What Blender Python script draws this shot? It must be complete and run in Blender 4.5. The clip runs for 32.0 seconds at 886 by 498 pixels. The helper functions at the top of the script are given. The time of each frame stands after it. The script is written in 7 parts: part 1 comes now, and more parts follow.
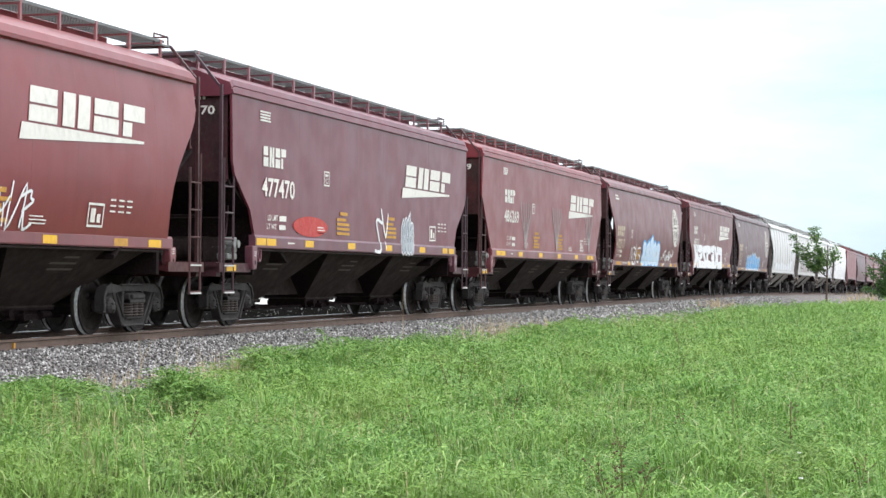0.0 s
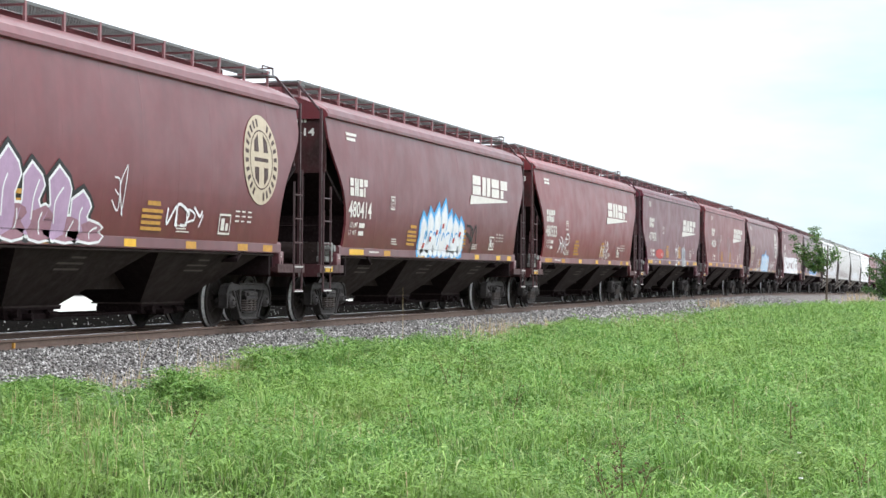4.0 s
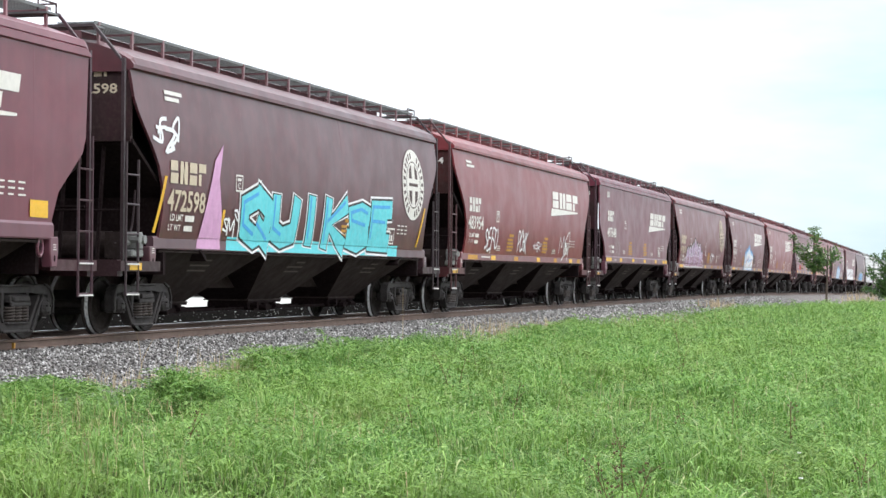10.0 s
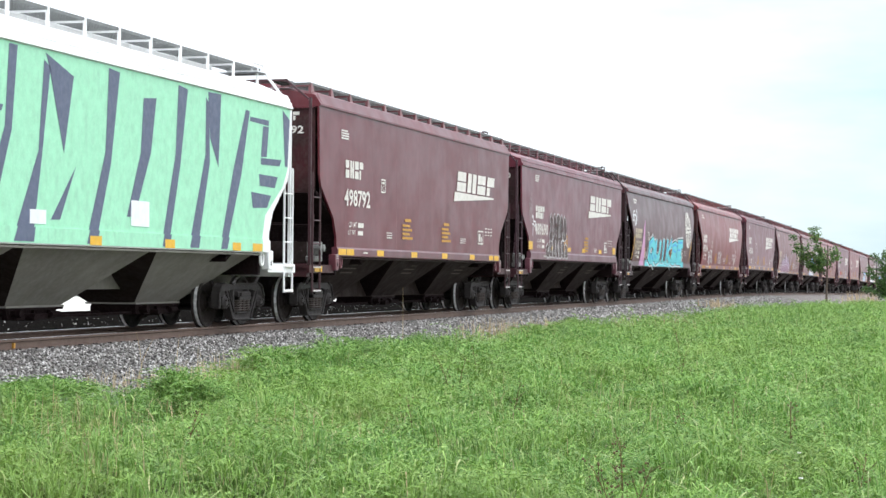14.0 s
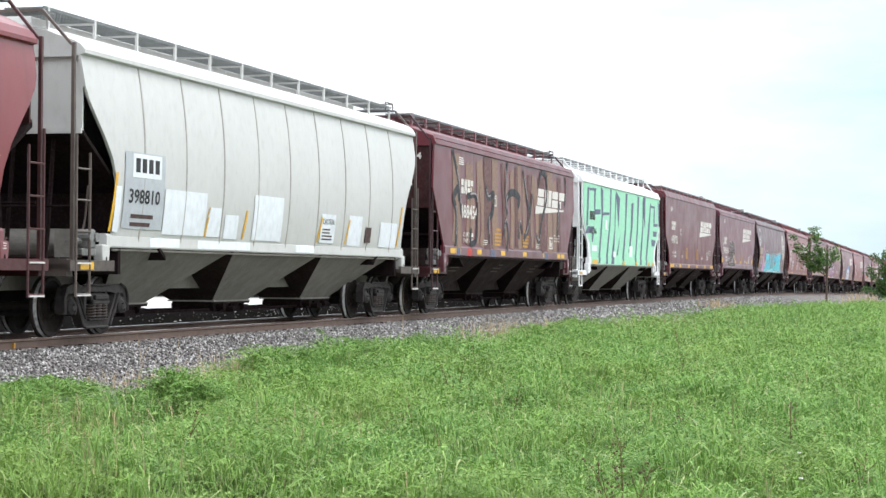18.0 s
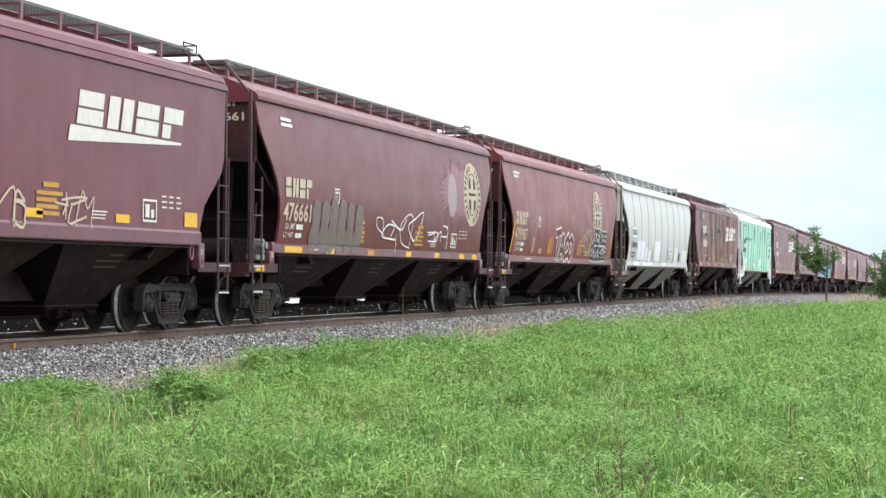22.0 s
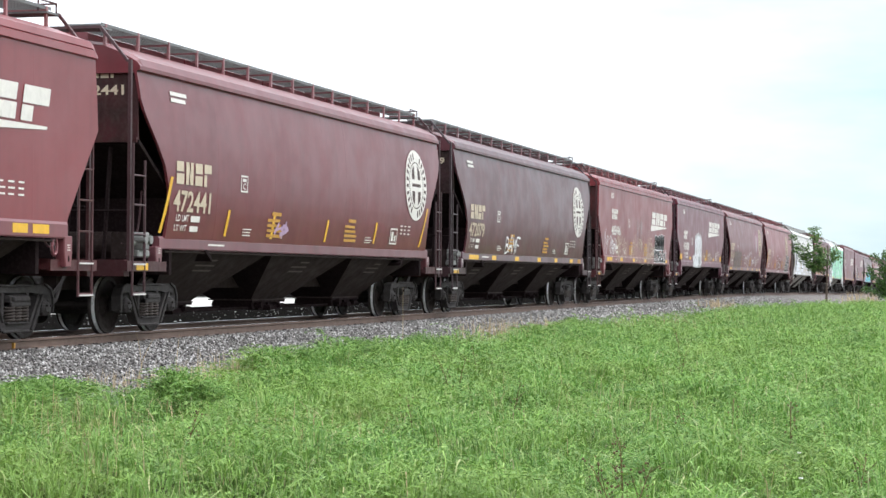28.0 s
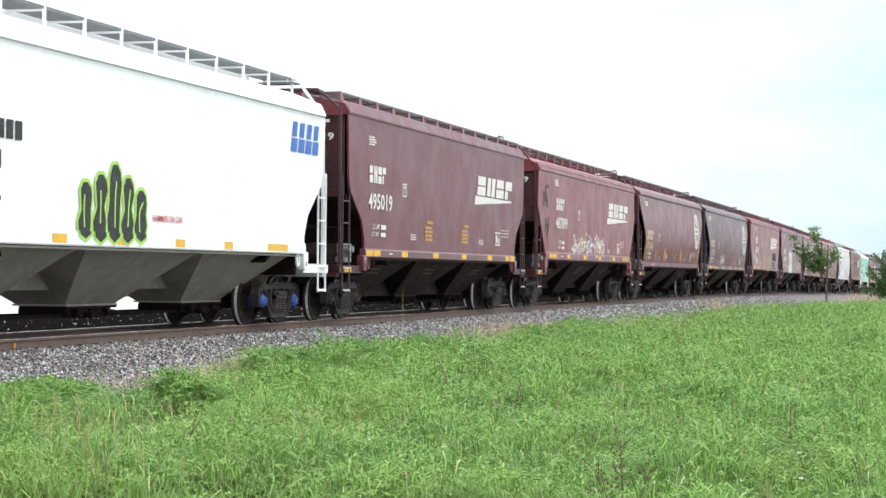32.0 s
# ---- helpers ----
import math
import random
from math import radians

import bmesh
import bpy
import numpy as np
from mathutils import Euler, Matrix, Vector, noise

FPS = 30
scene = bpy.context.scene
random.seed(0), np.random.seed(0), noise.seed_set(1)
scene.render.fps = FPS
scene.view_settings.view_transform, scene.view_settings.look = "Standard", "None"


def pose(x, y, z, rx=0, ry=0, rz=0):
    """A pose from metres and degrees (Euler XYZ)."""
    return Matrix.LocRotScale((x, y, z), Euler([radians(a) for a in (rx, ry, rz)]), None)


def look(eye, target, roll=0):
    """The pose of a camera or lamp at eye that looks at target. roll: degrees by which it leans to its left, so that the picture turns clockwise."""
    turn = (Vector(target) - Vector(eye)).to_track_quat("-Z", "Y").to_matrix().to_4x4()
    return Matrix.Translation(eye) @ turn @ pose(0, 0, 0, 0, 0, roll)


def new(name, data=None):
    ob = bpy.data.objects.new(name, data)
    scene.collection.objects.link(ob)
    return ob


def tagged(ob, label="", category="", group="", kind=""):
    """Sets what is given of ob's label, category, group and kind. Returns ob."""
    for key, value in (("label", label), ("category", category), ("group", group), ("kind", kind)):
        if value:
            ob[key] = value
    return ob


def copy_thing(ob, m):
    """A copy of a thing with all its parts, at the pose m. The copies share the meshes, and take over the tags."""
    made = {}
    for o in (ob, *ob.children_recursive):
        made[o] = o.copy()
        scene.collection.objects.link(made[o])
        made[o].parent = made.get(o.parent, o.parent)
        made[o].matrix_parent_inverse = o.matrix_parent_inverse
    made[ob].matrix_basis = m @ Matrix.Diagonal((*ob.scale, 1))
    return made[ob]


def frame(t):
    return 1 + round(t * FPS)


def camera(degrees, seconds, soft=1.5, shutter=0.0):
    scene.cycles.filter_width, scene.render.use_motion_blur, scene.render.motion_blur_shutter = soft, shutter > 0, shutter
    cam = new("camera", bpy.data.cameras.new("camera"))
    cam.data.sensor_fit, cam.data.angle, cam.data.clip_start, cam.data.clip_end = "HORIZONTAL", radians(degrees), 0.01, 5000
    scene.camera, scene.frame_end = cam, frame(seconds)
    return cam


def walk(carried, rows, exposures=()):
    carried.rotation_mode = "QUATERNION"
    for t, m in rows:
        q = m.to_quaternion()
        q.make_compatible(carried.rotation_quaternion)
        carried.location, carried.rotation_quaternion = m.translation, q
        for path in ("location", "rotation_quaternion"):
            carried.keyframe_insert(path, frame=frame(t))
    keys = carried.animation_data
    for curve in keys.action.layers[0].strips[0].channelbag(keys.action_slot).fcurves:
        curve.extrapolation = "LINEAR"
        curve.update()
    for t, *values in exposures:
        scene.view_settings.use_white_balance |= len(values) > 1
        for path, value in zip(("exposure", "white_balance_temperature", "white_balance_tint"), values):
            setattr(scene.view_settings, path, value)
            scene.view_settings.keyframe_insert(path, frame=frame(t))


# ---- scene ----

# ================= camera =================
EYE = Vector((0.0, -14.24, 0.99))
cam = camera(25.17, 32.0)
AIM = EYE + Vector((0.96565, 0.25953, 0.012684)) * 30
walk(cam, [(0, look(EYE, AIM, 0.4226)), (32, look(EYE, AIM, 0.4226))])

# ================= light =================
world = bpy.data.worlds.new("overcast_sky")
scene.world = world
world.use_nodes = True
wn, wl = world.node_tree.nodes, world.node_tree.links
wn.clear()
sky = wn.new("ShaderNodeTexSky")
sky.sky_type, sky.sun_disc = "NISHITA", False
sky.sun_elevation, sky.sun_rotation = radians(58), radians(132)
sky.dust_density, sky.air_density = 3.0, 1.0
wtc = wn.new("ShaderNodeTexCoord")
wsep = wn.new("ShaderNodeSeparateXYZ")
wl.new(wtc.outputs["Generated"], wsep.inputs[0])
wmap = wn.new("ShaderNodeMapping")
wmap.inputs["Scale"].default_value = (1.0, 1.0, 3.6)
cloud = wn.new("ShaderNodeTexNoise")
cloud.inputs["Scale"].default_value, cloud.inputs["Detail"].default_value, cloud.inputs["Roughness"].default_value = 3.4, 8.0, 0.55
wl.new(wtc.outputs["Generated"], wmap.inputs["Vector"])
wl.new(wmap.outputs["Vector"], cloud.inputs["Vector"])


def wmath(op, a, b):
    k = wn.new("ShaderNodeMath")
    k.operation = op
    for i, q in enumerate((a, b)):
        if isinstance(q, (int, float)):
            k.inputs[i].default_value = q
        else:
            wl.new(q, k.inputs[i])
    return k.outputs[0]


# broken overcast with one thin, pale blue part low towards +x; the dome is brighter overhead
far = wn.new("ShaderNodeVectorMath")
far.operation = "DISTANCE"
far.inputs[1].default_value = (0.985, -0.03, 0.17)
wl.new(wtc.outputs["Generated"], far.inputs[0])
cover = wmath("ADD", far.outputs["Value"], wmath("MULTIPLY", wmath("SUBTRACT", cloud.outputs["Fac"], 0.5), 0.6))
wr = wn.new("ShaderNodeMapRange")
wr.inputs["From Min"].default_value, wr.inputs["From Max"].default_value = 0.04, 0.40
wl.new(cover, wr.inputs["Value"])
haze = wn.new("ShaderNodeMixRGB")
haze.inputs["Fac"].default_value = 0.8
haze.inputs["Color2"].default_value = (4.9, 7.6, 8.1, 1)
wl.new(sky.outputs["Color"], haze.inputs["Color1"])
mixc_ = wn.new("ShaderNodeMixRGB")
mixc_.inputs["Color2"].default_value = (11.0, 11.5, 12.3, 1)
wl.new(wr.outputs[0], mixc_.inputs["Fac"])
wl.new(haze.outputs["Color"], mixc_.inputs["Color1"])
dome = wn.new("ShaderNodeMapRange")
dome.inputs["From Min"].default_value, dome.inputs["From Max"].default_value = 0.05, 0.9
dome.inputs["To Min"].default_value, dome.inputs["To Max"].default_value = 0.78, 1.75
wl.new(wsep.outputs["Z"], dome.inputs["Value"])
mixw = wn.new("ShaderNodeMixRGB")
mixw.blend_type = "MULTIPLY"
mixw.inputs["Fac"].default_value = 1.0
wl.new(mixc_.outputs["Color"], mixw.inputs["Color1"])
wl.new(dome.outputs[0], mixw.inputs["Color2"])
bg = wn.new("ShaderNodeBackground")
bg.inputs["Strength"].default_value = 0.12
wout = wn.new("ShaderNodeOutputWorld")
wl.new(mixw.outputs["Color"], bg.inputs["Color"])
wl.new(bg.outputs["Background"], wout.inputs["Surface"])
sun = new("sun", bpy.data.lights.new("sun", "SUN"))
sun.data.energy, sun.data.angle, sun.data.color = 1.5, radians(16), (1.0, 0.98, 0.96)
sun.matrix_world = look((0, 0, 60), (-22, 20, 60 - 48))
scene.view_settings.exposure = 0.3


# ================= helpers =================
def part(name, bm, material, parent=None, label="", smooth=False):
    me = bpy.data.meshes.new(name)
    bm.normal_update()
    bm.to_mesh(me)
    bm.free()
    if smooth:
        for f in me.polygons:
            f.use_smooth = True
    me.materials.append(material)
    ob = new(name, me)
    ob.parent = parent
    if label:
        ob["label"] = label
    return ob


def again(ob, parent, x=0, y=0, z=0, rx=0, ry=0, rz=0):
    """One more piece on the same mesh."""
    o = ob.copy()
    scene.collection.objects.link(o)
    o.parent = parent
    o.matrix_basis = pose(x, y, z, rx, ry, rz)
    return o


def box(bm, x0, x1, y0, y1, z0, z1):
    v = [bm.verts.new((x, y, z)) for x in (x0, x1) for y in (y0, y1) for z in (z0, z1)]
    for f in ((0, 1, 3, 2), (4, 6, 7, 5), (0, 4, 5, 1), (2, 3, 7, 6), (0, 2, 6, 4), (1, 5, 7, 3)):
        bm.faces.new([v[i] for i in f])
    return v


def bevel(bm, w=0.01, seg=1):
    bmesh.ops.bevel(bm, geom=list(bm.edges), offset=w, segments=seg, affect="EDGES", profile=0.5)


def rod(bm, a, b, r, n=8):
    a, b = Vector(a), Vector(b)
    d = (b - a).normalized()
    s = d.orthogonal().normalized()
    t = d.cross(s)
    ring = [[bm.verts.new(p + (s * math.cos(k * math.tau / n) + t * math.sin(k * math.tau / n)) * r) for k in range(n)] for p in (a, b)]
    for k in range(n):
        bm.faces.new((ring[0][k], ring[0][(k + 1) % n], ring[1][(k + 1) % n], ring[1][k]))
    bm.faces.new(ring[0][::-1])
    bm.faces.new(ring[1])


def slab(bm, pts, axis, a, b):
    """A polygon drawn through its thickness from a to b along an axis."""
    def at(p, q):
        return {"x": (q, p[0], p[1]), "y": (p[0], q, p[1]), "z": (p[0], p[1], q)}[axis]
    lo, hi = [bm.verts.new(at(p, a)) for p in pts], [bm.verts.new(at(p, b)) for p in pts]
    n = len(pts)
    bm.faces.new(lo[::-1])
    bm.faces.new(hi)
    for k in range(n):
        bm.faces.new((lo[k], lo[(k + 1) % n], hi[(k + 1) % n], hi[k]))


def turned(bm, profile, n=28, y0=0.0):
    """A body of revolution about the y axis: profile rows of (y, radius)."""
    rings = [[bm.verts.new((r * math.cos(k * math.tau / n), y0 + y, r * math.sin(k * math.tau / n))) for k in range(n)] for y, r in profile]
    for a, b in zip(rings, rings[1:]):
        for k in range(n):
            bm.faces.new((a[k], b[k], b[(k + 1) % n], a[(k + 1) % n]))
    bm.faces.new(rings[0])
    bm.faces.new(rings[-1][::-1])


def spline(knots, n=7):
    out = []
    p = [knots[0], *knots, knots[-1]]
    for i in range(1, len(p) - 2):
        for k in range(n):
            t = k / n
            q = []
            for c in (0, 1):
                a, b, d, e = p[i - 1][c], p[i][c], p[i + 1][c], p[i + 2][c]
                q.append(0.5 * (2 * b + (d - a) * t + (2 * a - 5 * b + 4 * d - e) * t * t + (3 * b - a - 3 * d + e) * t ** 3))
            out.append(tuple(q))
    out.append(knots[-1])
    return out


def fast_mesh(name, verts, faces, material, attr=None):
    me = bpy.data.meshes.new(name)
    nf, k = faces.shape
    me.vertices.add(len(verts))
    me.vertices.foreach_set("co", verts.astype(np.float32).ravel())
    me.loops.add(nf * k)
    me.loops.foreach_set("vertex_index", faces.astype(np.int32).ravel())
    me.polygons.add(nf)
    me.polygons.foreach_set("loop_start", np.arange(0, nf * k, k, dtype=np.int32))
    me.update(calc_edges=True)
    me.materials.append(material)
    return new(name, me)


# ================= materials =================
def mat(name, color, rough=0.6, metal=0.0, var=0.25, scale=3.0, bump=0.0, bscale=40.0, streak=0.0, second=None, grime=0.0, use_object_color=False, spec=0.5, rvar=0.1):
    m = bpy.data.materials.new(name)
    m.use_nodes = True
    n, l = m.node_tree.nodes, m.node_tree.links
    b = n["Principled BSDF"]
    b.inputs["Roughness"].default_value, b.inputs["Metallic"].default_value = rough, metal
    b.inputs["Specular IOR Level"].default_value = spec
    tc = n.new("ShaderNodeTexCoord")
    info = n.new("ShaderNodeObjectInfo")
    add = n.new("ShaderNodeVectorMath")
    add.operation = "MULTIPLY_ADD"
    l.new(info.outputs["Random"], add.inputs[0])
    add.inputs[1].default_value = (31, 17, 23)
    l.new(tc.outputs["Object"], add.inputs[2])

    def tex(sc, stretch=(1, 1, 1), detail=6, lo=0.35, hi=0.65):
        mp = n.new("ShaderNodeMapping")
        mp.inputs["Scale"].default_value = stretch
        l.new(add.outputs[0], mp.inputs["Vector"])
        t = n.new("ShaderNodeTexNoise")
        t.inputs["Scale"].default_value, t.inputs["Detail"].default_value = sc, detail
        l.new(mp.outputs[0], t.inputs["Vector"])
        r = n.new("ShaderNodeMapRange")
        r.inputs["From Min"].default_value, r.inputs["From Max"].default_value = lo, hi
        l.new(t.outputs["Fac"], r.inputs["Value"])
        return r.outputs[0]

    def mixed(fac, a, c2, blend="MIX", amount=1.0):
        mx = n.new("ShaderNodeMixRGB")
        mx.blend_type = blend
        f = n.new("ShaderNodeMath")
        f.operation = "MULTIPLY"
        l.new(fac, f.inputs[0])
        f.inputs[1].default_value = amount
        l.new(f.outputs[0], mx.inputs["Fac"])
        l.new(a, mx.inputs["Color1"])
        mx.inputs["Color2"].default_value = (*c2, 1)
        return mx.outputs[0]
    if use_object_color:
        col = info.outputs["Color"]
    else:
        rgb = n.new("ShaderNodeRGB")
        rgb.outputs[0].default_value = (*color, 1)
        col = rgb.outputs[0]
    dark = tuple(c * 0.55 for c in color)
    light = second or tuple(min(1, c * 1.5 + 0.02) for c in color)
    col = mixed(tex(scale), col, dark, amount=var)
    col = mixed(tex(scale * 7.3, lo=0.45, hi=0.75), col, light, amount=var * 0.8)
    if streak:
        col = mixed(tex(2.6, (1, 1, 0.07), 5, 0.48, 0.75), col, light, amount=streak)
        col = mixed(tex(4.7, (1, 1, 0.09), 5, 0.5, 0.78), col, dark, amount=streak)
    if grime:
        col = mixed(tex(9.0, (1, 1, 0.5), 8, 0.52, 0.7), col, (0.07, 0.05, 0.04), amount=grime)
    l.new(col, b.inputs["Base Color"])
    rr = n.new("ShaderNodeMapRange")
    l.new(tex(scale * 2.1), rr.inputs["Value"])
    rr.inputs["To Min"].default_value, rr.inputs["To Max"].default_value = max(0.05, rough - rvar), min(1, rough + rvar)
    l.new(rr.outputs[0], b.inputs["Roughness"])
    if bump:
        bp = n.new("ShaderNodeBump")
        bp.inputs["Strength"].default_value, bp.inputs["Distance"].default_value = bump, 0.02
        l.new(tex(bscale, lo=0.2, hi=0.8), bp.inputs["Height"])
        l.new(bp.outputs[0], b.inputs["Normal"])
    return m


M_BODY = mat("car_paint", (0.075, 0.014, 0.017), second=(0.25, 0.062, 0.072), rough=0.34, var=0.20, scale=0.7, streak=0.20, grime=0.06, use_object_color=True, rvar=0.05, spec=0.48)
# dusty paint with the shade under the cars put into its dark colour
M_UNDER = mat("dusty_shaded_underframe_paint", (0.031, 0.021, 0.019), rough=0.8, var=0.5, scale=2.0, streak=0.3, bump=0.1, spec=0.12)
M_UNDER_PALE = mat("dusty_grey_underframe_paint", (0.24, 0.225, 0.20), rough=0.7, var=0.4, scale=2.0, streak=0.3, bump=0.1)
M_TRUCK = mat("grimy_cast_steel", (0.043, 0.038, 0.037), rough=0.75, var=0.5, scale=6.0, bump=0.25, bscale=30, spec=0.25)
M_WHEEL = mat("worn_wheel_steel", (0.022, 0.016, 0.014), spec=0.25, rough=0.65, metal=0.0, var=0.5, scale=5.0)
M_TREAD = mat("polished_tread_steel", (0.9, 0.9, 0.9), rough=0.3, metal=0.3, var=0.15, scale=8.0)
# near-black steel: shade of the bays and hopper gaps put into the colour
M_BAY = mat("shaded_bay_steel", (0.014, 0.008, 0.0085), rough=0.9, var=0.4, scale=3.0, spec=0.08)
# random soot, with the shade between the cars also put into the paint
M_ENDS = mat("sooty_shaded_end_paint", (0.018, 0.012, 0.011), second=(0.06, 0.035, 0.03), rough=0.6, var=0.75, scale=2.2, streak=0.3, grime=0.3, use_object_color=True, spec=0.25)
M_STEPS = mat("worn_ladder_paint", (0.05, 0.02, 0.022), second=(0.09, 0.055, 0.055), rough=0.5, var=0.4, scale=4.0, spec=0.4, use_object_color=True)
M_ALU = mat("bare_cast_aluminium", (0.26, 0.26, 0.25), rough=0.45, metal=0.5, var=0.4, scale=9.0, grime=0.25)
M_WORN = mat("worn_step_edge_paint", (0.62, 0.60, 0.58), rough=0.5, var=0.3, scale=9.0)
M_GRATE = mat("galvanised_grating", (0.17, 0.18, 0.18), rough=0.6, metal=0.2, var=0.3, scale=4.0)
M_WHITE = mat("white_stencil_paint", (0.72, 0.69, 0.64), rough=0.6, var=0.2, scale=8.0, grime=0.12)
M_YELLOW = mat("yellow_reflective_tape", (0.75, 0.42, 0.02), rough=0.4, var=0.25, scale=8.0)
M_FADED = mat("faded_orange_stencil_paint", (0.52, 0.27, 0.05), rough=0.7, var=0.35, scale=9.0, grime=0.2)
M_FADE = mat("faded_dusty_stencil_paint", (0.10, 0.08, 0.07), rough=0.9, var=0.4, scale=9.0)
M_SPRING = mat("dusty_spring_steel", (0.065, 0.052, 0.046), rough=0.7, var=0.4, scale=8.0, spec=0.3)
M_RAIL = mat("rusty_rail_steel", (0.150, 0.100, 0.078), rough=0.75, var=0.5, scale=5.0, bump=0.15)
M_RAILTOP = mat("polished_rail_head", (0.65, 0.65, 0.66), rough=0.18, metal=1.0, var=0.1, scale=5.0)
M_TIE = mat("creosoted_tie_wood", (0.06, 0.045, 0.035), rough=0.9, var=0.5, scale=6.0, bump=0.4)


# ================= ground and track =================
def fall(x):
    """How far the line drops below its near level at x."""
    if x < 85:
        return 0.0
    if x < 165:
        return 0.0078 * (x - 85) ** 2 / 160
    return 0.0078 * (x - 125)


def lay(y):
    """The ground's level across the line, below the rail tops."""
    rows = ((-400, -0.9), (-40, -0.75), (-14, -0.62), (-6, -0.56), (-4.4, -0.51), (-3.4, -0.44), (-1.75, -0.20), (-1.4, -0.17), (1.4, -0.17), (1.75, -0.2), (3.4, -0.5), (6, -0.56), (60, -0.6), (400, -0.8))
    return float(np.interp(y, [r[0] for r in rows], [r[1] for r in rows]))


def ground_material():
    m = bpy.data.materials.new("verge_soil_gravel_and_lot")
    m.use_nodes = True
    n, l = m.node_tree.nodes, m.node_tree.links
    b = n["Principled BSDF"]
    b.inputs["Roughness"].default_value = 1.0
    b.inputs["Specular IOR Level"].default_value = 0.0
    tc = n.new("ShaderNodeTexCoord")
    sep = n.new("ShaderNodeSeparateXYZ")
    l.new(tc.outputs["Object"], sep.inputs[0])

    def noise_of(sc, lo, hi, detail=8):
        t = n.new("ShaderNodeTexNoise")
        t.inputs["Scale"].default_value, t.inputs["Detail"].default_value = sc, detail
        l.new(tc.outputs["Object"], t.inputs["Vector"])
        r = n.new("ShaderNodeMapRange")
        r.inputs["From Min"].default_value, r.inputs["From Max"].default_value = lo, hi
        l.new(t.outputs["Fac"], r.inputs["Value"])
        return r.outputs[0]

    def mixc(fac, a, c):
        mx = n.new("ShaderNodeMixRGB")
        l.new(fac, mx.inputs["Fac"])
        for k, q in (("Color1", a), ("Color2", c)):
            if isinstance(q, tuple):
                mx.inputs[k].default_value = (*q, 1)
            else:
                l.new(q, mx.inputs[k])
        return mx.outputs[0]

    # the green verge draws back from the line far along
    back = n.new("ShaderNodeMath")
    back.operation = "SUBTRACT"
    l.new(sep.outputs["X"], back.inputs[0])
    back.inputs[1].default_value = 83.0
    keep = n.new("ShaderNodeMath")
    keep.operation = "MAXIMUM"
    l.new(back.outputs[0], keep.inputs[0])
    keep.inputs[1].default_value = 0.0
    away = n.new("ShaderNodeMath")
    away.operation = "MULTIPLY_ADD"
    l.new(keep.outputs[0], away.inputs[0])
    away.inputs[1].default_value = 0.24
    l.new(sep.outputs["Y"], away.inputs[2])

    def band(lo, hi, wob, across=None):
        w = n.new("ShaderNodeMath")
        w.operation = "MULTIPLY_ADD"
        l.new(noise_of(0.8, 0.2, 0.8), w.inputs[0])
        w.inputs[1].default_value = wob
        l.new(across or sep.outputs["Y"], w.inputs[2])
        r = n.new("ShaderNodeMapRange")
        r.inputs["From Min"].default_value, r.inputs["From Max"].default_value = lo, hi
        l.new(w.outputs[0], r.inputs["Value"])
        return r.outputs[0]
    soil = mixc(noise_of(2.0, 0.35, 0.65), (0.035, 0.055, 0.018), (0.06, 0.052, 0.032))
    soil = mixc(noise_of(25, 0.4, 0.65), soil, (0.03, 0.05, 0.014))
    stone = mixc(noise_of(16, 0.35, 0.65), (0.17, 0.155, 0.145), (0.32, 0.30, 0.29))
    stone = mixc(noise_of(45, 0.5, 0.62), stone, (0.06, 0.055, 0.05))
    # dark cinders, taken near black: the train's shade is put into the colour
    shaded_cinder = mixc(noise_of(9, 0.42, 0.60), (0.003, 0.003, 0.003), (0.012, 0.011, 0.010))
    lot = mixc(noise_of(1.2, 0.3, 0.7), (0.58, 0.57, 0.54), (0.50, 0.49, 0.46))
    col = mixc(band(-4.55, -4.1, 0.9, away.outputs[0]), soil, stone)
    col = mixc(band(-0.80, -0.70, 0.08), col, shaded_cinder)
    # the pale lot ends some way along the line
    close = n.new("ShaderNodeMapRange")
    close.inputs["From Min"].default_value, close.inputs["From Max"].default_value = 112.0, 128.0
    close.inputs["To Min"].default_value, close.inputs["To Max"].default_value = 1.0, 0.0
    l.new(sep.outputs["X"], close.inputs["Value"])
    share = n.new("ShaderNodeMath")
    share.operation = "MULTIPLY"
    l.new(band(18, 19.5, 0.6), share.inputs[0])
    l.new(close.outputs[0], share.inputs[1])
    col = mixc(share.outputs[0], col, lot)
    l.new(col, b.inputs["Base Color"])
    bp = n.new("ShaderNodeBump")
    bp.inputs["Strength"].default_value, bp.inputs["Distance"].default_value = 0.8, 0.04
    l.new(noise_of(22, 0.3, 0.7), bp.inputs["Height"])
    l.new(bp.outputs[0], b.inputs["Normal"])
    return m


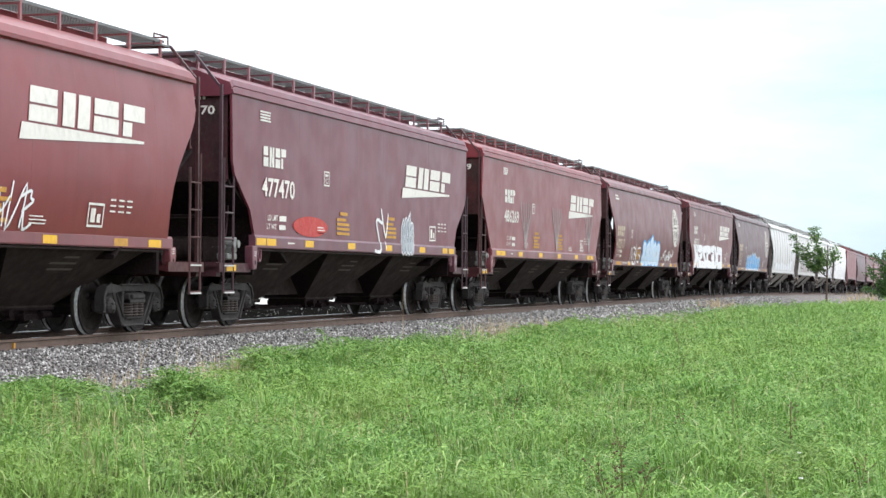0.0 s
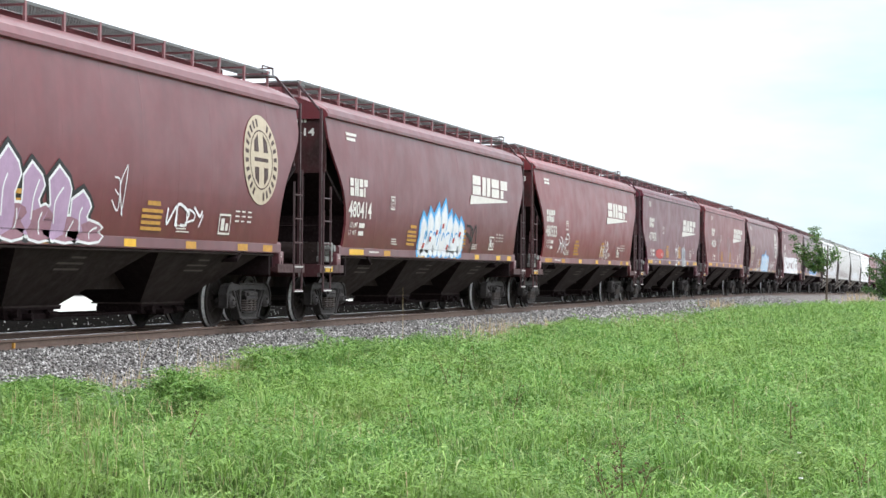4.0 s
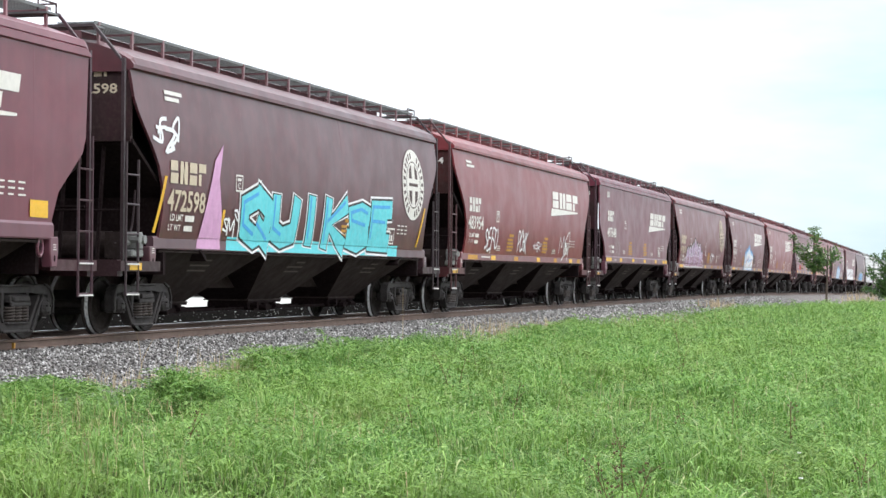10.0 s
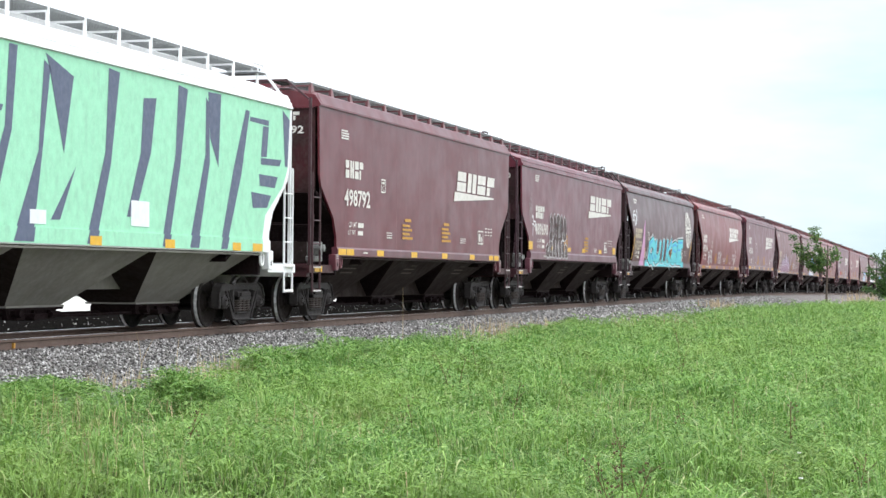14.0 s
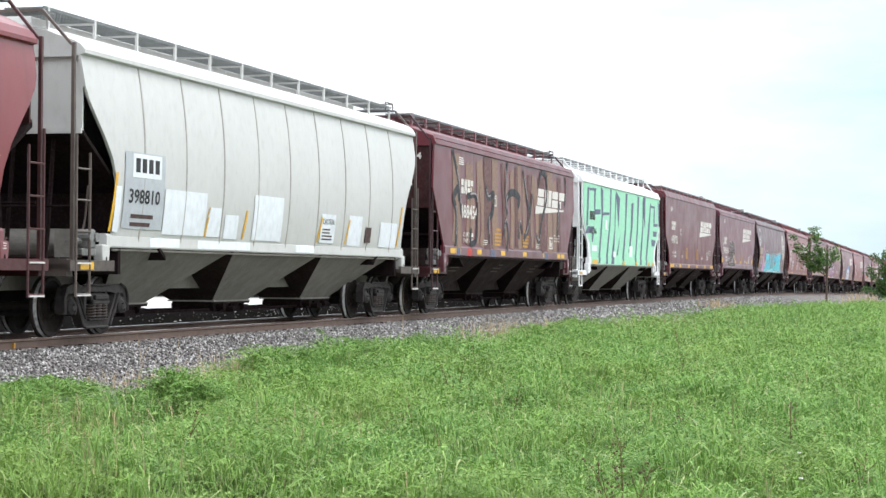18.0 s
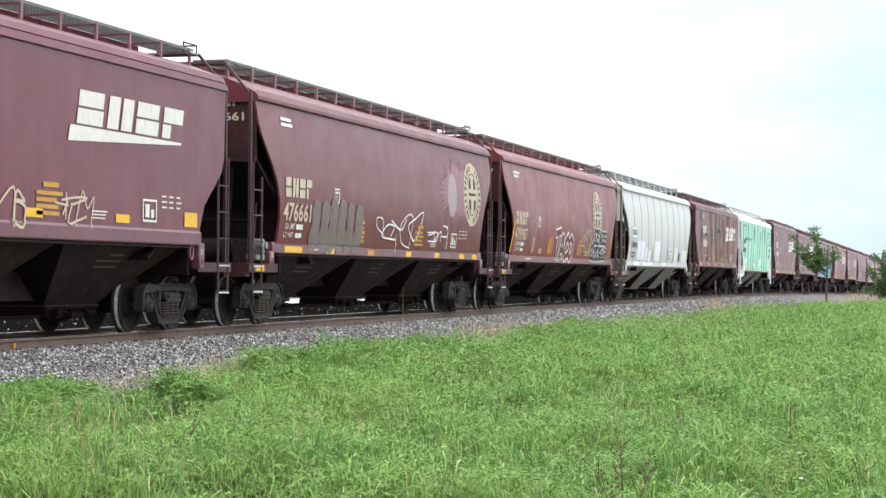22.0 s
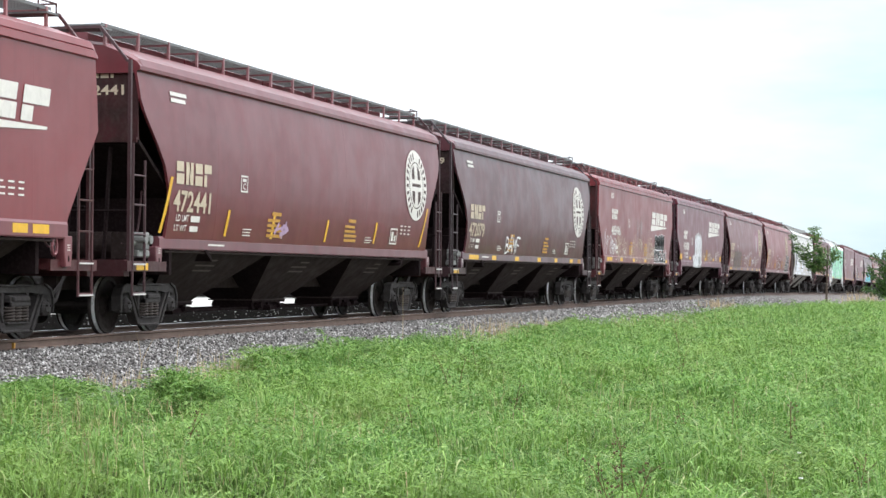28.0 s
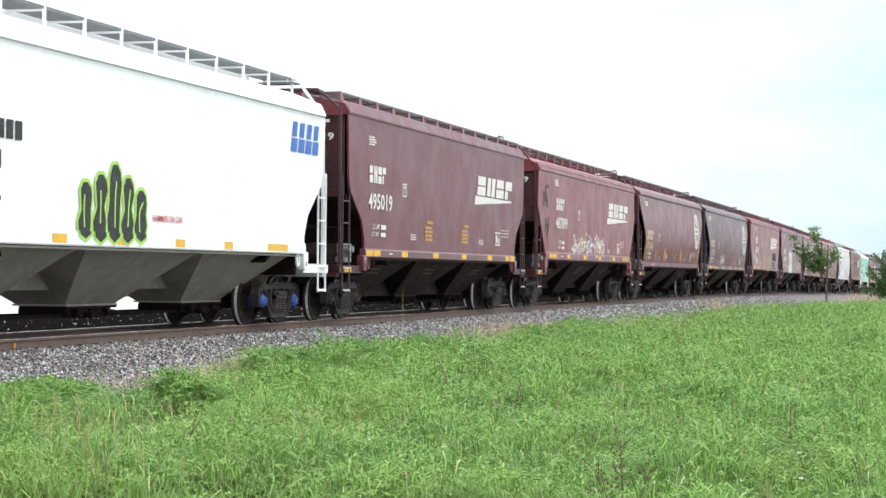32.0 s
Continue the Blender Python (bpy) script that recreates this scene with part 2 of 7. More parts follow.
def build_ground():
    xs = np.concatenate([np.linspace(-2500, -60, 14), np.arange(-50, 10, 10), np.arange(10, 80, 1.0), np.arange(80, 400, 8), np.linspace(400, 3500, 20)])
    ys = np.concatenate([np.linspace(-2500, -60, 10), np.arange(-50, -14, 4), np.arange(-14, -3.6, 0.8), np.array([-3.6, -3.3, -3.0, -2.6, -2.2, -1.75, -1.4, 0, 1.4, 1.75, 2.5, 3.4, 6]), np.arange(10, 60, 10), np.linspace(60, 2500, 10)])
    v, f = [], []
    for x in xs:
        for y in ys:
            w = 0.05 * noise.noise((x * 0.4, y * 0.4, 0)) if y < -3 and -60 < y else 0.0
            v.append((x, y, lay(y) - min(fall(x), 3.0) + w))
    ny = len(ys)
    for i in range(len(xs) - 1):
        for j in range(ny - 1):
            a = i * ny + j
            f.append((a, a + ny, a + ny + 1, a + 1))
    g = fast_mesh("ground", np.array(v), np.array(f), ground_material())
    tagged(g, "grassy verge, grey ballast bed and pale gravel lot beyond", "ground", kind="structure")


build_ground()


def along(x0, x1):
    return [x0] + [x for x in (85, 105, 125, 145, 165) if x0 < x < x1] + [x1]


RAIL = [(-0.07, -0.172), (0.07, -0.172), (0.07, -0.155), (0.012, -0.135), (0.010, -0.045), (0.036, -0.035), (0.036, -0.006), (0.03, 0.0), (-0.03, 0.0), (-0.036, -0.006), (-0.036, -0.035), (-0.010, -0.045), (-0.012, -0.135), (-0.07, -0.155)]


def build_track():
    track = tagged(new("railway_track"), "single railway track with rusty rails on grey ballast", "track", kind="structure")
    for y in (-0.755, 0.755):
        xs = [-420.0, 85, 105, 125, 145, 165, 900.0]
        bm = bmesh.new()
        rings = [[bm.verts.new((x, y + p[0], p[1] - fall(x))) for p in RAIL] for x in xs]
        k = len(RAIL)
        for a, b in zip(rings, rings[1:]):
            for i in range(k):
                bm.faces.new((a[i], a[(i + 1) % k], b[(i + 1) % k], b[i]))
        rail = part("rail", bm, M_RAIL, track)
        bm = bmesh.new()
        rows = [[bm.verts.new((x, y + s, 0.002 - fall(x))) for s in (-0.03, 0.03)] for x in xs]
        for a, b in zip(rows, rows[1:]):
            bm.faces.new((a[0], b[0], b[1], a[1]))
        part("running_surface", bm, M_RAILTOP, rail, "polished bright running surface")
    bm = bmesh.new()
    box(bm, 26.13, 26.18, -0.80, -0.767, -0.13, -0.05)
    part("rail_mark", bm, M_FADED, track, "orange paint mark on the rail")
    bm = bmesh.new()
    box(bm, -0.115, 0.115, -1.3, 1.3, -0.34, -0.165)
    bevel(bm, 0.012)
    tie = part("tie", bm, M_TIE, track)
    tie.location = (8, 0, 0)
    for k in range(1, 170):
        x = 8 + k * 0.52
        again(tie, track, x, random.uniform(-0.04, 0.04), -fall(x), rz=random.uniform(-0.6, 0.6))
    bm = bmesh.new()
    for s in (-1, 1):
        box(bm, -0.09, 0.09, s * 0.755 - 0.18, s * 0.755 + 0.18, -0.168, -0.157)
        for dx in (-0.05, 0.05):
            for dy in (-0.085, 0.085):
                box(bm, dx - 0.012, dx + 0.012, s * 0.755 + dy - 0.015, s * 0.755 + dy + 0.015, -0.16, -0.135)
    plate = part("tie_plate", bm, M_TRUCK, track)
    plate.location = (8, 0, 0)
    for k in range(1, 130):
        again(plate, track, 8 + k * 0.52, 0, -fall(8 + k * 0.52))


build_track()


# ================= the train =================
CURVED = ("curve", "rib")
# heights of the eave, and of the sill's lower and upper edge, by kind of car
EAVE = {"tall": 4.35, "flat": 4.16, "slant": 4.16, "pale": 4.13, "gatx": 4.14, "curve": 4.18, "rib": 4.22}
SILL = {"tall": (1.34, 1.53), "flat": (1.44, 1.68), "slant": (1.46, 1.70), "pale": (1.36, 1.60), "gatx": (1.36, 1.58), "curve": (1.36, 1.57), "rib": (1.36, 1.57)}


def side_y(kind, z):
    if kind not in CURVED:
        return 1.60
    q = (z - 2.75) / 1.6
    return 1.63 - 0.17 * q * q


def outline(kind, L):
    """Half outline of a car side: x, z from the sill up to the eave."""
    h = L / 2
    if kind == "slant":
        return [(h - 1.52, 1.49), (h - 1.50, 1.74), (h - 1.12, 2.26), (h - 0.50, 3.08), (h - 0.55, 3.6), (h - 0.62, EAVE[kind])]
    if kind not in CURVED:
        return [(h - 2.02, SILL[kind][0] + 0.03), (h - 2.0, 1.72), (h - 1.80, 2.12), (h - 1.02, 2.72), (h - 0.92, 2.95), (h - 0.85, EAVE[kind])]
    return [(h - 1.9, 1.39), (h - 1.94, 1.65), (h - 1.97, 2.0), (h - 1.90, 2.35), (h - 1.72, 2.7), (h - 1.45, 3.0), (h - 1.15, 3.3), (h - 0.96, 3.52), (h - 0.86, 3.72), (h - 0.83, EAVE[kind])]


def lerp(rows, z):
    return float(np.interp(z, [r[1] for r in rows], [r[0] for r in rows]))


def side_wall(kind, L, s):
    rows = outline(kind, L)
    zs = sorted({r[1] for r in rows} | set(np.linspace(rows[0][1], EAVE[kind], 13).tolist()))
    bm = bmesh.new()
    nx = 24
    lay_ = []
    for off in (0.0, 0.045):
        g = []
        for z in zs:
            e = lerp(rows, z)
            row = []
            for i in range(nx + 1):
                x = -e + 2 * e * i / nx
                rip = 0.004 * noise.noise((x * 0.9, z * 0.5, s * 3.0)) if off == 0 else 0
                row.append(bm.verts.new((x, s * (side_y(kind, z) - off + rip), z)))
            g.append(row)
        lay_.append(g)
    for g, flip in ((lay_[0], s > 0), (lay_[1], s < 0)):
        for a, b in zip(g, g[1:]):
            for i in range(nx):
                q = (a[i], a[i + 1], b[i + 1], b[i])
                bm.faces.new(q[::-1] if flip else q)
    o, n_ = lay_
    for j in range(len(zs) - 1):
        for i, f in ((0, 1), (nx, 0)):
            q = [bm.verts.new(v.co) for v in (o[j][i], o[j + 1][i], n_[j + 1][i], n_[j][i])]
            bm.faces.new(q)
    return bm


def roof_mesh(kind, L):
    h = L / 2 - (0.60 if kind == "slant" else 0.83)
    e = EAVE[kind]
    if kind == "tall":
        half = [(1.63, e - 0.02), (1.63, e + 0.02), (1.53, e + 0.23), (1.50, e + 0.25), (0.95, 4.70), (0.42, 4.72)]
    elif kind not in CURVED:
        half = [(1.60, e - 0.03), (1.64, e - 0.01), (1.62, e + 0.10), (1.585, e + 0.115), (1.60, e + 0.13), (1.56, e + 0.235), (1.48, e + 0.26), (0.95, 4.61), (0.42, 4.66)]
    else:
        half = [(1.50, e - 0.03), (1.56, e - 0.01), (1.56, e + 0.05), (1.50, e + 0.17), (1.40, e + 0.23), (1.18, 4.52), (0.93, 4.61), (0.42, 4.68)]
    prof = [(-y, z) for y, z in half] + [(y, z) for y, z in half[::-1]] + [(1.4, e - 0.06), (-1.4, e - 0.06)]
    bm = bmesh.new()
    lo = [bm.verts.new((-h, y, z)) for y, z in prof]
    lo2 = [bm.verts.new((-h + 0.12, y, z)) for y, z in prof]
    hi2 = [bm.verts.new((h - 0.12, y, z)) for y, z in prof]
    hi = [bm.verts.new((h, y, z)) for y, z in prof]
    for r in (lo, hi):
        for v in r:
            if v.co.z > EAVE[kind] + 0.06:
                v.co.z -= 0.05
    n = len(prof)
    for a, b in ((lo, lo2), (lo2, hi2), (hi2, hi)):
        for k in range(n):
            bm.faces.new((a[k], a[(k + 1) % n], b[(k + 1) % n], b[k])[::-1])
    bm.faces.new(lo)
    bm.faces.new(hi[::-1])
    return bm


def wheel_mesh(s):
    bm = bmesh.new()
    R = 0.457
    o = 0.79
    prof = [(o - 0.135, R + 0.027), (o - 0.105, R + 0.022), (o - 0.085, R + 0.004), (o - 0.03, R), (o, R - 0.002), (o + 0.004, R - 0.012), (o + 0.004, R - 0.055), (o - 0.03, R - 0.08), (o - 0.075, 0.2), (o - 0.02, 0.13), (o + 0.02, 0.12), (o + 0.02, 0.0775), (o - 0.16, 0.0775), (o - 0.16, 0.13), (o - 0.1, 0.2), (o - 0.1, R - 0.08), (o - 0.135, R - 0.05)]
    prof = [(s * y, r) for y, r in prof]
    n = 36
    rings = [[bm.verts.new((r * math.cos(k * math.tau / n), y, r * math.sin(k * math.tau / n))) for k in range(n)] for y, r in prof]
    m = len(rings)
    for i in range(m):
        a, b = rings[i], rings[(i + 1) % m]
        for k in range(n):
            q = (a[k], b[k], b[(k + 1) % n], a[(k + 1) % n])
            f = bm.faces.new(q if s > 0 else q[::-1])
            f.material_index = 1 if i == 2 else 0
    return bm


def side_frame_mesh(s):
    """Cast truck side frame with two windows and a spring opening."""
    bm = bmesh.new()
    y0, y1 = s * 0.95, s * 1.1
    a, b = min(y0, y1), max(y0, y1)
    # arched top chord with pedestal legs, tension member, columns
    slab(bm, [(-1.02, 0.33), (-1.13, 0.36), (-1.15, 0.60), (-1.06, 0.74), (-0.86, 0.80), (-0.5, 0.78), (0.5, 0.78), (0.86, 0.80), (1.06, 0.74), (1.15, 0.60), (1.13, 0.36), (1.02, 0.33), (1.03, 0.56), (0.94, 0.63), (0.76, 0.64), (0.5, 0.68), (-0.5, 0.68), (-0.76, 0.64), (-0.94, 0.63), (-1.03, 0.56)], "y", a, b)
    slab(bm, [(-0.80, 0.66), (-0.68, 0.67), (-0.38, 0.25), (0.38, 0.25), (0.68, 0.67), (0.80, 0.66), (0.46, 0.16), (0.34, 0.12), (-0.34, 0.12), (-0.46, 0.16)], "y", a, b)
    for x in (-1, 1):
        slab(bm, [(x * 0.36, 0.24), (x * 0.43, 0.27), (x * 0.41, 0.70), (x * 0.33, 0.70)][:: x], "y", a, b)
        slab(bm, [(x * 0.68, 0.34), (x * 0.75, 0.33), (x * 0.80, 0.66), (x * 0.72, 0.66)][:: x], "y", a, b)
        box(bm, x * 0.889 - 0.13, x * 0.889 + 0.13, a, b, 0.56, 0.66)
        # raised flanges along the diagonal and the pedestal
        o, q = sorted((s * 1.09, s * 1.135))
        slab(bm, [(x * 0.80, 0.67), (x * 0.84, 0.66), (x * 0.49, 0.14), (x * 0.45, 0.15)][:: x], "y", o, q)
        slab(bm, [(x * 0.66, 0.66), (x * 0.69, 0.66), (x * 0.41, 0.26), (x * 0.37, 0.26)][:: x], "y", o, q)
        slab(bm, [(x * 1.12, 0.37), (x * 1.155, 0.38), (x * 1.165, 0.60), (x * 1.07, 0.755), (x * 0.87, 0.82), (x * 0.87, 0.785), (x * 1.05, 0.725), (x * 1.13, 0.59)][:: x], "y", o, q)
    o, q = sorted((s * 1.09, s * 1.13))
    slab(bm, [(-0.5, 0.765), (0.5, 0.765), (0.5, 0.80), (-0.5, 0.80)], "y", o, q)
    slab(bm, [(-0.40, 0.115), (0.40, 0.115), (0.40, 0.155), (-0.40, 0.155)], "y", o, q)
    # spring plank, friction castings and the end of the bolster over the springs
    box(bm, -0.33, 0.33, *sorted((s * 0.95, s * 1.15)), 0.235, 0.27)
    box(bm, -0.30, 0.30, *sorted((s * 0.98, s * 1.19)), 0.49, 0.56)
    box(bm, -0.24, 0.24, *sorted((s * 1.0, s * 1.21)), 0.56, 0.63)
    bmesh.ops.bevel(bm, geom=list(bm.edges), offset=0.012, segments=1, affect="EDGES")
    return bm


def cap_mesh(s):
    bm = bmesh.new()
    turned(bm, [(0.84, 0.11), (1.10, 0.125), (1.12, 0.12), (1.14, 0.10), (1.17, 0.07), (1.175, 0.03)] if s > 0 else [(-0.84, 0.11), (-1.10, 0.125), (-1.12, 0.12), (-1.14, 0.10), (-1.17, 0.07), (-1.175, 0.03)], 14)
    for k in range(3):
        t = k * math.tau / 3 + 0.5
        rod(bm, (0.065 * math.cos(t), s * 1.15, 0.065 * math.sin(t)), (0.065 * math.cos(t), s * 1.195, 0.065 * math.sin(t)), 0.018, 6)
    bmesh.ops.recalc_face_normals(bm, faces=bm.faces)
    return bm


def spring_mesh(s):
    bm = bmesh.new()
    for x in (0.0,):
        pts = []
        for k in range(41):
            t = k / 40
            ang = t * math.tau * 5
            pts.append(Vector((x + 0.085 * math.cos(ang), s * 1.09 + 0.085 * math.sin(ang), 0.27 + 0.22 * t)))
        prev = None
        for k, p in enumerate(pts):
            d = (pts[min(k + 1, 40)] - pts[max(k - 1, 0)]).normalized()
            u = d.orthogonal().normalized() if prev is None else (prev - d * prev.dot(d)).normalized()
            prev = u
            w = d.cross(u)
            ring = [bm.verts.new(p + (u * math.cos(q * math.tau / 5) + w * math.sin(q * math.tau / 5)) * 0.019) for q in range(5)]
            if k:
                for q in range(5):
                    bm.faces.new((last[q], last[(q + 1) % 5], ring[(q + 1) % 5], ring[q]))
            last = ring
    return bm


def make_truck(car, x, shared):
    """Side frames, springs, bearing caps, bolster and two wheelsets under a car."""
    for s in (-1, 1):
        fr = again(shared["frame", s], car, x)
        for dx in (-0.21, 0.0, 0.21):
            again(shared["spring", s], fr, dx)
        for dx in (-0.889, 0.889):
            again(shared["cap", s], fr, dx, 0, 0.457)
    again(shared["bolster"], car, x)
    sets = []
    for dx in (-0.889, 0.889):
        ws = again(shared["axle"], car, x + dx, 0, 0.457)
        for s in (-1, 1):
            again(shared["wheel", s], ws)
        sets.append((ws, x + dx))
    return sets


def truck_pieces():
    d = {}
    for s in (-1, 1):
        d["frame", s] = part("side_frame", side_frame_mesh(s), M_TRUCK)
        d["spring", s] = part("spring", spring_mesh(s), M_SPRING, None, smooth=True)
        d["cap", s] = part("bearing_cap", cap_mesh(s), M_TRUCK)
        d["wheel", s] = part("wheel", wheel_mesh(s), M_WHEEL, None, "steel wheel with a bright worn tread", smooth=False)
        d["wheel", s].data.materials.append(M_TREAD)
    bm = bmesh.new()
    slab(bm, [(-1.16, 0.50), (1.16, 0.50), (1.16, 0.64), (0.6, 0.76), (-0.6, 0.76), (-1.16, 0.64)], "x", -0.3, 0.3)
    box(bm, -0.6, -0.5, -0.75, 0.75, 0.3, 0.42)
    box(bm, 0.5, 0.6, -0.75, 0.75, 0.3, 0.42)
    d["bolster"] = part("bolster", bm, M_TRUCK)
    bm = bmesh.new()
    rod(bm, (0, -0.85, 0), (0, 0.85, 0), 0.08, 12)
    d["axle"] = part("wheelset", bm, M_WHEEL)
    return d


def hopper_mesh(x, l, w=1.46, zt=1.40, zb=0.46):
    bm = bmesh.new()
    lb, wb = 0.92, 0.42
    top = [bm.verts.new((x + a * l / 2, b * w, zt)) for a, b in ((-1, -1), (1, -1), (1, 1), (-1, 1))]
    bot = [bm.verts.new((x + a * lb, b * wb, zb)) for a, b in ((-1, -1), (1, -1), (1, 1), (-1, 1))]
    bm.faces.new(top)
    bm.faces.new(bot[::-1])
    for k in range(4):
        f = bm.faces.new((bot[k], bot[(k + 1) % 4], top[(k + 1) % 4], top[k]))
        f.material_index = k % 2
    # rim flange at the throat
    box(bm, x - lb - 0.04, x + lb + 0.04, -wb - 0.05, wb + 0.05, zb - 0.02, zb + 0.01)
    bmesh.ops.recalc_face_normals(bm, faces=bm.faces)
    return bm


def gate_mesh(x):
    bm = bmesh.new()
    slab(bm, [(x - 0.86, 0.44), (x - 0.78, 0.27), (x + 0.78, 0.27), (x + 0.86, 0.44)], "y", -0.40, 0.40)
    box(bm, x - 0.95, x + 0.95, -0.46, -0.42, 0.40, 0.455)
    for q in (-0.55, 0.0, 0.55):
        box(bm, x + q - 0.02, x + q + 0.02, -0.45, -0.40, 0.25, 0.42)
    rod(bm, (x - 0.62, -0.55, 0.36), (x - 0.62, 0.5, 0.36), 0.07, 10)
    rod(bm, (x - 0.3, -0.62, 0.3), (x - 0.3, 0.62, 0.3), 0.055, 10)
    rod(bm, (x + 0.42, -0.5, 0.33), (x + 0.72, -0.5, 0.33), 0.05, 8)
    box(bm, x - 0.62, x + 0.62, -0.47, -0.41, 0.26, 0.34)
    return bm


def proto(kind, L, body_mat, under_mat, hoppers=3, posts=1.2, full=True, ribs=0):
    """One covered hopper car, standing at the origin, its front towards +x."""
    h = L / 2
    car = new("covered_hopper_car")
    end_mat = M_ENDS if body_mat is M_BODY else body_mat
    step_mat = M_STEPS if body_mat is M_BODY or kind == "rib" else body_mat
    for s in (-1, 1):
        w = part("side_wall", side_wall(kind, L, s), body_mat, car, smooth=True)
        if ribs and s < 0:
            for k in range(ribs):
                x = -(h - 2.9) + (2 * h - 5.8) * k / (ribs - 1)
                bm = bmesh.new()
                zs = np.linspace(1.42, EAVE[kind] - 0.02, 12)
                a = []
                for z in zs:
                    yy = -side_y(kind, z)
                    a.append([bm.verts.new((x + q, yy - d, z)) for q, d in ((-0.03, -0.01), (-0.014, 0.014), (0.014, 0.014), (0.03, -0.01))])
                for p, q in zip(a, a[1:]):
                    for i in range(3):
                        bm.faces.new((p[i], p[i + 1], q[i + 1], q[i]))
                part("side_rib", bm, M_RIB, w)
        if s < 0 and not ribs:
            n_s = 11 if kind in CURVED else 8
            for k in range(n_s):
                x = -(h - 2.6) + (2 * h - 5.2) * k / (n_s - 1)
                bm = bmesh.new()
                a = [[bm.verts.new((x + q, -side_y(kind, z) - d, z)) for q, d in ((-0.05, -0.003), (0, 0.0025), (0.05, -0.003))] for z in np.linspace(SILL[kind][1], EAVE[kind] - 0.02, 10)]
                for p, q in zip(a, a[1:]):
                    for i in range(2):
                        bm.faces.new((p[i], p[i + 1], q[i + 1], q[i]))
                part("weld_seam", bm, body_mat, w, smooth=True)
        # sill channel with a drooped lower lip
        bm = bmesh.new()
        e = h - 1.55 if kind == "slant" else h - 2.0 if kind not in CURVED else h - 1.72
        y = side_y(kind, 1.37)
        z0, z1 = SILL[kind]
        slab(bm, [(s * (y - 0.1), z0), (s * (y + 0.02), z0), (s * (y + 0.03), z0 + 0.02), (s * (y + 0.03), z1 - 0.04), (s * (y + 0.005), z1), (s * (y - 0.1), z1)][:: s], "x", -e, e)
        part("side_sill", bm, body_mat, car)
        bm = bmesh.new()
        rod(bm, (-e + 0.3, s * (y - 0.02), z0 - 0.035), (e - 0.3, s * (y - 0.02), z0 - 0.035), 0.020, 6)
        part("sill_pipe", bm, under_mat, car)
        for x in (-e - 0.02, e + 0.02):
            bm = bmesh.new()
            a, b = sorted((s * (y - 0.12), s * (y + 0.035)))
            slab(bm, [(x - 0.09, 1.05), (x + 0.09, 1.05), (x + 0.13, 1.26), (x + 0.13, z0 + 0.04), (x - 0.13, z0 + 0.04), (x - 0.13, 1.26)], "y", a, b)
            bevel(bm, 0.015)
            pad = part("jacking_pad", bm, body_mat, car)
            if s < 0:
                yy = -(y + 0.038)
                bm = bmesh.new()
                for q in range(3):
                    w_ = 0.05 - 0.012 * (q % 2)
                    bm.faces.new([bm.verts.new((x + u * w_, yy, 1.29 + 0.035 * q + v)) for u, v in ((-1, 0), (1, 0), (1, 0.014), (-1, 0.014))])
                tagged(part("pad_stencil", bm, M_WHITE, pad), kind="stuff")
                # hole drawn as a flat disc, its inner shade put into the colour
                bm = bmesh.new()
                bm.faces.new([bm.verts.new((x + 0.028 * math.cos(q * math.tau / 10), yy, 1.17 + 0.05 * math.sin(q * math.tau / 10))) for q in range(10)])
                part("pad_hole", bm, M_BAY, pad)
                if kind not in CURVED:
                    xr = x + (0.35 if x < 0 else -0.35)
                    bm = bmesh.new()
                    ring = [(xr + 0.075 * math.cos(q * math.tau / 12), z0 - 0.11 + 0.13 * math.sin(q * math.tau / 12)) for q in range(13)]
                    for u, v in zip(ring, ring[1:]):
                        rod(bm, (u[0], -y + 0.02, u[1]), (v[0], -y + 0.02, v[1]), 0.026, 6)
                    part("roping_eye", bm, body_mat, car)
    for s in (-1, 1):
        # end wall, slope sheet, platform, posts
        bm = bmesh.new()
        back = 0.66 if kind == "slant" else 0.90
        xe = s * (h - back)
        zlow = 2.62 if kind not in CURVED else 3.05
        box(bm, min(xe, xe - s * 0.04), max(xe, xe - s * 0.04), -1.5, 1.5, zlow, EAVE[kind] + 0.12)
        box(bm, min(xe, xe + s * 0.05), max(xe, xe + s * 0.05), -1.5, 1.5, zlow - 0.02, zlow + 0.06)
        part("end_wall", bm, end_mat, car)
        bm = bmesh.new()
        slab(bm, [(xe, zlow + 0.02), (xe - s * 3.1, 1.25), (xe - s * 3.1, 1.18), (xe, zlow - 0.05)][:: s], "y", -1.53, 1.53)
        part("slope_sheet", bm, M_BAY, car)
        # cross plate added to shut light out of the bay behind the ladder
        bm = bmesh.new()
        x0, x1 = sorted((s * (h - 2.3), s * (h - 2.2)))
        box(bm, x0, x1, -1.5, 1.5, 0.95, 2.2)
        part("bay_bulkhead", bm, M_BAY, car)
        bm = bmesh.new()
        x0, x1 = sorted((s * (h - 1.95), s * (h - 0.42)))
        box(bm, x0, x1, -1.52, 1.52, 1.02, 1.10)
        x0, x1 = sorted((s * (h - 0.62), s * (h - 0.42)))
        box(bm, x0, x1, -1.5, 1.5, 0.92, 1.18)
        for y in (-1.53, 1.53):
            box(bm, min(s * (h - 1.95), s * (h - 0.42)), max(s * (h - 1.95), s * (h - 0.42)), y - 0.03, y + 0.03, 1.0, 1.16)
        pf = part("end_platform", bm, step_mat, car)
        bm = bmesh.new()
        x0, x1 = sorted((s * (h - 0.75), s * (h - 1.2)))
        box(bm, x0, x1, -1.568, -1.563, 1.02, 1.13)
        if s < 0:
            part("reflector", bm, M_YELLOW, pf)
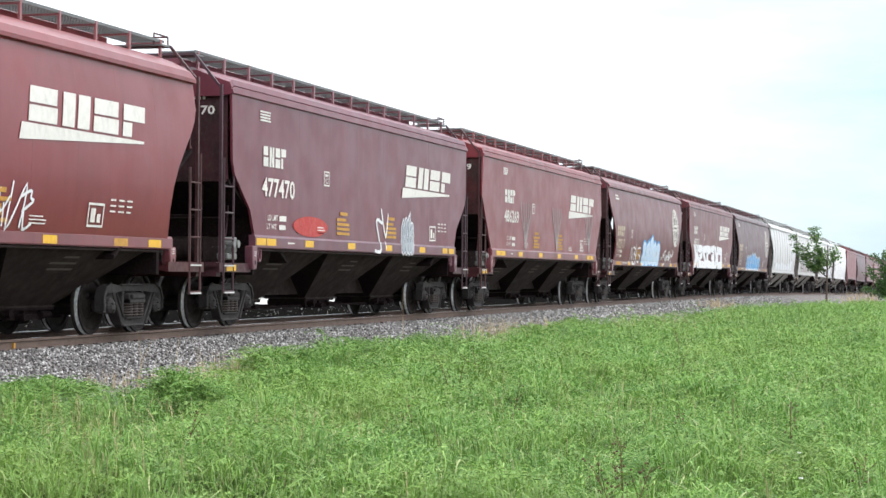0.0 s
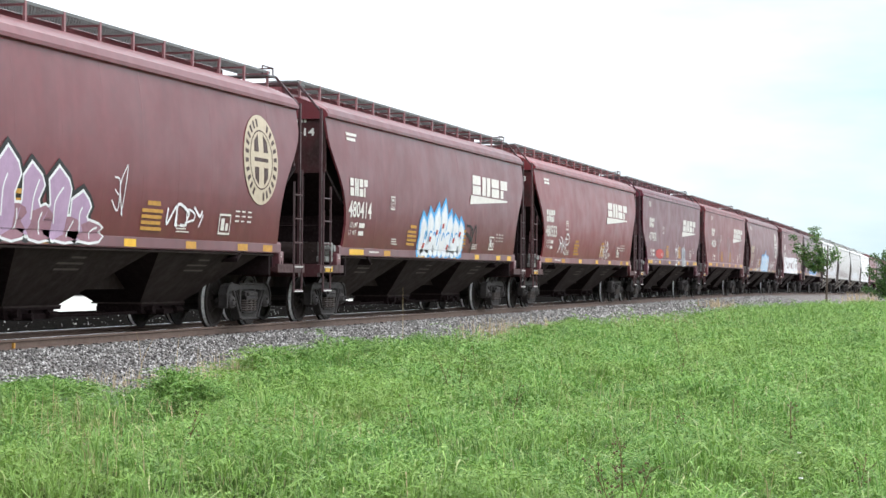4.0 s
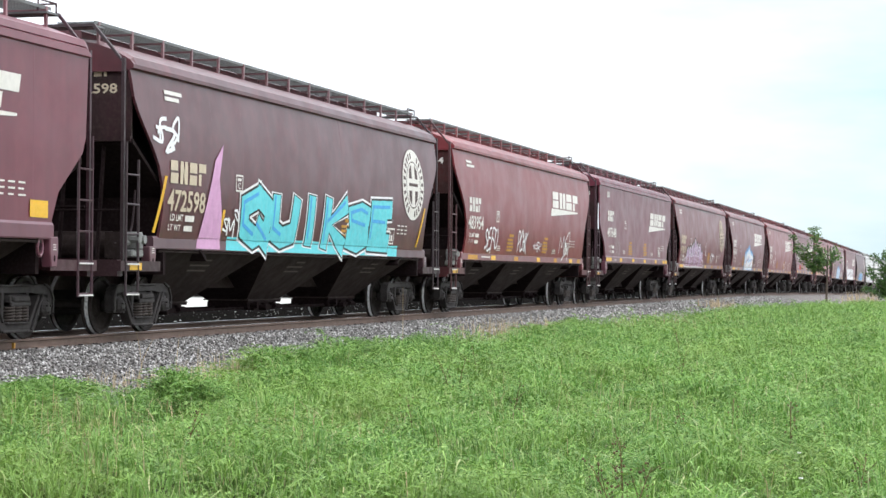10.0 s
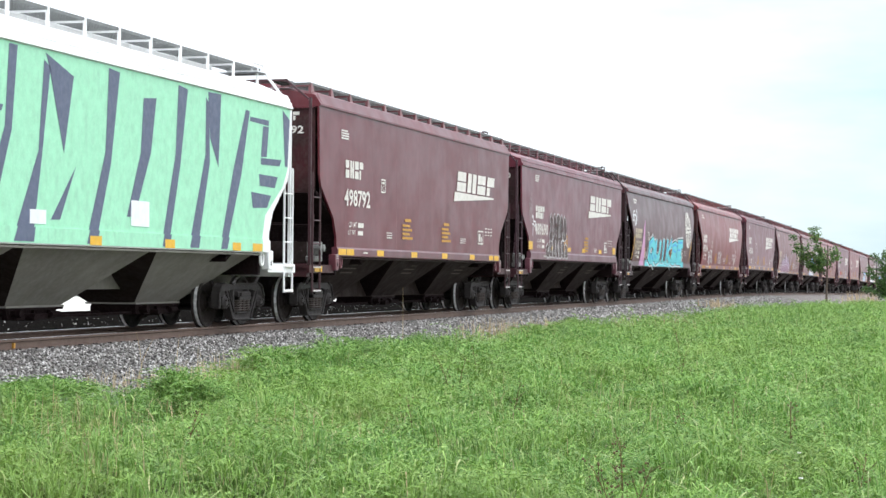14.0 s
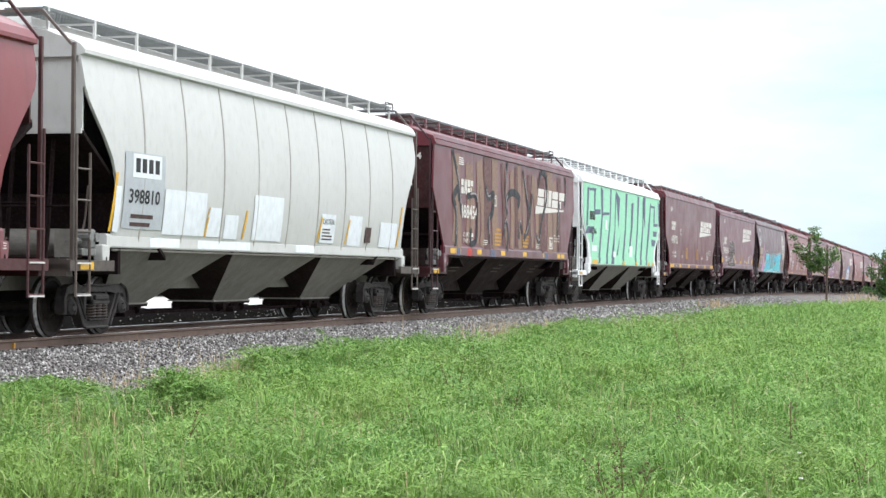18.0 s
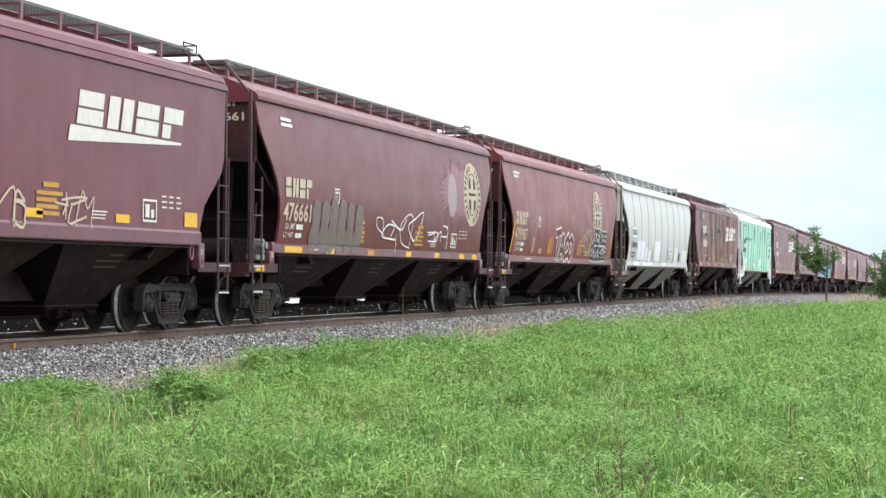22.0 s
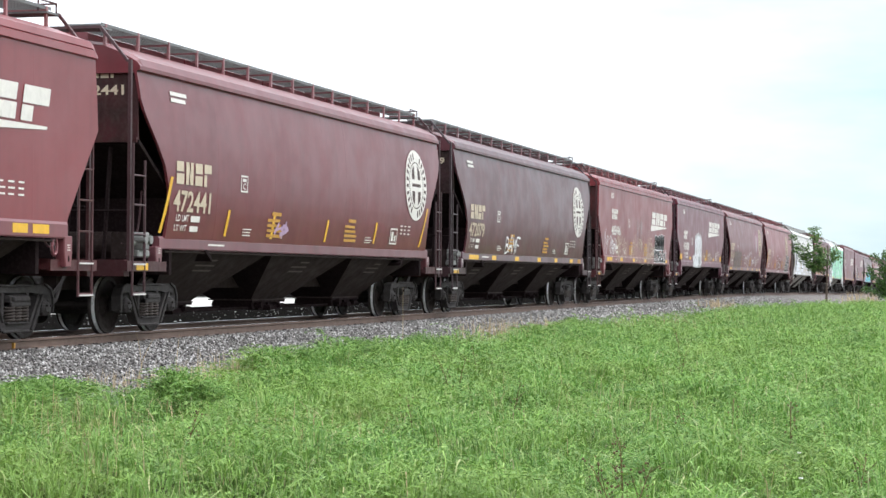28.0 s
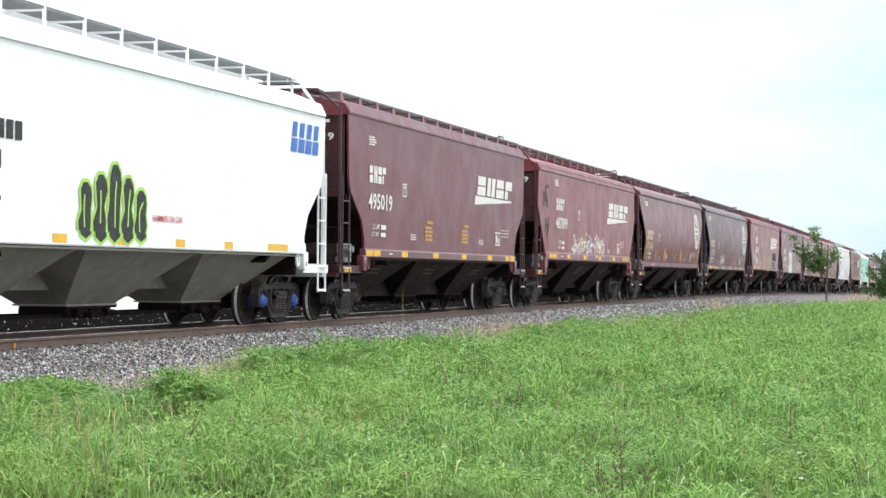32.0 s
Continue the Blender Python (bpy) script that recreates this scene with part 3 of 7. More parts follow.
        for y in (-1.5, 1.5):
            bm = bmesh.new()
            x = s * (h - 0.60)
            box(bm, x - 0.03, x + 0.03, y - 0.025, y + 0.025, 1.1, EAVE[kind] + 0.12)
            q = EAVE[kind]
            e = 1 if y > 0 else -1
            slab(bm, [(y, q + 0.08), (y - e * 0.05, q + 0.08), (y - e * 0.52, 4.80), (y - e * 0.50, 4.845)][:: e], "x", x - 0.028, x + 0.028)
            box(bm, x - 0.028, x + 0.028, min(0, y - e * 0.5), max(0, y - e * 0.5), 4.80, 4.845)
            part("corner_post", bm, step_mat, car)
        # side ladders with their rungs, standing off the posts
        for y in (-1.56, 1.56):
            bm = bmesh.new()
            xa, xb = s * (h - 0.60), s * (h - 1.06)
            for x in (xa, xb):
                rod(bm, (x, y, 0.62 if y < 0 else 1.1), (x, y, 2.75 if x == xb else 3.0), 0.022, 6)
            lad = part("ladder", bm, step_mat, car)
            for k in range(5):
                z = (0.66 if y < 0 else 1.15) + k * 0.46
                if k == 0:
                    bm = bmesh.new()
                    rod(bm, (xa, y * 1.006, 0), (xb, y * 1.006, 0), 0.016, 5)
                    r0 = part("rung", bm, step_mat, lad)
                    r0.location.z = z
                else:
                    again(r0, lad, 0, 0, z)
            if y < 0:
                # worn stirrup steps at the foot
                for z in (0.64, 1.11):
                    bm = bmesh.new()
                    box(bm, min(xa, xb), max(xa, xb), y - 0.035, y + 0.02, z - 0.012, z + 0.012)
                    part("stirrup_step", bm, M_WORN, lad, "stirrup step worn to bare metal")
        bm = bmesh.new()
        x0, x1 = sorted((s * (h - 0.65), s * (h - 0.13)))
        box(bm, x0, x1, -0.1, 0.1, 0.72, 0.92)
        x0, x1 = sorted((s * (h - 0.28), s * (h + 0.06)))
        box(bm, x0, x1, -0.06 - 0.1 * s, 0.16 - 0.1 * s + 0.06, 0.68, 0.98)
        bevel(bm, 0.03)
        rod(bm, (s * (h - 0.5), -0.4, 0.8), (s * (h - 0.1), -0.3, 0.45), 0.03, 6)
        rod(bm, (s * (h - 0.1), -0.3, 0.45), (s * h, -0.1, 0.5), 0.03, 6)
        part("coupler", bm, M_TRUCK, car)
        # lattice of braces in the open end bay
        bm = bmesh.new()
        for y in (-1.0, -0.35, 0.35, 1.0):
            rod(bm, (s * (h - 0.75), y, 1.1), (s * (h - 1.0), y, zlow), 0.035, 6)
        rod(bm, (s * (h - 0.72), -1.5, 1.95), (s * (h - 0.72), 1.5, 1.95), 0.02, 5)
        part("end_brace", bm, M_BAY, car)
    # air tank and valve in the rear bay, brake wheel at its end
    bm = bmesh.new()
    rod(bm, (-(h - 1.5), -0.95, 1.42), (-(h - 1.5), 0.2, 1.42), 0.22, 14)
    bevel(bm, 0.03)
    part("air_reservoir", bm, under_mat, car)
    bm = bmesh.new()
    box(bm, -(h - 1.0), -(h - 1.35), -1.3, -1.02, 1.2, 1.62)
    rod(bm, (-(h - 1.1), -1.1, 1.3), (-(h - 1.9), -0.6, 1.15), 0.03, 6)
    part("brake_valve", bm, under_mat, car)
    bm = bmesh.new()
    box(bm, -(h - 0.98), -(h - 1.42), -1.50, -1.28, 1.22, 1.34)
    box(bm, -(h - 1.06), -(h - 1.34), -1.53, -1.26, 1.34, 1.62)
    bevel(bm, 0.02)
    for q in (1.10, 1.30):
        rod(bm, (-(h - q), -1.58, 1.50), (-(h - q), -1.30, 1.50), 0.07, 10)
    rod(bm, (-(h - 0.86), -1.40, 1.44), (-(h - 1.5), -1.40, 1.44), 0.045, 8)
    part("control_valve", bm, M_ALU, car, "bare aluminium control valve")
    # hoses and pipes that hang between the cars
    for s in (-1, 1):
        bm = bmesh.new()
        pts = spline([(s * (h - 0.7), 1.02), (s * (h - 0.35), 0.86), (s * (h - 0.12), 0.55), (s * (h + 0.12), 0.48)], 5)
        for u, v in zip(pts, pts[1:]):
            rod(bm, (u[0], -0.5, u[1]), (v[0], -0.5, v[1]), 0.028, 6)
        part("air_hose", bm, M_TRUCK, car)
        bm = bmesh.new()
        pts = spline([(s * (h - 1.75), 2.3), (s * (h - 1.62), 1.7), (s * (h - 1.3), 1.35), (s * (h - 1.0), 1.45)], 5)
        for u, v in zip(pts, pts[1:]):
            rod(bm, (u[0], -1.2, u[1]), (v[0], -1.2, v[1]), 0.018, 5)
        part("brake_line", bm, M_STEPS, car)
    part("roof", roof_mesh(kind, L), body_mat, car)
    # hatch covers in a row, walkways of grating on posts
    n_h = 4
    hl = (2 * h - 3.2) / n_h
    bm = bmesh.new()
    slab(bm, [(-0.29, 4.62), (-0.29, 4.87), (-0.2, 4.91), (0.2, 4.91), (0.29, 4.87), (0.29, 4.62)][::-1], "x", -hl / 2 + 0.03, hl / 2 - 0.03)
    hc = part("hatch_cover", bm, body_mat, car)
    hc.location.x = -(h - 1.6) + hl / 2
    for k in range(1, n_h):
        again(hc, car, -(h - 1.6) + hl * (k + 0.5))
    # the tall cars carry it further out and lower, on brackets
    yo, yi, zw = (1.38, 0.72, -0.115) if kind == "tall" else (0.92, 0.30, 0.0)
    for s in (-1, 1):
        y0, y1 = sorted((s * yo, s * yi))
        bm = bmesh.new()
        for q in range(13):
            y = y0 + (y1 - y0) * q / 12
            box(bm, -(h - 0.75), h - 0.75, y - 0.004, y + 0.004, 4.875 + zw, 4.905 + zw)
        for k in range(int(2 * h / 0.1)):
            x = -(h - 0.8) + k * 0.1
            if x < h - 0.8:
                box(bm, x - 0.005, x + 0.005, y0, y1, 4.88 + zw, 4.895 + zw)
        y = s * (yo + 0.012)
        box(bm, -(h - 0.75), h - 0.75, y - 0.006, y + 0.006, 4.865 + zw, 4.912 + zw)
        wk = part("roof_walkway", bm, M_GRATE, car)
        n_p = int((2 * h - 1.8) / posts) + 1
        bm = bmesh.new()
        box(bm, -0.028, 0.028, -0.02, 0.02, 4.57, 4.91 + zw)
        box(bm, -0.022, 0.022, min(0, -s * 0.62), max(0, -s * 0.62), 4.835 + zw, 4.866 + zw)
        if kind == "tall":
            slab(bm, [(-0.03, 4.50), (0.30, 4.50), (0.03, 4.78), (-0.03, 4.78)], "y", -0.03, 0.03)
        p0 = part("walkway_post", bm, body_mat, wk)
        p0.location = (-(h - 0.9), s * (yo + 0.01), 0)
        for k in range(1, n_p):
            again(p0, wk, -(h - 0.9) + (2 * h - 1.8) * k / (n_p - 1), s * (yo + 0.01))
    for s in (-1, 1):
        bm = bmesh.new()
        x0, x1 = sorted((s * (h - 0.62), s * (h - 1.0)))
        box(bm, x0, x1, -1.0, 1.0, 4.80, 4.83)
        part("end_crossover", bm, M_GRATE, car)
        if s > 0:
            bm = bmesh.new()
            for y in (-0.9, -0.45):
                rod(bm, (s * (h - 0.5), y, 4.82), (s * (h - 0.5), y, 5.0), 0.015, 5)
            rod(bm, (s * (h - 0.5), -0.9, 5.0), (s * (h - 1.1), -0.9, 5.0), 0.015, 5)
            rod(bm, (s * (h - 0.5), -0.9, 5.0), (s * (h - 0.5), -0.45, 5.0), 0.015, 5)
            rod(bm, (s * (h - 1.1), -0.9, 5.0), (s * (h - 1.1), -0.9, 4.82), 0.015, 5)
            part("grab_rail", bm, step_mat, car)
    bm = bmesh.new()
    box(bm, -(h - 0.5), h - 0.5, -0.32, 0.32, 0.46 if kind == "tall" else 0.54 if kind in ("flat", "slant") else 0.70, 0.98)
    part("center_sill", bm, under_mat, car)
    span = 2 * (h - 2.15) if kind not in CURVED else 2 * (h - 2.3)
    hl = span / hoppers
    for k in range(hoppers):
        x = -span / 2 + hl * (k + 0.5)
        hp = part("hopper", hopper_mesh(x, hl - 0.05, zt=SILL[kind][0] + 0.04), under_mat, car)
        # hopper end faces get a darker material, which holds their shade as colour
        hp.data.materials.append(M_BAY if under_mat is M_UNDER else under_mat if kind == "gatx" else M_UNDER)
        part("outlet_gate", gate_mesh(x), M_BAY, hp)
        if kind in ("flat", "slant", "tall", "curve"):
            # stencilled lines on the dusty side of the hopper
            t = 0.42
            yy, zz = 1.46 + (0.42 - 1.46) * t, SILL[kind][0] + 0.04 + (0.46 - SILL[kind][0] - 0.04) * t
            bm = bmesh.new()
            for j, (a, b) in enumerate(((-0.5, 0.35), (-0.6, 0.3), (-0.3, 0.2))):
                q = j * 0.09
                bm.faces.new([bm.verts.new((x + xx, -yy - 0.006 - 1.1 * (q + e), zz + q + e)) for xx, e in ((a, 0), (b, 0), (b, 0.03), (a, 0.03))])
            tagged(part("hopper_stencil", bm, M_FADE, hp), kind="stuff")
    # brake gear between the outlets
    bm = bmesh.new()
    rod(bm, (-span / 2 + 1, -0.3, 0.29), (span / 2 - 1, -0.3, 0.29), 0.028, 6)
    rod(bm, (-span / 2 + 1, 0.3, 0.3), (span / 2 - 1, 0.3, 0.3), 0.028, 6)
    part("brake_pipe", bm, M_BAY, car)
    return car


# front and rear ends of the cars along the train at the start, from the last car forward
CUTS = [-347.8, -330.25, -311.38, -292.45, -272.94, -253.4, -234.74, -216.6, -196.76, -177.64, -157.95, -139.6, -121.2, -103.0, -84.71, -65.05, -45.37, -26.93, -7.41, 12.49, 31.79, 50.16, 69.1, 89.0, 108.19, 127.25, 146.73,
        165.9, 185.0, 203.6, 221.9, 240.3, 258.6, 277.8, 296.9, 315.6, 334.0]
RED, BROWN, DARK, PLUM, MAROON = (0.208, 0.033, 0.038, 1), (0.152, 0.031, 0.038, 1), (0.092, 0.031, 0.039, 1), (0.148, 0.030, 0.048, 1), (0.128, 0.016, 0.025, 1)
WHITE, CREAM, GREY = (0.86, 0.87, 0.87, 1), (0.57, 0.57, 0.55, 1), (0.58, 0.58, 0.57, 1)
# shape, paint colour and words of each car, in the order of CUTS
CARS = [("gatx", WHITE), ("tall", MAROON), ("slant", RED), ("curve", BROWN), ("curve", DARK), ("slant", RED), ("flat", PLUM), ("curve", BROWN), ("curve", RED), ("rib", CREAM), ("slant", MAROON), ("pale", WHITE),
        ("tall", MAROON), ("flat", PLUM), ("curve", DARK), ("curve", RED), ("flat", PLUM), ("curve", BROWN), ("curve", BROWN), ("curve", RED), ("flat", PLUM), ("slant", RED), ("curve", BROWN), ("flat", BROWN), ("curve", DARK), ("rib", GREY),
        ("rib", CREAM), ("rib", GREY), ("rib", WHITE), ("flat", RED), ("curve", DARK), ("flat", BROWN), ("curve", RED), ("flat", PLUM), ("curve", BROWN), ("flat", RED)]
LENGTH = {"tall": 18.3, "flat": 18.3, "slant": 18.3, "curve": 19.6, "rib": 19.5, "pale": 18.3, "gatx": 18.3}
WORDS = {"tall": "maroon grain hopper car with tall flat steel sides", "flat": "brown-red grain hopper car with flat weathered steel sides", "slant": "brown-red grain hopper car with flat sides and slanted ends", "curve": "brown-red grain hopper car with curved weathered steel sides", "rib": "pale hopper car with curved ribbed sides on the track", "pale": "white hopper car covered in green and violet spray paint", "gatx": "clean white hopper car with grey hoppers on the track"}


def build_train():
    pieces = truck_pieces()
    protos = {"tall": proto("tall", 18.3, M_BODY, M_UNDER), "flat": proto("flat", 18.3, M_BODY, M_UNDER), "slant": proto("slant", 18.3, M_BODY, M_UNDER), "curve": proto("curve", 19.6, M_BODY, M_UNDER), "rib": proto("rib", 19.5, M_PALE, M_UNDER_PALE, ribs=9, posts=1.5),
              "pale": proto("pale", 18.3, M_PALE, M_UNDER_PALE), "gatx": proto("gatx", 18.3, M_PALE, M_UNDER_PALE, posts=1.35)}
    for k, p in protos.items():
        t = LENGTH[k] / 2 - (2.3 if k in ("curve", "rib") else 2.1)
        for x in (-t, t):
            make_truck(p, x, pieces)
    for o in pieces.values():
        bpy.data.objects.remove(o)
    used, cars = set(), []
    order = []
    for i, (k, col) in enumerate(CARS):
        order.append((i, k, col))
    made = {}
    for i, k, col in order:
        if k in used:
            made[i] = copy_thing(protos[k], Matrix())
        else:
            used.add(k)
            made[i] = protos[k]
    for i, k, col in order:
        car = made[i]
        for o in car.children_recursive:
            o.color = col
            what = o.name.split(".")[0]
            # end walls, ladders and platforms darkened: the end bays' shade as colour
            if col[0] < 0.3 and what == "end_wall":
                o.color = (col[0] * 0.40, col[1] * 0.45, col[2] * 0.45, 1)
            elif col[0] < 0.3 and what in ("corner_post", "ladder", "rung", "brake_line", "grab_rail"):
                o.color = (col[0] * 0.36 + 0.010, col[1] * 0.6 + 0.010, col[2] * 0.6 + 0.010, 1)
            elif col[0] < 0.3 and what in ("side_sill", "jacking_pad", "roping_eye"):
                o.color = (col[0] * 0.82 + 0.025, col[1] + 0.026, col[2] + 0.030, 1)
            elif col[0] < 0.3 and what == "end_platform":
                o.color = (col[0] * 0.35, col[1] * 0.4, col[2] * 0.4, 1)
            # posts paled: the bright haze along their edges is put into the colour
            elif col[0] < 0.3 and what == "walkway_post":
                o.color = (col[0] * 0.9 + 0.16, col[1] + 0.11, col[2] + 0.11, 1)
            if k == "rib" and what in ("ladder", "rung", "end_platform", "corner_post", "brake_line", "grab_rail"):
                o.color = (0.13, 0.105, 0.09, 1) if what != "end_platform" else (0.09, 0.075, 0.065, 1)
            if k == "gatx" and o.name.startswith("bearing_cap"):
                o.material_slots[0].link = "OBJECT"
                o.material_slots[0].material = M_CAPBLUE
        tagged(car, WORDS[k], "hopper car", "cars of the freight train")
        u = (CUTS[i] + CUTS[i + 1]) / 2
        cars.append((car, u, k, col))
    return cars


M_CAPBLUE = mat("blue_bearing_paint", (0.03, 0.10, 0.38), rough=0.5, var=0.3, scale=9.0)
M_RIB = mat("rust_stained_rib_paint", (0.42, 0.40, 0.37), rough=0.6, var=0.5, scale=3.0, streak=0.3)
M_PALE = mat("pale_car_paint", (0.7, 0.69, 0.66), second=(0.8, 0.8, 0.8), rough=0.4, var=0.12, scale=0.7, streak=0.07, grime=0.08, use_object_color=True, rvar=0.02)
TRAIN = build_train()


# ================= markings and spray paint on the car sides =================
PAINTS = {}


def paint(name, color, rough=0.55):
    if name not in PAINTS:
        PAINTS[name] = mat(name, color, rough=rough, var=0.22, scale=5.0, grime=0.10)
    return PAINTS[name]


P_CREAM = paint("faded_cream_paint", (0.55, 0.46, 0.34))
P_BLACK = paint("black_spray_paint", (0.012, 0.012, 0.014))
P_SPRAY = paint("white_spray_paint", (0.78, 0.79, 0.80))
P_PALE = paint("thin_grey_spray_paint", (0.36, 0.30, 0.30))
P_BLUE = paint("sky_blue_spray_paint", (0.06, 0.36, 0.72))
P_TURQ = paint("turquoise_spray_paint", (0.12, 0.60, 0.66))
P_PINK = paint("pink_spray_paint", (0.60, 0.32, 0.52))
P_VIOLET = paint("violet_grey_spray_paint", (0.10, 0.12, 0.19))
P_LILAC = paint("lilac_spray_paint", (0.42, 0.28, 0.42))
P_GREEN = paint("mint_green_spray_paint", (0.34, 0.72, 0.49))
P_LIME = paint("lime_spray_paint", (0.36, 0.62, 0.10))
P_REDP = paint("red_spray_paint", (0.45, 0.04, 0.035))
P_PATCH = paint("white_patch_paint", (0.80, 0.84, 0.88))
P_GREY = paint("pale_grey_panel_paint", (0.46, 0.49, 0.52))
P_MARKBLUE = paint("mid_blue_marking_paint", (0.03, 0.15, 0.48))
P_BODYDARK = paint("dark_brown_marking_paint", (0.06, 0.026, 0.024))


def skin(kind, z, off):
    if z < SILL[kind][1] + 0.005:
        return -(side_y(kind, 1.37) + 0.03 + off)
    return -(side_y(kind, z) + 0.008 + off)


def decal(name, polys, material, car, kind, off=0.004, label="", split=False):
    """Flat coats of paint given as polygons of (x, z) and laid on the near side of a car."""
    if split:
        return [decal(name, [p], material, car, kind, off, label) for p in polys][0]
    bm = bmesh.new()
    tall = False
    lo, hi = 9, 0
    for i, p in enumerate(polys):
        if len(p) < 3:
            continue
        # crossing strokes lie a hair above one another
        lift = -0.0001 * (i % 9)
        zs = [q[1] for q in p]
        lo, hi = min(lo, min(zs)), max(hi, max(zs))
        tall = tall or max(zs) - min(zs) > 0.3
        try:
            bm.faces.new([bm.verts.new((q[0], lift, q[1])) for q in p])
        except ValueError:
            pass
    q = SILL[kind][1]
    cuts = ([q + 0.004, q + 0.006] if lo < q + 0.005 < hi else []) + (list(np.arange(1.7, 4.2, 0.22)) if tall and kind in CURVED else [])
    for z in cuts:
        if lo < z < hi:
            bmesh.ops.bisect_plane(bm, geom=list(bm.verts) + list(bm.edges) + list(bm.faces), plane_co=(0, 0, float(z)), plane_no=(0, 0, 1))
    for v in bm.verts:
        v.co.y += skin(kind, v.co.z, off)
    bmesh.ops.triangulate(bm, faces=[f for f in bm.faces if len(f.verts) > 4])
    for f in bm.faces:
        f.normal_update()
        if f.normal.y > 0:
            f.normal_flip()
    ob = part(name, bm, material, car, label)
    if name in ("scrawl", "weight_stencil", "small_stencil", "warning_stencil", "instruction_stencil", "emblem_lettering", "car_number"):
        ob["kind"] = "stuff"
    return ob


TEXTS = {}


def text_polys(words, x0, x1, z0, z1):
    """The outline of a line of words as polygons within a rectangle."""
    if words not in TEXTS:
        cu = bpy.data.curves.new("words", "FONT")
        cu.body = words
        cu.resolution_u = 2
        cu.offset = 0.022 if words.isdigit() else 0.008
        ob = bpy.data.objects.new("words", cu)
        scene.collection.objects.link(ob)
        me = bpy.data.meshes.new_from_object(ob)
        co = np.array([v.co[:2] for v in me.vertices])
        TEXTS[words] = (co, [tuple(p.vertices) for p in me.polygons])
        bpy.data.objects.remove(ob)
        bpy.data.curves.remove(cu)
        bpy.data.meshes.remove(me)
    co, faces = TEXTS[words]
    a, b = co.min(0), co.max(0)
    q = (co - a) / (b - a) * np.array((x1 - x0, z1 - z0)) + np.array((x0, z0))
    return [[(float(q[i][0]), float(q[i][1])) for i in f] for f in faces]


def rect(x0, x1, z0, z1, lean=0.0):
    return [(x0, z0), (x1, z0), (x1 + lean, z1), (x0 + lean, z1)]


def bars(x0, x1, z0, z1, n, seed=1, thick=0.6):
    r = random.Random(seed)
    h = (z1 - z0) / n
    return [rect(x0, x0 + (x1 - x0) * r.uniform(0.7, 1.0), z0 + k * h, z0 + k * h + h * thick) for k in range(n)]


def frame_polys(x0, x1, z0, z1, w=0.04):
    return [rect(x0, x1, z0, z0 + w), rect(x0, x1, z1 - w, z1), rect(x0, x0 + w, z0 + w, z1 - w), rect(x1 - w, x1, z0 + w, z1 - w)]


def oval(cx, cz, rx, rz, n=32, a0=0.0, a1=math.tau):
    return [(cx + rx * math.cos(a0 + (a1 - a0) * k / n), cz + rz * math.sin(a0 + (a1 - a0) * k / n)) for k in range(n)]


def ribbon(pts, w):
    """A line of paint as quads that share their mitred ends."""
    pts = [p for k, p in enumerate(pts) if not k or math.hypot(p[0] - pts[k - 1][0], p[1] - pts[k - 1][1]) > 1e-4]
    n = len(pts)
    if n < 2:
        return []
    d = [Vector((pts[k + 1][0] - pts[k][0], pts[k + 1][1] - pts[k][1])).normalized() for k in range(n - 1)]
    ends = []
    for k, (x, z) in enumerate(pts):
        a, b = d[max(k - 1, 0)], d[min(k, n - 2)]
        m = Vector((-a.y - b.y, a.x + b.x))
        m = m * (w / 2 / max(0.7, 1 + a.dot(b)))
        e = -d[0] * w * 0.25 if k == 0 else d[-1] * w * 0.25 if k == n - 1 else Vector((0, 0))
        ends.append(((x + e.x + m.x, z + e.y + m.y), (x + e.x - m.x, z + e.y - m.y)))
    return [[p[1], q[1], q[0], p[0]] for p, q in zip(ends, ends[1:])]


# pen strokes of hand-painted letters in a unit square
STROKES = {"A": ("0,0 45,100 60,100 100,0", "18,38 82,38"), "B": ("5,0 8,100 70,92 75,62 15,52 95,42 88,5 5,0",), "C": ("95,80 60,100 15,80 5,35 35,2 95,15",), "D": ("5,0 8,100 75,85 95,45 70,8 5,0",), "E": ("95,98 8,95 5,3 100,5", "8,52 75,54"),
           "F": ("98,98 8,95 5,-5", "8,52 78,54"), "H": ("5,0 8,100", "95,0 92,100", "8,48 92,55"), "I": ("50,0 52,100",), "J": ("5,22 30,0 62,12 65,100", "30,100 98,98"), "K": ("6,0 8,100", "95,100 10,48 100,-6"), "L": ("8,100 5,4 95,6",),
           "M": ("2,0 10,100 50,35 90,100 98,0",), "N": ("5,0 8,100 90,2 95,100",), "O": ("50,100 10,80 5,25 50,0 92,22 95,78 50,100",), "P": ("5,-5 8,100 80,92 88,60 12,45",), "Q": ("50,100 8,75 8,22 50,0 92,25 92,75 50,100", "60,30 102,-8"),
           "R": ("5,0 8,100 80,92 85,62 15,48 98,-4",), "S": ("95,85 50,100 10,80 20,58 80,45 92,18 50,0 5,15",), "T": ("48,0 52,98", "0,92 100,100"), "U": ("5,100 8,20 45,0 88,18 95,100",), "Y": ("5,100 45,52 95,100", "48,52 40,-10"), "Z": ("5,98 95,96 5,4 100,3",)}


def pen(letter):
    return [[tuple(float(v) / 100 for v in q.split(",")) for q in line.split()] for line in STROKES[letter]]


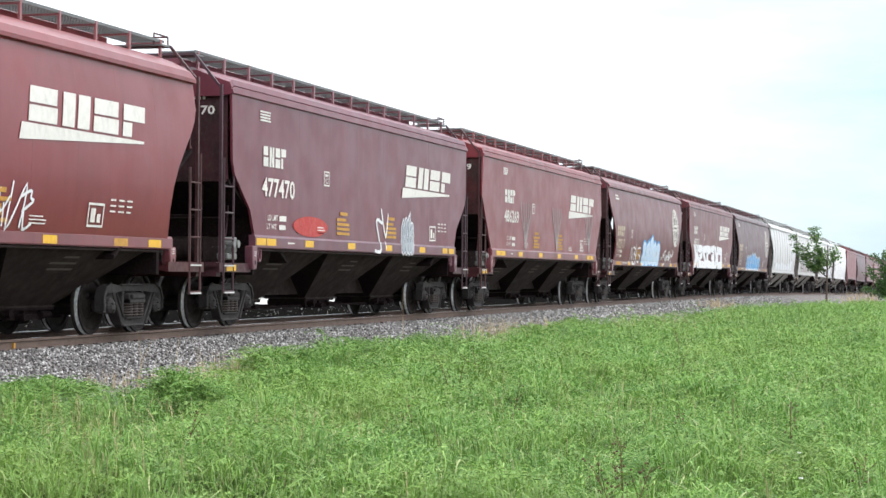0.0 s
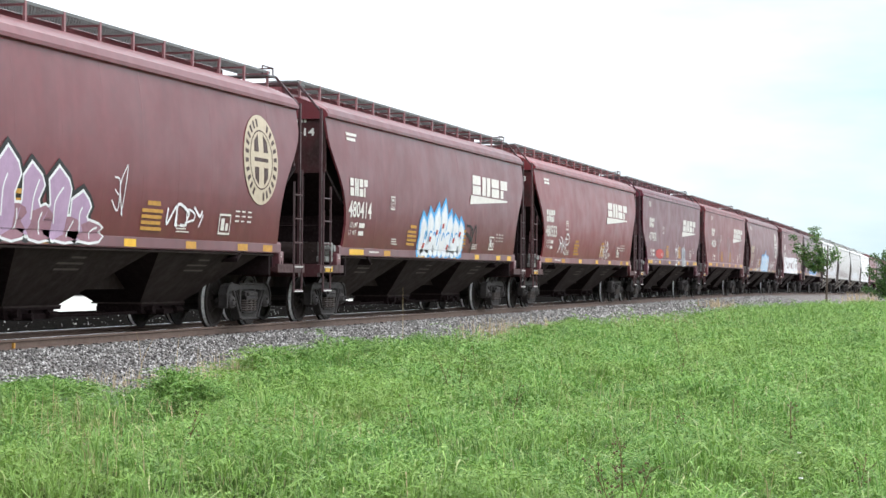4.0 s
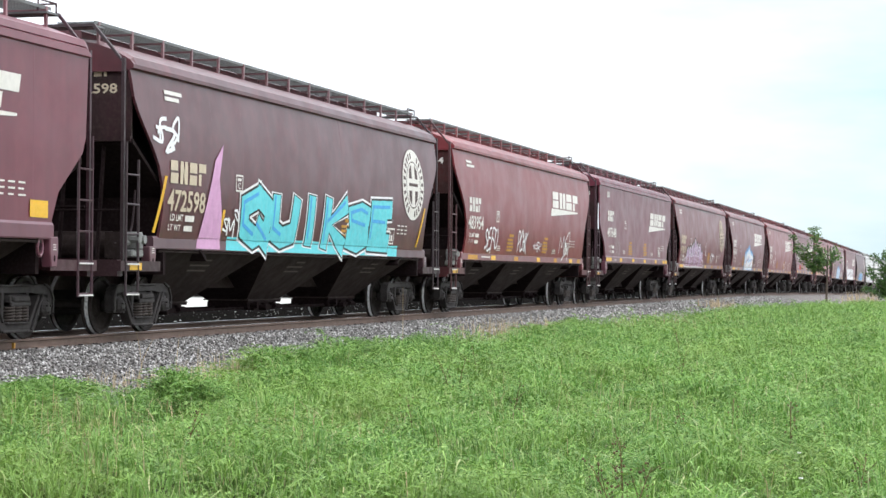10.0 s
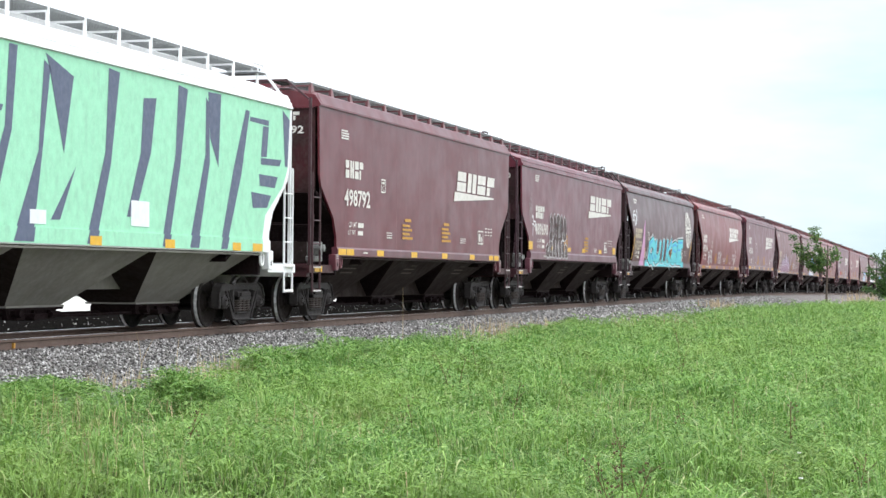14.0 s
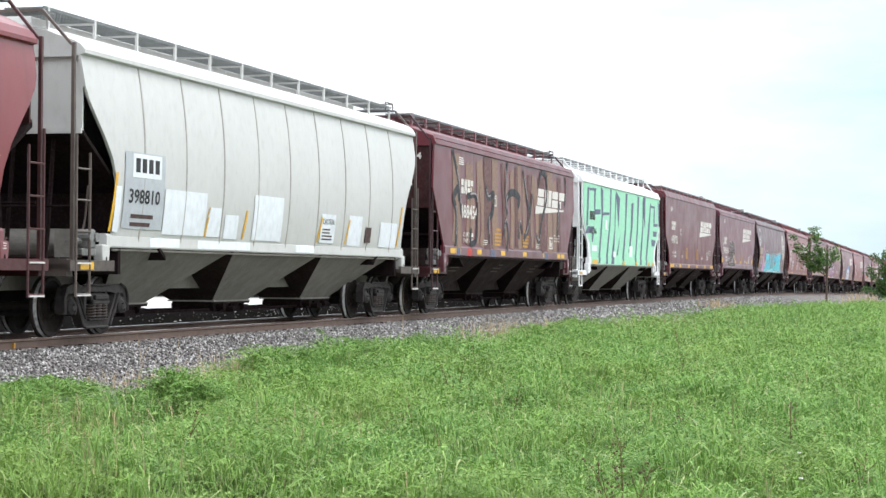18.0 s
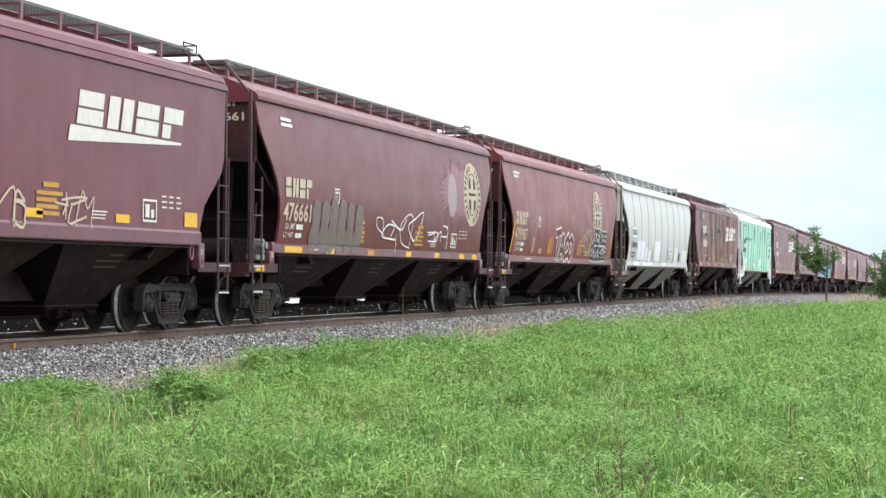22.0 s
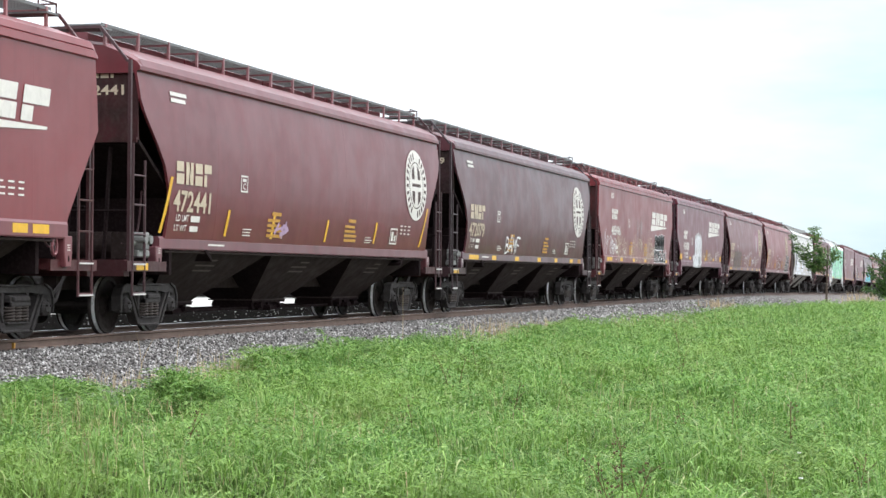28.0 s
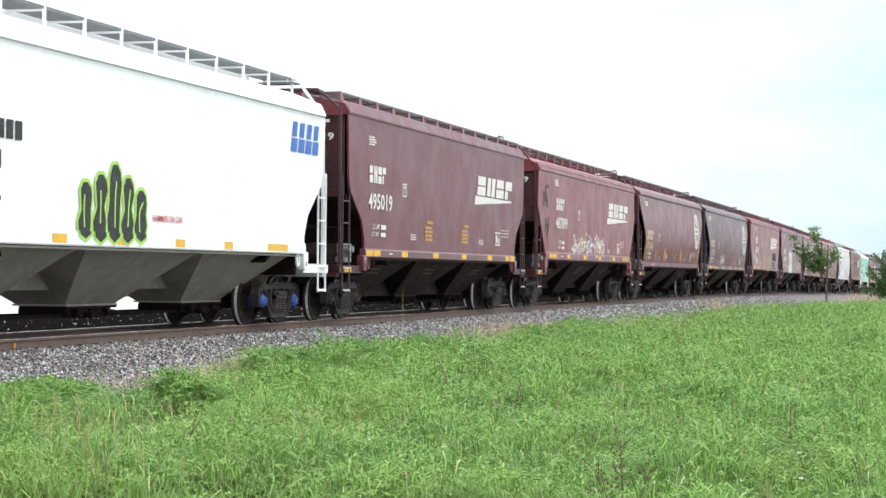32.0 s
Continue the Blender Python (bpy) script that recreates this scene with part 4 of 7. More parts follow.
def tag_lines(word, x0, x1, z0, z1, seed, lean=0.1, loose=0.06):
    """The strokes of each letter of a hand-painted word."""
    r = random.Random(seed)
    step = (x1 - x0) / len(word)
    out = []
    for k, c in enumerate(word):
        a, w = x0 + step * k, step * r.uniform(0.80, 0.95)
        lo, hi = z0 + (z1 - z0) * r.uniform(0, 0.12), z1 - (z1 - z0) * r.uniform(0, 0.15)
        out.append([[(a + w * x + lean * (hi - lo) * z + r.gauss(0, loose) * w, lo + (hi - lo) * z + r.gauss(0, loose) * (hi - lo)) for x, z in line] for line in pen(c)])
    return out


def tag(word, x0, x1, z0, z1, seed, w=0.06):
    """A word written with one spray line."""
    return [q for letter in tag_lines(word, x0, x1, z0, z1, seed) for line in letter for q in ribbon(spline(line, 4), w)]


def piece(car, kind, word, x0, x1, z0, z1, seed, fill, edge, back=None, w=0.2, d=0.05, shine=None, round_=1):
    """A painted word of fat outlined letters."""
    for k, letter in enumerate(tag_lines(word, x0, x1, z0, z1, seed, 0.08, 0.03)):
        lines = [spline(line, 4) if round_ else line for line in letter]
        h = 0.0011 * (k % 2)
        if back:
            decal("spray_paint_backing", [q for l in lines for q in ribbon(l, w + d * 4)], back, car, kind, 0.003 + h)
        decal("spray_paint_outline", [q for l in lines for q in ribbon(l, w + d * 2)], edge, car, kind, 0.006 + h)
        decal("spray_paint", [q for l in lines for q in ribbon(l, w)], fill, car, kind, 0.009 + h, "spray-painted outlined letter")
        if shine:
            decal("spray_paint_line", [q for l in lines for q in ribbon([(x - w * 0.2, z + w * 0.15) for x, z in l[: len(l) // 2 + 1]], w * 0.18)], shine, car, kind, 0.013)


def fingers(car, kind, x0, x1, z0, z1, n, seed, fill, edge, back=None, d=0.04, rows=1, sharp=0.5, slot=True, dip=0.25):
    """Tall letter-like lobes packed side by side in one or two rows, which spell nothing."""
    r = random.Random(seed)
    span = (z1 - z0) / rows
    for row in range(rows):
        cols = n + row % 2
        step = (x1 - x0) / cols
        for k in range(cols):
            a, w = x0 + step * (k + 0.06) + 0.10 * row, step * r.uniform(0.82, 1.0)
            mid = 1 - abs(2 * (k + 0.5) / cols - 1)
            lo = z0 + span * row * 0.86 + span * 0.06 * r.random()
            hi = z0 + span * (row + 1) - span * dip * (1 - mid) * r.uniform(0.5, 1.2)
            hi = max(hi, lo + 0.3 * span)
            top = [(0.5 + r.uniform(-0.2, 0.2), 1.06), (0.85, 0.88)] if r.random() < sharp else [(0.25, 0.99), (0.6, 1.0), (0.88, 0.9)]
            pts = [(0.08, 0.06), (0.5, -0.02), (0.92, 0.07), (1.0 + r.uniform(-0.1, 0.1), 0.3), (0.86 + r.uniform(-0.12, 0.1), 0.52), (0.98, 0.75)] + top[::-1] + [(0.06, 0.86), (0.14 + r.uniform(-0.1, 0.1), 0.5), (-0.04, 0.28)]
            shape = [(a + w * x + 0.07 * (hi - lo) * z, lo + (hi - lo) * z) for x, z in pts]
            h = 0.0011 * (k % 2) + 0.0004 * row
            if back:
                decal("spray_paint_backing", [grown(shape, d * 2.6)], back, car, kind, 0.002 + h)
            decal("spray_paint_outline", [grown(shape, d)], edge, car, kind, 0.006 + h)
            decal("spray_paint", [shape], fill, car, kind, 0.009 + h, "spray-painted letter-like lobe")
            if slot:
                c = a + w * r.uniform(0.35, 0.6)
                q = [(c, lo + (hi - lo) * r.uniform(0.1, 0.3)), (c + r.uniform(-0.1, 0.1) * w, lo + (hi - lo) * 0.55), (c + r.uniform(0.0, 0.3) * w, lo + (hi - lo) * r.uniform(0.7, 0.85))]
                decal("spray_paint_line", ribbon(spline(q, 3), d * 0.8), edge, car, kind, 0.013)


def scrawl(x0, x1, z0, z1, n, seed, w=0.05):
    """Handwriting-like strokes, which spell nothing: turned and mirrored pen strokes run together."""
    r = random.Random(seed)
    polys, step = [], (x1 - x0) / n
    for k in range(n):
        a, u = x0 + step * k, step * r.uniform(0.9, 1.5)
        lo, hi = z0 + (z1 - z0) * r.uniform(-0.08, 0.3), z1 - (z1 - z0) * r.uniform(-0.1, 0.35)
        for line in pen(r.choice("BDEFHKMNPRSYZ")):
            flip = r.random() < 0.8
            kn = [(a + u * ((1 - x) if flip else x) + 0.12 * (hi - lo) * z + r.gauss(0, 0.13) * u, lo + (hi - lo) * (z + r.gauss(0, 0.12))) for x, z in line]
            polys += ribbon(spline(kn, 4), w * r.uniform(0.7, 1.1))
    return polys


GLYPHS = (((0, 0), (0.9, 0), (1, 0.12), (1, 0.52), (0.45, 0.6), (0.45, 0.72), (1, 0.74), (0.92, 1), (0.1, 1), (0, 0.88), (0, 0.5), (0.58, 0.42), (0.58, 0.28), (0, 0.26)),
          ((0, 0), (0.34, 0), (0.34, 0.34), (0.66, 0), (1.08, 0), (0.62, 0.5), (1.05, 1), (0.66, 1.05), (0.34, 0.66), (0.34, 1), (0, 1.04)),
          ((0, 0), (1, 0), (0.96, 0.26), (0.36, 0.26), (0.36, 0.4), (0.8, 0.42), (0.8, 0.6), (0.36, 0.62), (0.36, 0.74), (1, 0.76), (0.95, 1.02), (0, 1)),
          ((0.1, 0), (1, 0), (0.96, 0.28), (0.38, 0.28), (0.38, 0.72), (0.96, 0.74), (1, 1.02), (0.12, 1), (0, 0.85), (0, 0.14)),
          ((0, 0), (0.34, 0), (0.34, 0.36), (0.66, 0), (1.05, 0), (0.74, 0.42), (1, 0.56), (1, 0.9), (0.85, 1), (0, 1)),
          ((0, 0), (1, 0), (1, 0.27), (0.45, 0.27), (1, 0.78), (1, 1), (0, 1), (0.02, 0.74), (0.52, 0.74), (0, 0.24)))


def letter_shapes(x0, x1, z0, z1, n, seed, spike=0.25, lean=0.12):
    """Angular shapes standing side by side like painted letters, which spell nothing."""
    r = random.Random(seed)
    step = (x1 - x0) / n
    shapes, last = [], -1
    for k in range(n):
        g = r.choice([q for q in range(len(GLYPHS)) if q != last])
        last = g
        pts = GLYPHS[g]
        if r.random() < 0.75:
            pts = [(1.0 - x, z) for x, z in pts][::-1]
        elif g in (1, 4):
            pts = [(x, 1.0 - z) for x, z in pts][::-1]
        a, w = x0 + step * (k + 0.03), step * 0.95
        lo, hi = z0 + 0.04 + (z1 - z0) * spike * 0.25 * r.random(), z1 - (z1 - z0) * spike * r.random()
        shapes.append([(a + w * (x + r.uniform(-0.05, 0.05)) + lean * z, lo + (hi - lo) * (z + r.uniform(-0.04, 0.04) * (0.3 + z))) for x, z in pts])
    return shapes


def grown(shape, d):
    """The shape with every edge pushed outwards by d."""
    out, n = [], len(shape)
    for i in range(n):
        a, b, c = Vector(shape[i - 1]), Vector(shape[i]), Vector(shape[(i + 1) % n])
        u, v = (b - a).normalized(), (c - b).normalized()
        p, q = Vector((u.y, -u.x)), Vector((v.y, -v.x))
        m = p + q
        m = m * (d / max(0.45, 1 + p.dot(q)))
        out.append((b.x + m.x, max(1.375, b.y + m.y)))
    return out


def mural(car, kind, x0, x1, z0, z1, n, seed, fill, edge, back=None, inner=None, spike=0.25, d=0.05):
    root_label = "spray-painted letter-like shape"
    s = letter_shapes(x0, x1, z0, z1, n, seed, spike)
    for h in (0, 1):
        if back:
            decal("spray_paint_backing", [grown(p, d * 2.2) for p in s[h::2]], back, car, kind, 0.003 + 0.0012 * h, split=True)
        decal("spray_paint_outline", [grown(p, d) for p in s[h::2]], edge, car, kind, 0.006 + 0.0012 * h, split=True)
    for h in (0, 1):
        base = decal("spray_paint", s[h::2], fill, car, kind, 0.009 + 0.0012 * h, root_label, True)
    r = random.Random(seed + 5)
    lines = []
    for p in s:
        cx, cz = sum(q[0] for q in p) / len(p), sum(q[1] for q in p) / len(p)
        for _ in range(3):
            q = r.choice(p)
            e = (q[0] + (cx - q[0]) * 0.2, q[1] + (cz - q[1]) * 0.2)
            lines += ribbon([e, (e[0] + (cx - e[0]) * 0.45, e[1] + (cz - e[1]) * 0.45)], d * r.uniform(0.4, 0.8))
    tagged(decal("spray_paint_line", lines, inner or edge, car, kind, 0.012), kind="stuff")
    return base


def mark_blocks(x, z, step, h):
    """Four plain blocks of an owner's mark, with the slots that break them up."""
    w, g = step * 0.80, step * 0.10
    return [rect(x, x + w, z, z + h * 0.46), rect(x, x + w * 0.92, z + h * 0.56, z + h),
            rect(x + step, x + step + w * 0.40, z, z + h), rect(x + step + w * 0.60, x + step + w, z, z + h), [(x + step + w * 0.40, z + h), (x + step + w * 0.40, z + h * 0.6), (x + step + w * 0.60, z), (x + step + w * 0.60, z + h * 0.4)],
            rect(x + 2 * step, x + 2 * step + w, z, z + h * 0.44), rect(x + 2 * step, x + 2 * step + w, z + h * 0.54, z + h),
            rect(x + 3 * step, x + 3 * step + w * 0.38, z, z + h * 0.52), rect(x + 3 * step, x + 3 * step + w, z + h * 0.60, z + h)]


def end_number(car, kind, number, material):
    h = LENGTH[kind] / 2
    bm = bmesh.new()
    x = -(h - (0.66 if kind == "slant" else 0.90)) - 0.006
    blocks = mark_blocks(-1.16, 4.05, 0.17, 0.17)
    for p in blocks + text_polys(number, -1.26, -0.42, 3.78, 3.94):
        bm.faces.new([bm.verts.new((x, -1.68 - q[0], q[1])) for q in p])
    for f in bm.faces:
        f.normal_update()
        if f.normal.x > 0:
            f.normal_flip()
    tagged(part("end_number", bm, material, car), kind="stuff")


# where each flat-sided car carries its owner's mark, its number and its emblem: x, z, number z, wedge x, wedge z
PLACES = {"495019": (-6.83, 2.96, 2.38, 2.44, 2.81), "498792": (-6.60, 2.98, 2.39, 2.24, 2.82), "497648": (-6.74, 2.93, 2.35, 2.38, 2.73), "477470": (-6.71, 2.95, 2.39, 2.36, 2.72), "487899": (-6.02, 3.02, 2.44, 2.74, 2.79),
          "485496": (-6.04, 3.02, 2.44, 2.72, 2.78), "486269": (-6.04, 3.0, 2.45, 2.82, 2.80), "498888": (-6.33, 2.66, 2.16, 2.07, 2.88), "489690": (-6.45, 2.68, 2.18, 1.83, 2.91), "488454": (-5.99, 3.05, 2.42, 2.76, 2.80)}


def standard_marks(car, kind, number, style, seed, body="white"):
    """Owner's mark (as blocks), number, stencils, plates and reflectors of a brown grain car."""
    r = random.Random(seed)
    c = kind in CURVED
    w = P_CREAM if body == "cream" else M_WHITE
    mx, mz = (-7.68, 2.62) if c else PLACES.get(number, (-6.75, 2.95))[:2]
    if body == "cream":
        mx, mz = -7.64, 2.44
    blocks = mark_blocks(mx, mz, 0.40 if body == "cream" else 0.32, 0.37)
    decal("owner_mark_block", blocks, w, car, kind, split=True)
    nz = mz - (0.46 if c else 0.56)
    if number in PLACES:
        nz = PLACES[number][2]
    decal("car_number", text_polys(number, mx - 0.07, mx + (1.55 if c else 1.74), nz, nz + 0.36), w, car, kind)
    end_number(car, kind, number, w)
    lz = min(1.96, nz - 0.15)
    lx = mx + (0.1 if c else 0.25)
    decal("weight_stencil", text_polys("LD LMT", lx, lx + 0.55, lz, lz + 0.11) + [rect(lx + 0.63, lx + 1.02, lz, lz + 0.1)] + text_polys("LT WT", lx - 0.04, lx + 0.48, lz - 0.16, lz - 0.06) + [rect(lx + 0.62, lx + 0.98, lz - 0.16, lz - 0.07)], M_WHITE, car, kind)
    cx, cz = (-4.7, 2.42) if c else (mx + (2.55 if kind == "tall" or style == "high" else 3.5), mz - 0.21)
    decal("clearance_plate", frame_polys(cx, cx + 0.34, cz, cz + 0.3, 0.03) + text_polys("C", cx + 0.1, cx + 0.24, cz + 0.05, cz + 0.16) + [rect(cx + 0.08, cx + 0.26, cz + 0.19, cz + 0.24)], M_WHITE, car, kind)
    tx = -7.75 if c else -6.25 if kind == "slant" else -6.55 if style == "high" else -6.9
    if style != "plain":
        decal("instruction_stencil", bars(tx, tx + (0.8 if c else 0.58), 3.77, 3.98, 2 if c else 4, seed), M_WHITE, car, kind)
    a, b = (-3.2, 1.45) if c else (-2.35, 1.1)
    z = 1.65 if c else 1.78
    for x in (a, b):
        decal("warning_stencil", bars(x, x + 0.85, z, z + 0.38, 4, seed + 3) + [rect(x + 0.2, x + 0.7, z + 0.4, z + 0.47)], M_FADED, car, kind)
    x = -4.45 if c else -3.6
    decal("small_stencil", bars(x, x + 0.5, z, z + 0.16, 3, seed + 4, 0.38), M_WHITE, car, kind)
    x = 2.9
    decal("small_stencil", bars(x, x + 0.55, z, z + 0.15, 3, seed + 5, 0.38), M_WHITE, car, kind)
    x = 4.75
    decal("data_plate", frame_polys(x, x + 0.55, z, z + 0.36, 0.035) + [rect(x + 0.1, x + 0.26, z + 0.07, z + 0.28), rect(x + 0.32, x + 0.44, z + 0.07, z + 0.2)], M_WHITE, car, kind)
    decal("small_stencil", [q for k in range(3) for q in bars(5.5 + 0.3 * k, 5.72 + 0.3 * k, z + 0.24, z + 0.5, 3, seed + k, 0.3)], M_WHITE, car, kind)
    decal("sill_stencil", bars(-(6.0 if c else 5.4), -5.0, sum(SILL[kind]) / 2 - 0.02, sum(SILL[kind]) / 2 + 0.03, 1, seed), M_WHITE, car, kind, 0.003)
    # reflectors along the sill, or over it on some cars
    if style == "posts":
        yellow_posts(car, kind)
    elif style == "high":
        for x, q in ((-7.4, 0.55), (-4.5, 0.5), (-1.65, 0.5), (0.8, 0.5), (3.75, 0.5), (6.45, 0.55)):
            decal("reflector", [rect(x, x + q, 1.74, 1.98 if q > 0.5 else 1.87)], M_YELLOW, car, kind)
    elif c:
        for x, q in ((-7.4, 1.02), (-4.87, 0.5), (-2.08, 0.5), (0.92, 0.45), (3.4, 0.45), (5.8, 0.5), (7.1, 0.5)):
            decal("reflector", [rect(x, x + q, 1.385, 1.505)], M_YELLOW if r.random() < 0.6 else M_FADED, car, kind, 0.003)
    else:
        for x, q in ((-7.1, 0.5), (-6.55, 0.5), (-4.38, 0.5), (-1.67, 0.5), (1.06, 0.5), (3.81, 0.5), (5.9, 0.45), (6.5, 0.5)):
            z = sum(SILL[kind]) / 2
            decal("reflector", [rect(x, x + q, z - 0.065, z + 0.065)], M_YELLOW, car, kind, 0.003)


def wedge_logo(car, kind, material, at=(2.45, 2.80)):
    x, z = at[0] + 0.28, at[1] + 0.27
    polys = []
    for k in range(4):
        a = x + k * 1.04
        q = 0.50
        if k == 1:
            polys += [[(a, z), (a + 0.4, z), (a + 0.52, z + q), (a + 0.12, z + q)], [(a + 0.5, z), (a + 0.9, z), (a + 1.02, z + q), (a + 0.62, z + q)]]
        elif k == 3:
            polys += [rect(a, a + 0.34, z, z + 0.22, 0.05), rect(a + 0.06, a + 0.86, z + 0.25, z + q, 0.06)]
        else:
            polys += [rect(a, a + 0.88, z, z + 0.23, 0.05), rect(a + 0.06, a + 0.91, z + 0.265, z + q, 0.06)]
    decal("emblem_block", polys, material, car, kind, 0.004, "slanted white emblem block", True)
    decal("emblem_wedge", [[(x - 0.28, z - 0.27), (x + 3.92, z - 0.08), (x + 3.94, z - 0.04), (x - 0.2, z - 0.03)]], material, car, kind, 0.004)


def round_logo(car, kind, material, dark=None, cx=6.70):
    cz, rx, rz = 3.05, 0.89, 0.82
    dark = dark or P_BODYDARK
    base = decal("round_emblem", [oval(cx, cz, rx, rz, 40)], material, car, kind, 0.004, "round white emblem with a cross")
    q = []
    for k in range(26):
        t = k * math.tau / 26 + 0.05
        if 0.42 < (t / math.tau + 0.25) % 0.5 < 0.49:
            continue
        q.append([(cx + rx * f * math.cos(t + d), cz + rz * f * math.sin(t + d)) for f, d in ((0.74, -0.055), (0.74, 0.055), (0.92, 0.055), (0.92, -0.055))])
    for k in range(48):
        t, u = k * math.tau / 48, (k + 1) * math.tau / 48
        q.append([(cx + rx * f * math.cos(s), cz + rz * f * math.sin(s)) for f, s in ((0.635, t), (0.635, u), (0.665, u), (0.665, t))])
    for sx in (-1, 1):
        for sz in (-1, 1):
            q.append([(cx + sx * 0.13, cz + sz * 0.14), (cx + sx * 0.36, cz + sz * 0.14), (cx + sx * 0.33, cz + sz * 0.34), (cx + sx * 0.13, cz + sz * 0.47)])
    q.append(rect(cx - 0.36, cx + 0.36, cz - 0.035, cz + 0.035))
    decal("emblem_lettering", q, dark, car, kind, 0.008)


def yellow_posts(car, kind):
    for x, z0, z1, lean in ((-8.2, 1.62, 2.54, 0.33), (-5.35, 1.62, 2.08, 0.12), (-3.0, 1.62, 2.08, 0.1), (0.15, 1.62, 2.06, 0.12), (3.5, 1.64, 2.1, 0.12), (7.15, 1.62, 2.54, 0.5)):
        decal("reflector", [rect(x, x + 0.11, z0, z1, lean)], M_YELLOW, car, kind)


def mark_cars():
    T = [c[0] for c in TRAIN]
    rng = random.Random(4)
    # brown cars: index, number, emblem, stencil style
    plan = {1: ("495019", "wedge", "sill"), 2: ("487899", "wedge", "sill"), 3: ("472441", "round", "posts"), 4: ("472079", "roundfull", "sill"), 5: ("485496", "wedge", "sill"), 6: ("498888", "wedge", "high"), 7: ("476661", "rounddim", "sill"),
            8: ("479987", "rounddim", "posts"), 10: ("488454", "wedge", "sill"), 12: ("498792", "wedge", "sill"), 13: ("489690", "wedge", "high"), 14: ("472598", "roundfull", "posts"), 15: ("483954", "wedge", "sill"), 16: ("497648", "wedge", "sill"),
            17: ("478079", "rounddim", "sill"), 18: ("480414", "wedge", "sill"), 19: ("480333", "wedge", "sill"), 20: ("477470", "wedge", "sill"), 21: ("486269", "wedge", "sill"), 22: ("472717", "roundfull", "sill"), 23: ("495713", "wedge", "sill"), 24: ("472117", "roundfull", "sill")}
    for i, (no, logo, style) in plan.items():
        car, u, kind, col = TRAIN[i]
        cream = "cream" if logo.startswith("round") else "white"
        standard_marks(car, kind, no, style, i, cream)
        if logo == "wedge":
            wedge_logo(car, kind, M_WHITE, PLACES[no][3:] if no in PLACES else (2.45, 2.80))
        else:
            round_logo(car, kind, P_CREAM if logo == "rounddim" else M_WHITE, cx=4.85 if i == 8 else 6.70)
    # the white car at the tail
    c, k = T[0], "gatx"
    decal("owner_mark", [rect(-6.5 + 0.26 * j, -6.3 + 0.26 * j, 2.78, 3.04) for j in range(7)] + [rect(-6.5 + 0.2 * j, -6.34 + 0.2 * j, 2.37, 2.62) for j in range(6)], P_BLACK, c, k)
    decal("weight_stencil", bars(-6.2, -5.2, 1.8, 2.22, 3, 3, 0.4), P_BLACK, c, k)
    q = []
    for j in range(4):
        a = 6.28 + j * 0.42
        q += [rect(a, a + 0.34, 3.32, 3.58, 0.07), rect(a + 0.08, a + 0.34, 3.61, 3.9, 0.07)]
    decal("emblem_block", q, P_MARKBLUE, c, k, 0.004, "slanted blue emblem block", True)
    fingers(c, k, -3.0, -0.5, 1.44, 2.62, 5, 21, P_BLACK, P_LIME, None, 0.055, 1, 0.1, True, 0.35)
    decal("caution_lettering", text_polys("HAMMER ON CAR", -0.25, 0.97, 1.79, 1.90), P_REDP, c, k)
    for x, w in ((-6.0, 0.5), (-3.83, 0.46), (-1.62, 0.43), (0.64, 0.4), (2.82, 0.4), (5.0, 1.1)):
        decal("reflector", [rect(x, x + w, 1.40, 1.53)], M_YELLOW, c, k, 0.003)
    # scrawls and murals, car by car
    decal("scrawl", scrawl(-3.4, -0.15, 1.70, 2.25, 15, 2, 0.045) + scrawl(0.35, 2.25, 1.70, 2.3, 9, 3, 0.045) + ribbon(spline([(-0.3, 1.95), (0.0, 2.05), (0.4, 1.9)], 4), 0.05), P_SPRAY, T[2], "slant")
    decal("scrawl", scrawl(-8.1, -7.3, 2.9, 3.7, 2, 5, 0.09) + scrawl(-7.7, -7.1, 2.1, 2.9, 2, 6, 0.08), P_BODYDARK, T[2], "slant")
    decal("scrawl", scrawl(-2.75, -2.05, 1.65, 2.0, 2, 6, 0.08), P_LILAC, T[3], "curve")
    decal("scrawl", tag("BAMF", -3.5, -1.75, 1.58, 2.05, 7, 0.055), P_SPRAY, T[4], "curve")
    k = "flat"
    decal("scrawl", scrawl(-7.6, -6.8, 1.75, 2.5, 3, 8, 0.045) + scrawl(-6.5, -5.2, 1.72, 2.35, 6, 9, 0.045), P_SPRAY, T[5], "slant")
    decal("scrawl", scrawl(-5.4, -2.9, 1.55, 2.4, 9, 10, 0.04) + scrawl(-2.2, 1.0, 1.50, 2.4, 10, 11, 0.04) + scrawl(1.1, 3.2, 1.48, 2.45, 8, 12, 0.04) + scrawl(3.0, 3.7, 1.7, 2.2, 3, 62, 0.035), P_CREAM, T[5], "slant")
    decal("scrawl", scrawl(-0.65, -0.1, 2.45, 3.25, 5, 13, 0.03) + scrawl(0.05, 0.6, 2.45, 3.25, 5, 14, 0.03), P_PALE, T[5], "slant")
    mural(T[5], "slant", 3.75, 6.15, 2.0, 2.68, 5, 14, P_BLACK, P_SPRAY, None, P_SPRAY, 0.15, 0.026)
    mural(T[5], "slant", 3.45, 6.45, 1.47, 2.05, 6, 15, P_BLACK, P_SPRAY, None, P_SPRAY, 0.3, 0.026)
    decal("scrawl", scrawl(6.3, 6.9, 1.6, 2.2, 2, 61, 0.04), P_SPRAY, T[5], "slant")
    fingers(T[6], k, -2.75, -0.45, 1.50, 2.95, 5, 15, P_SPRAY, P_BLACK, P_SPRAY, 0.03, 1, 0.1, True, 0.12)
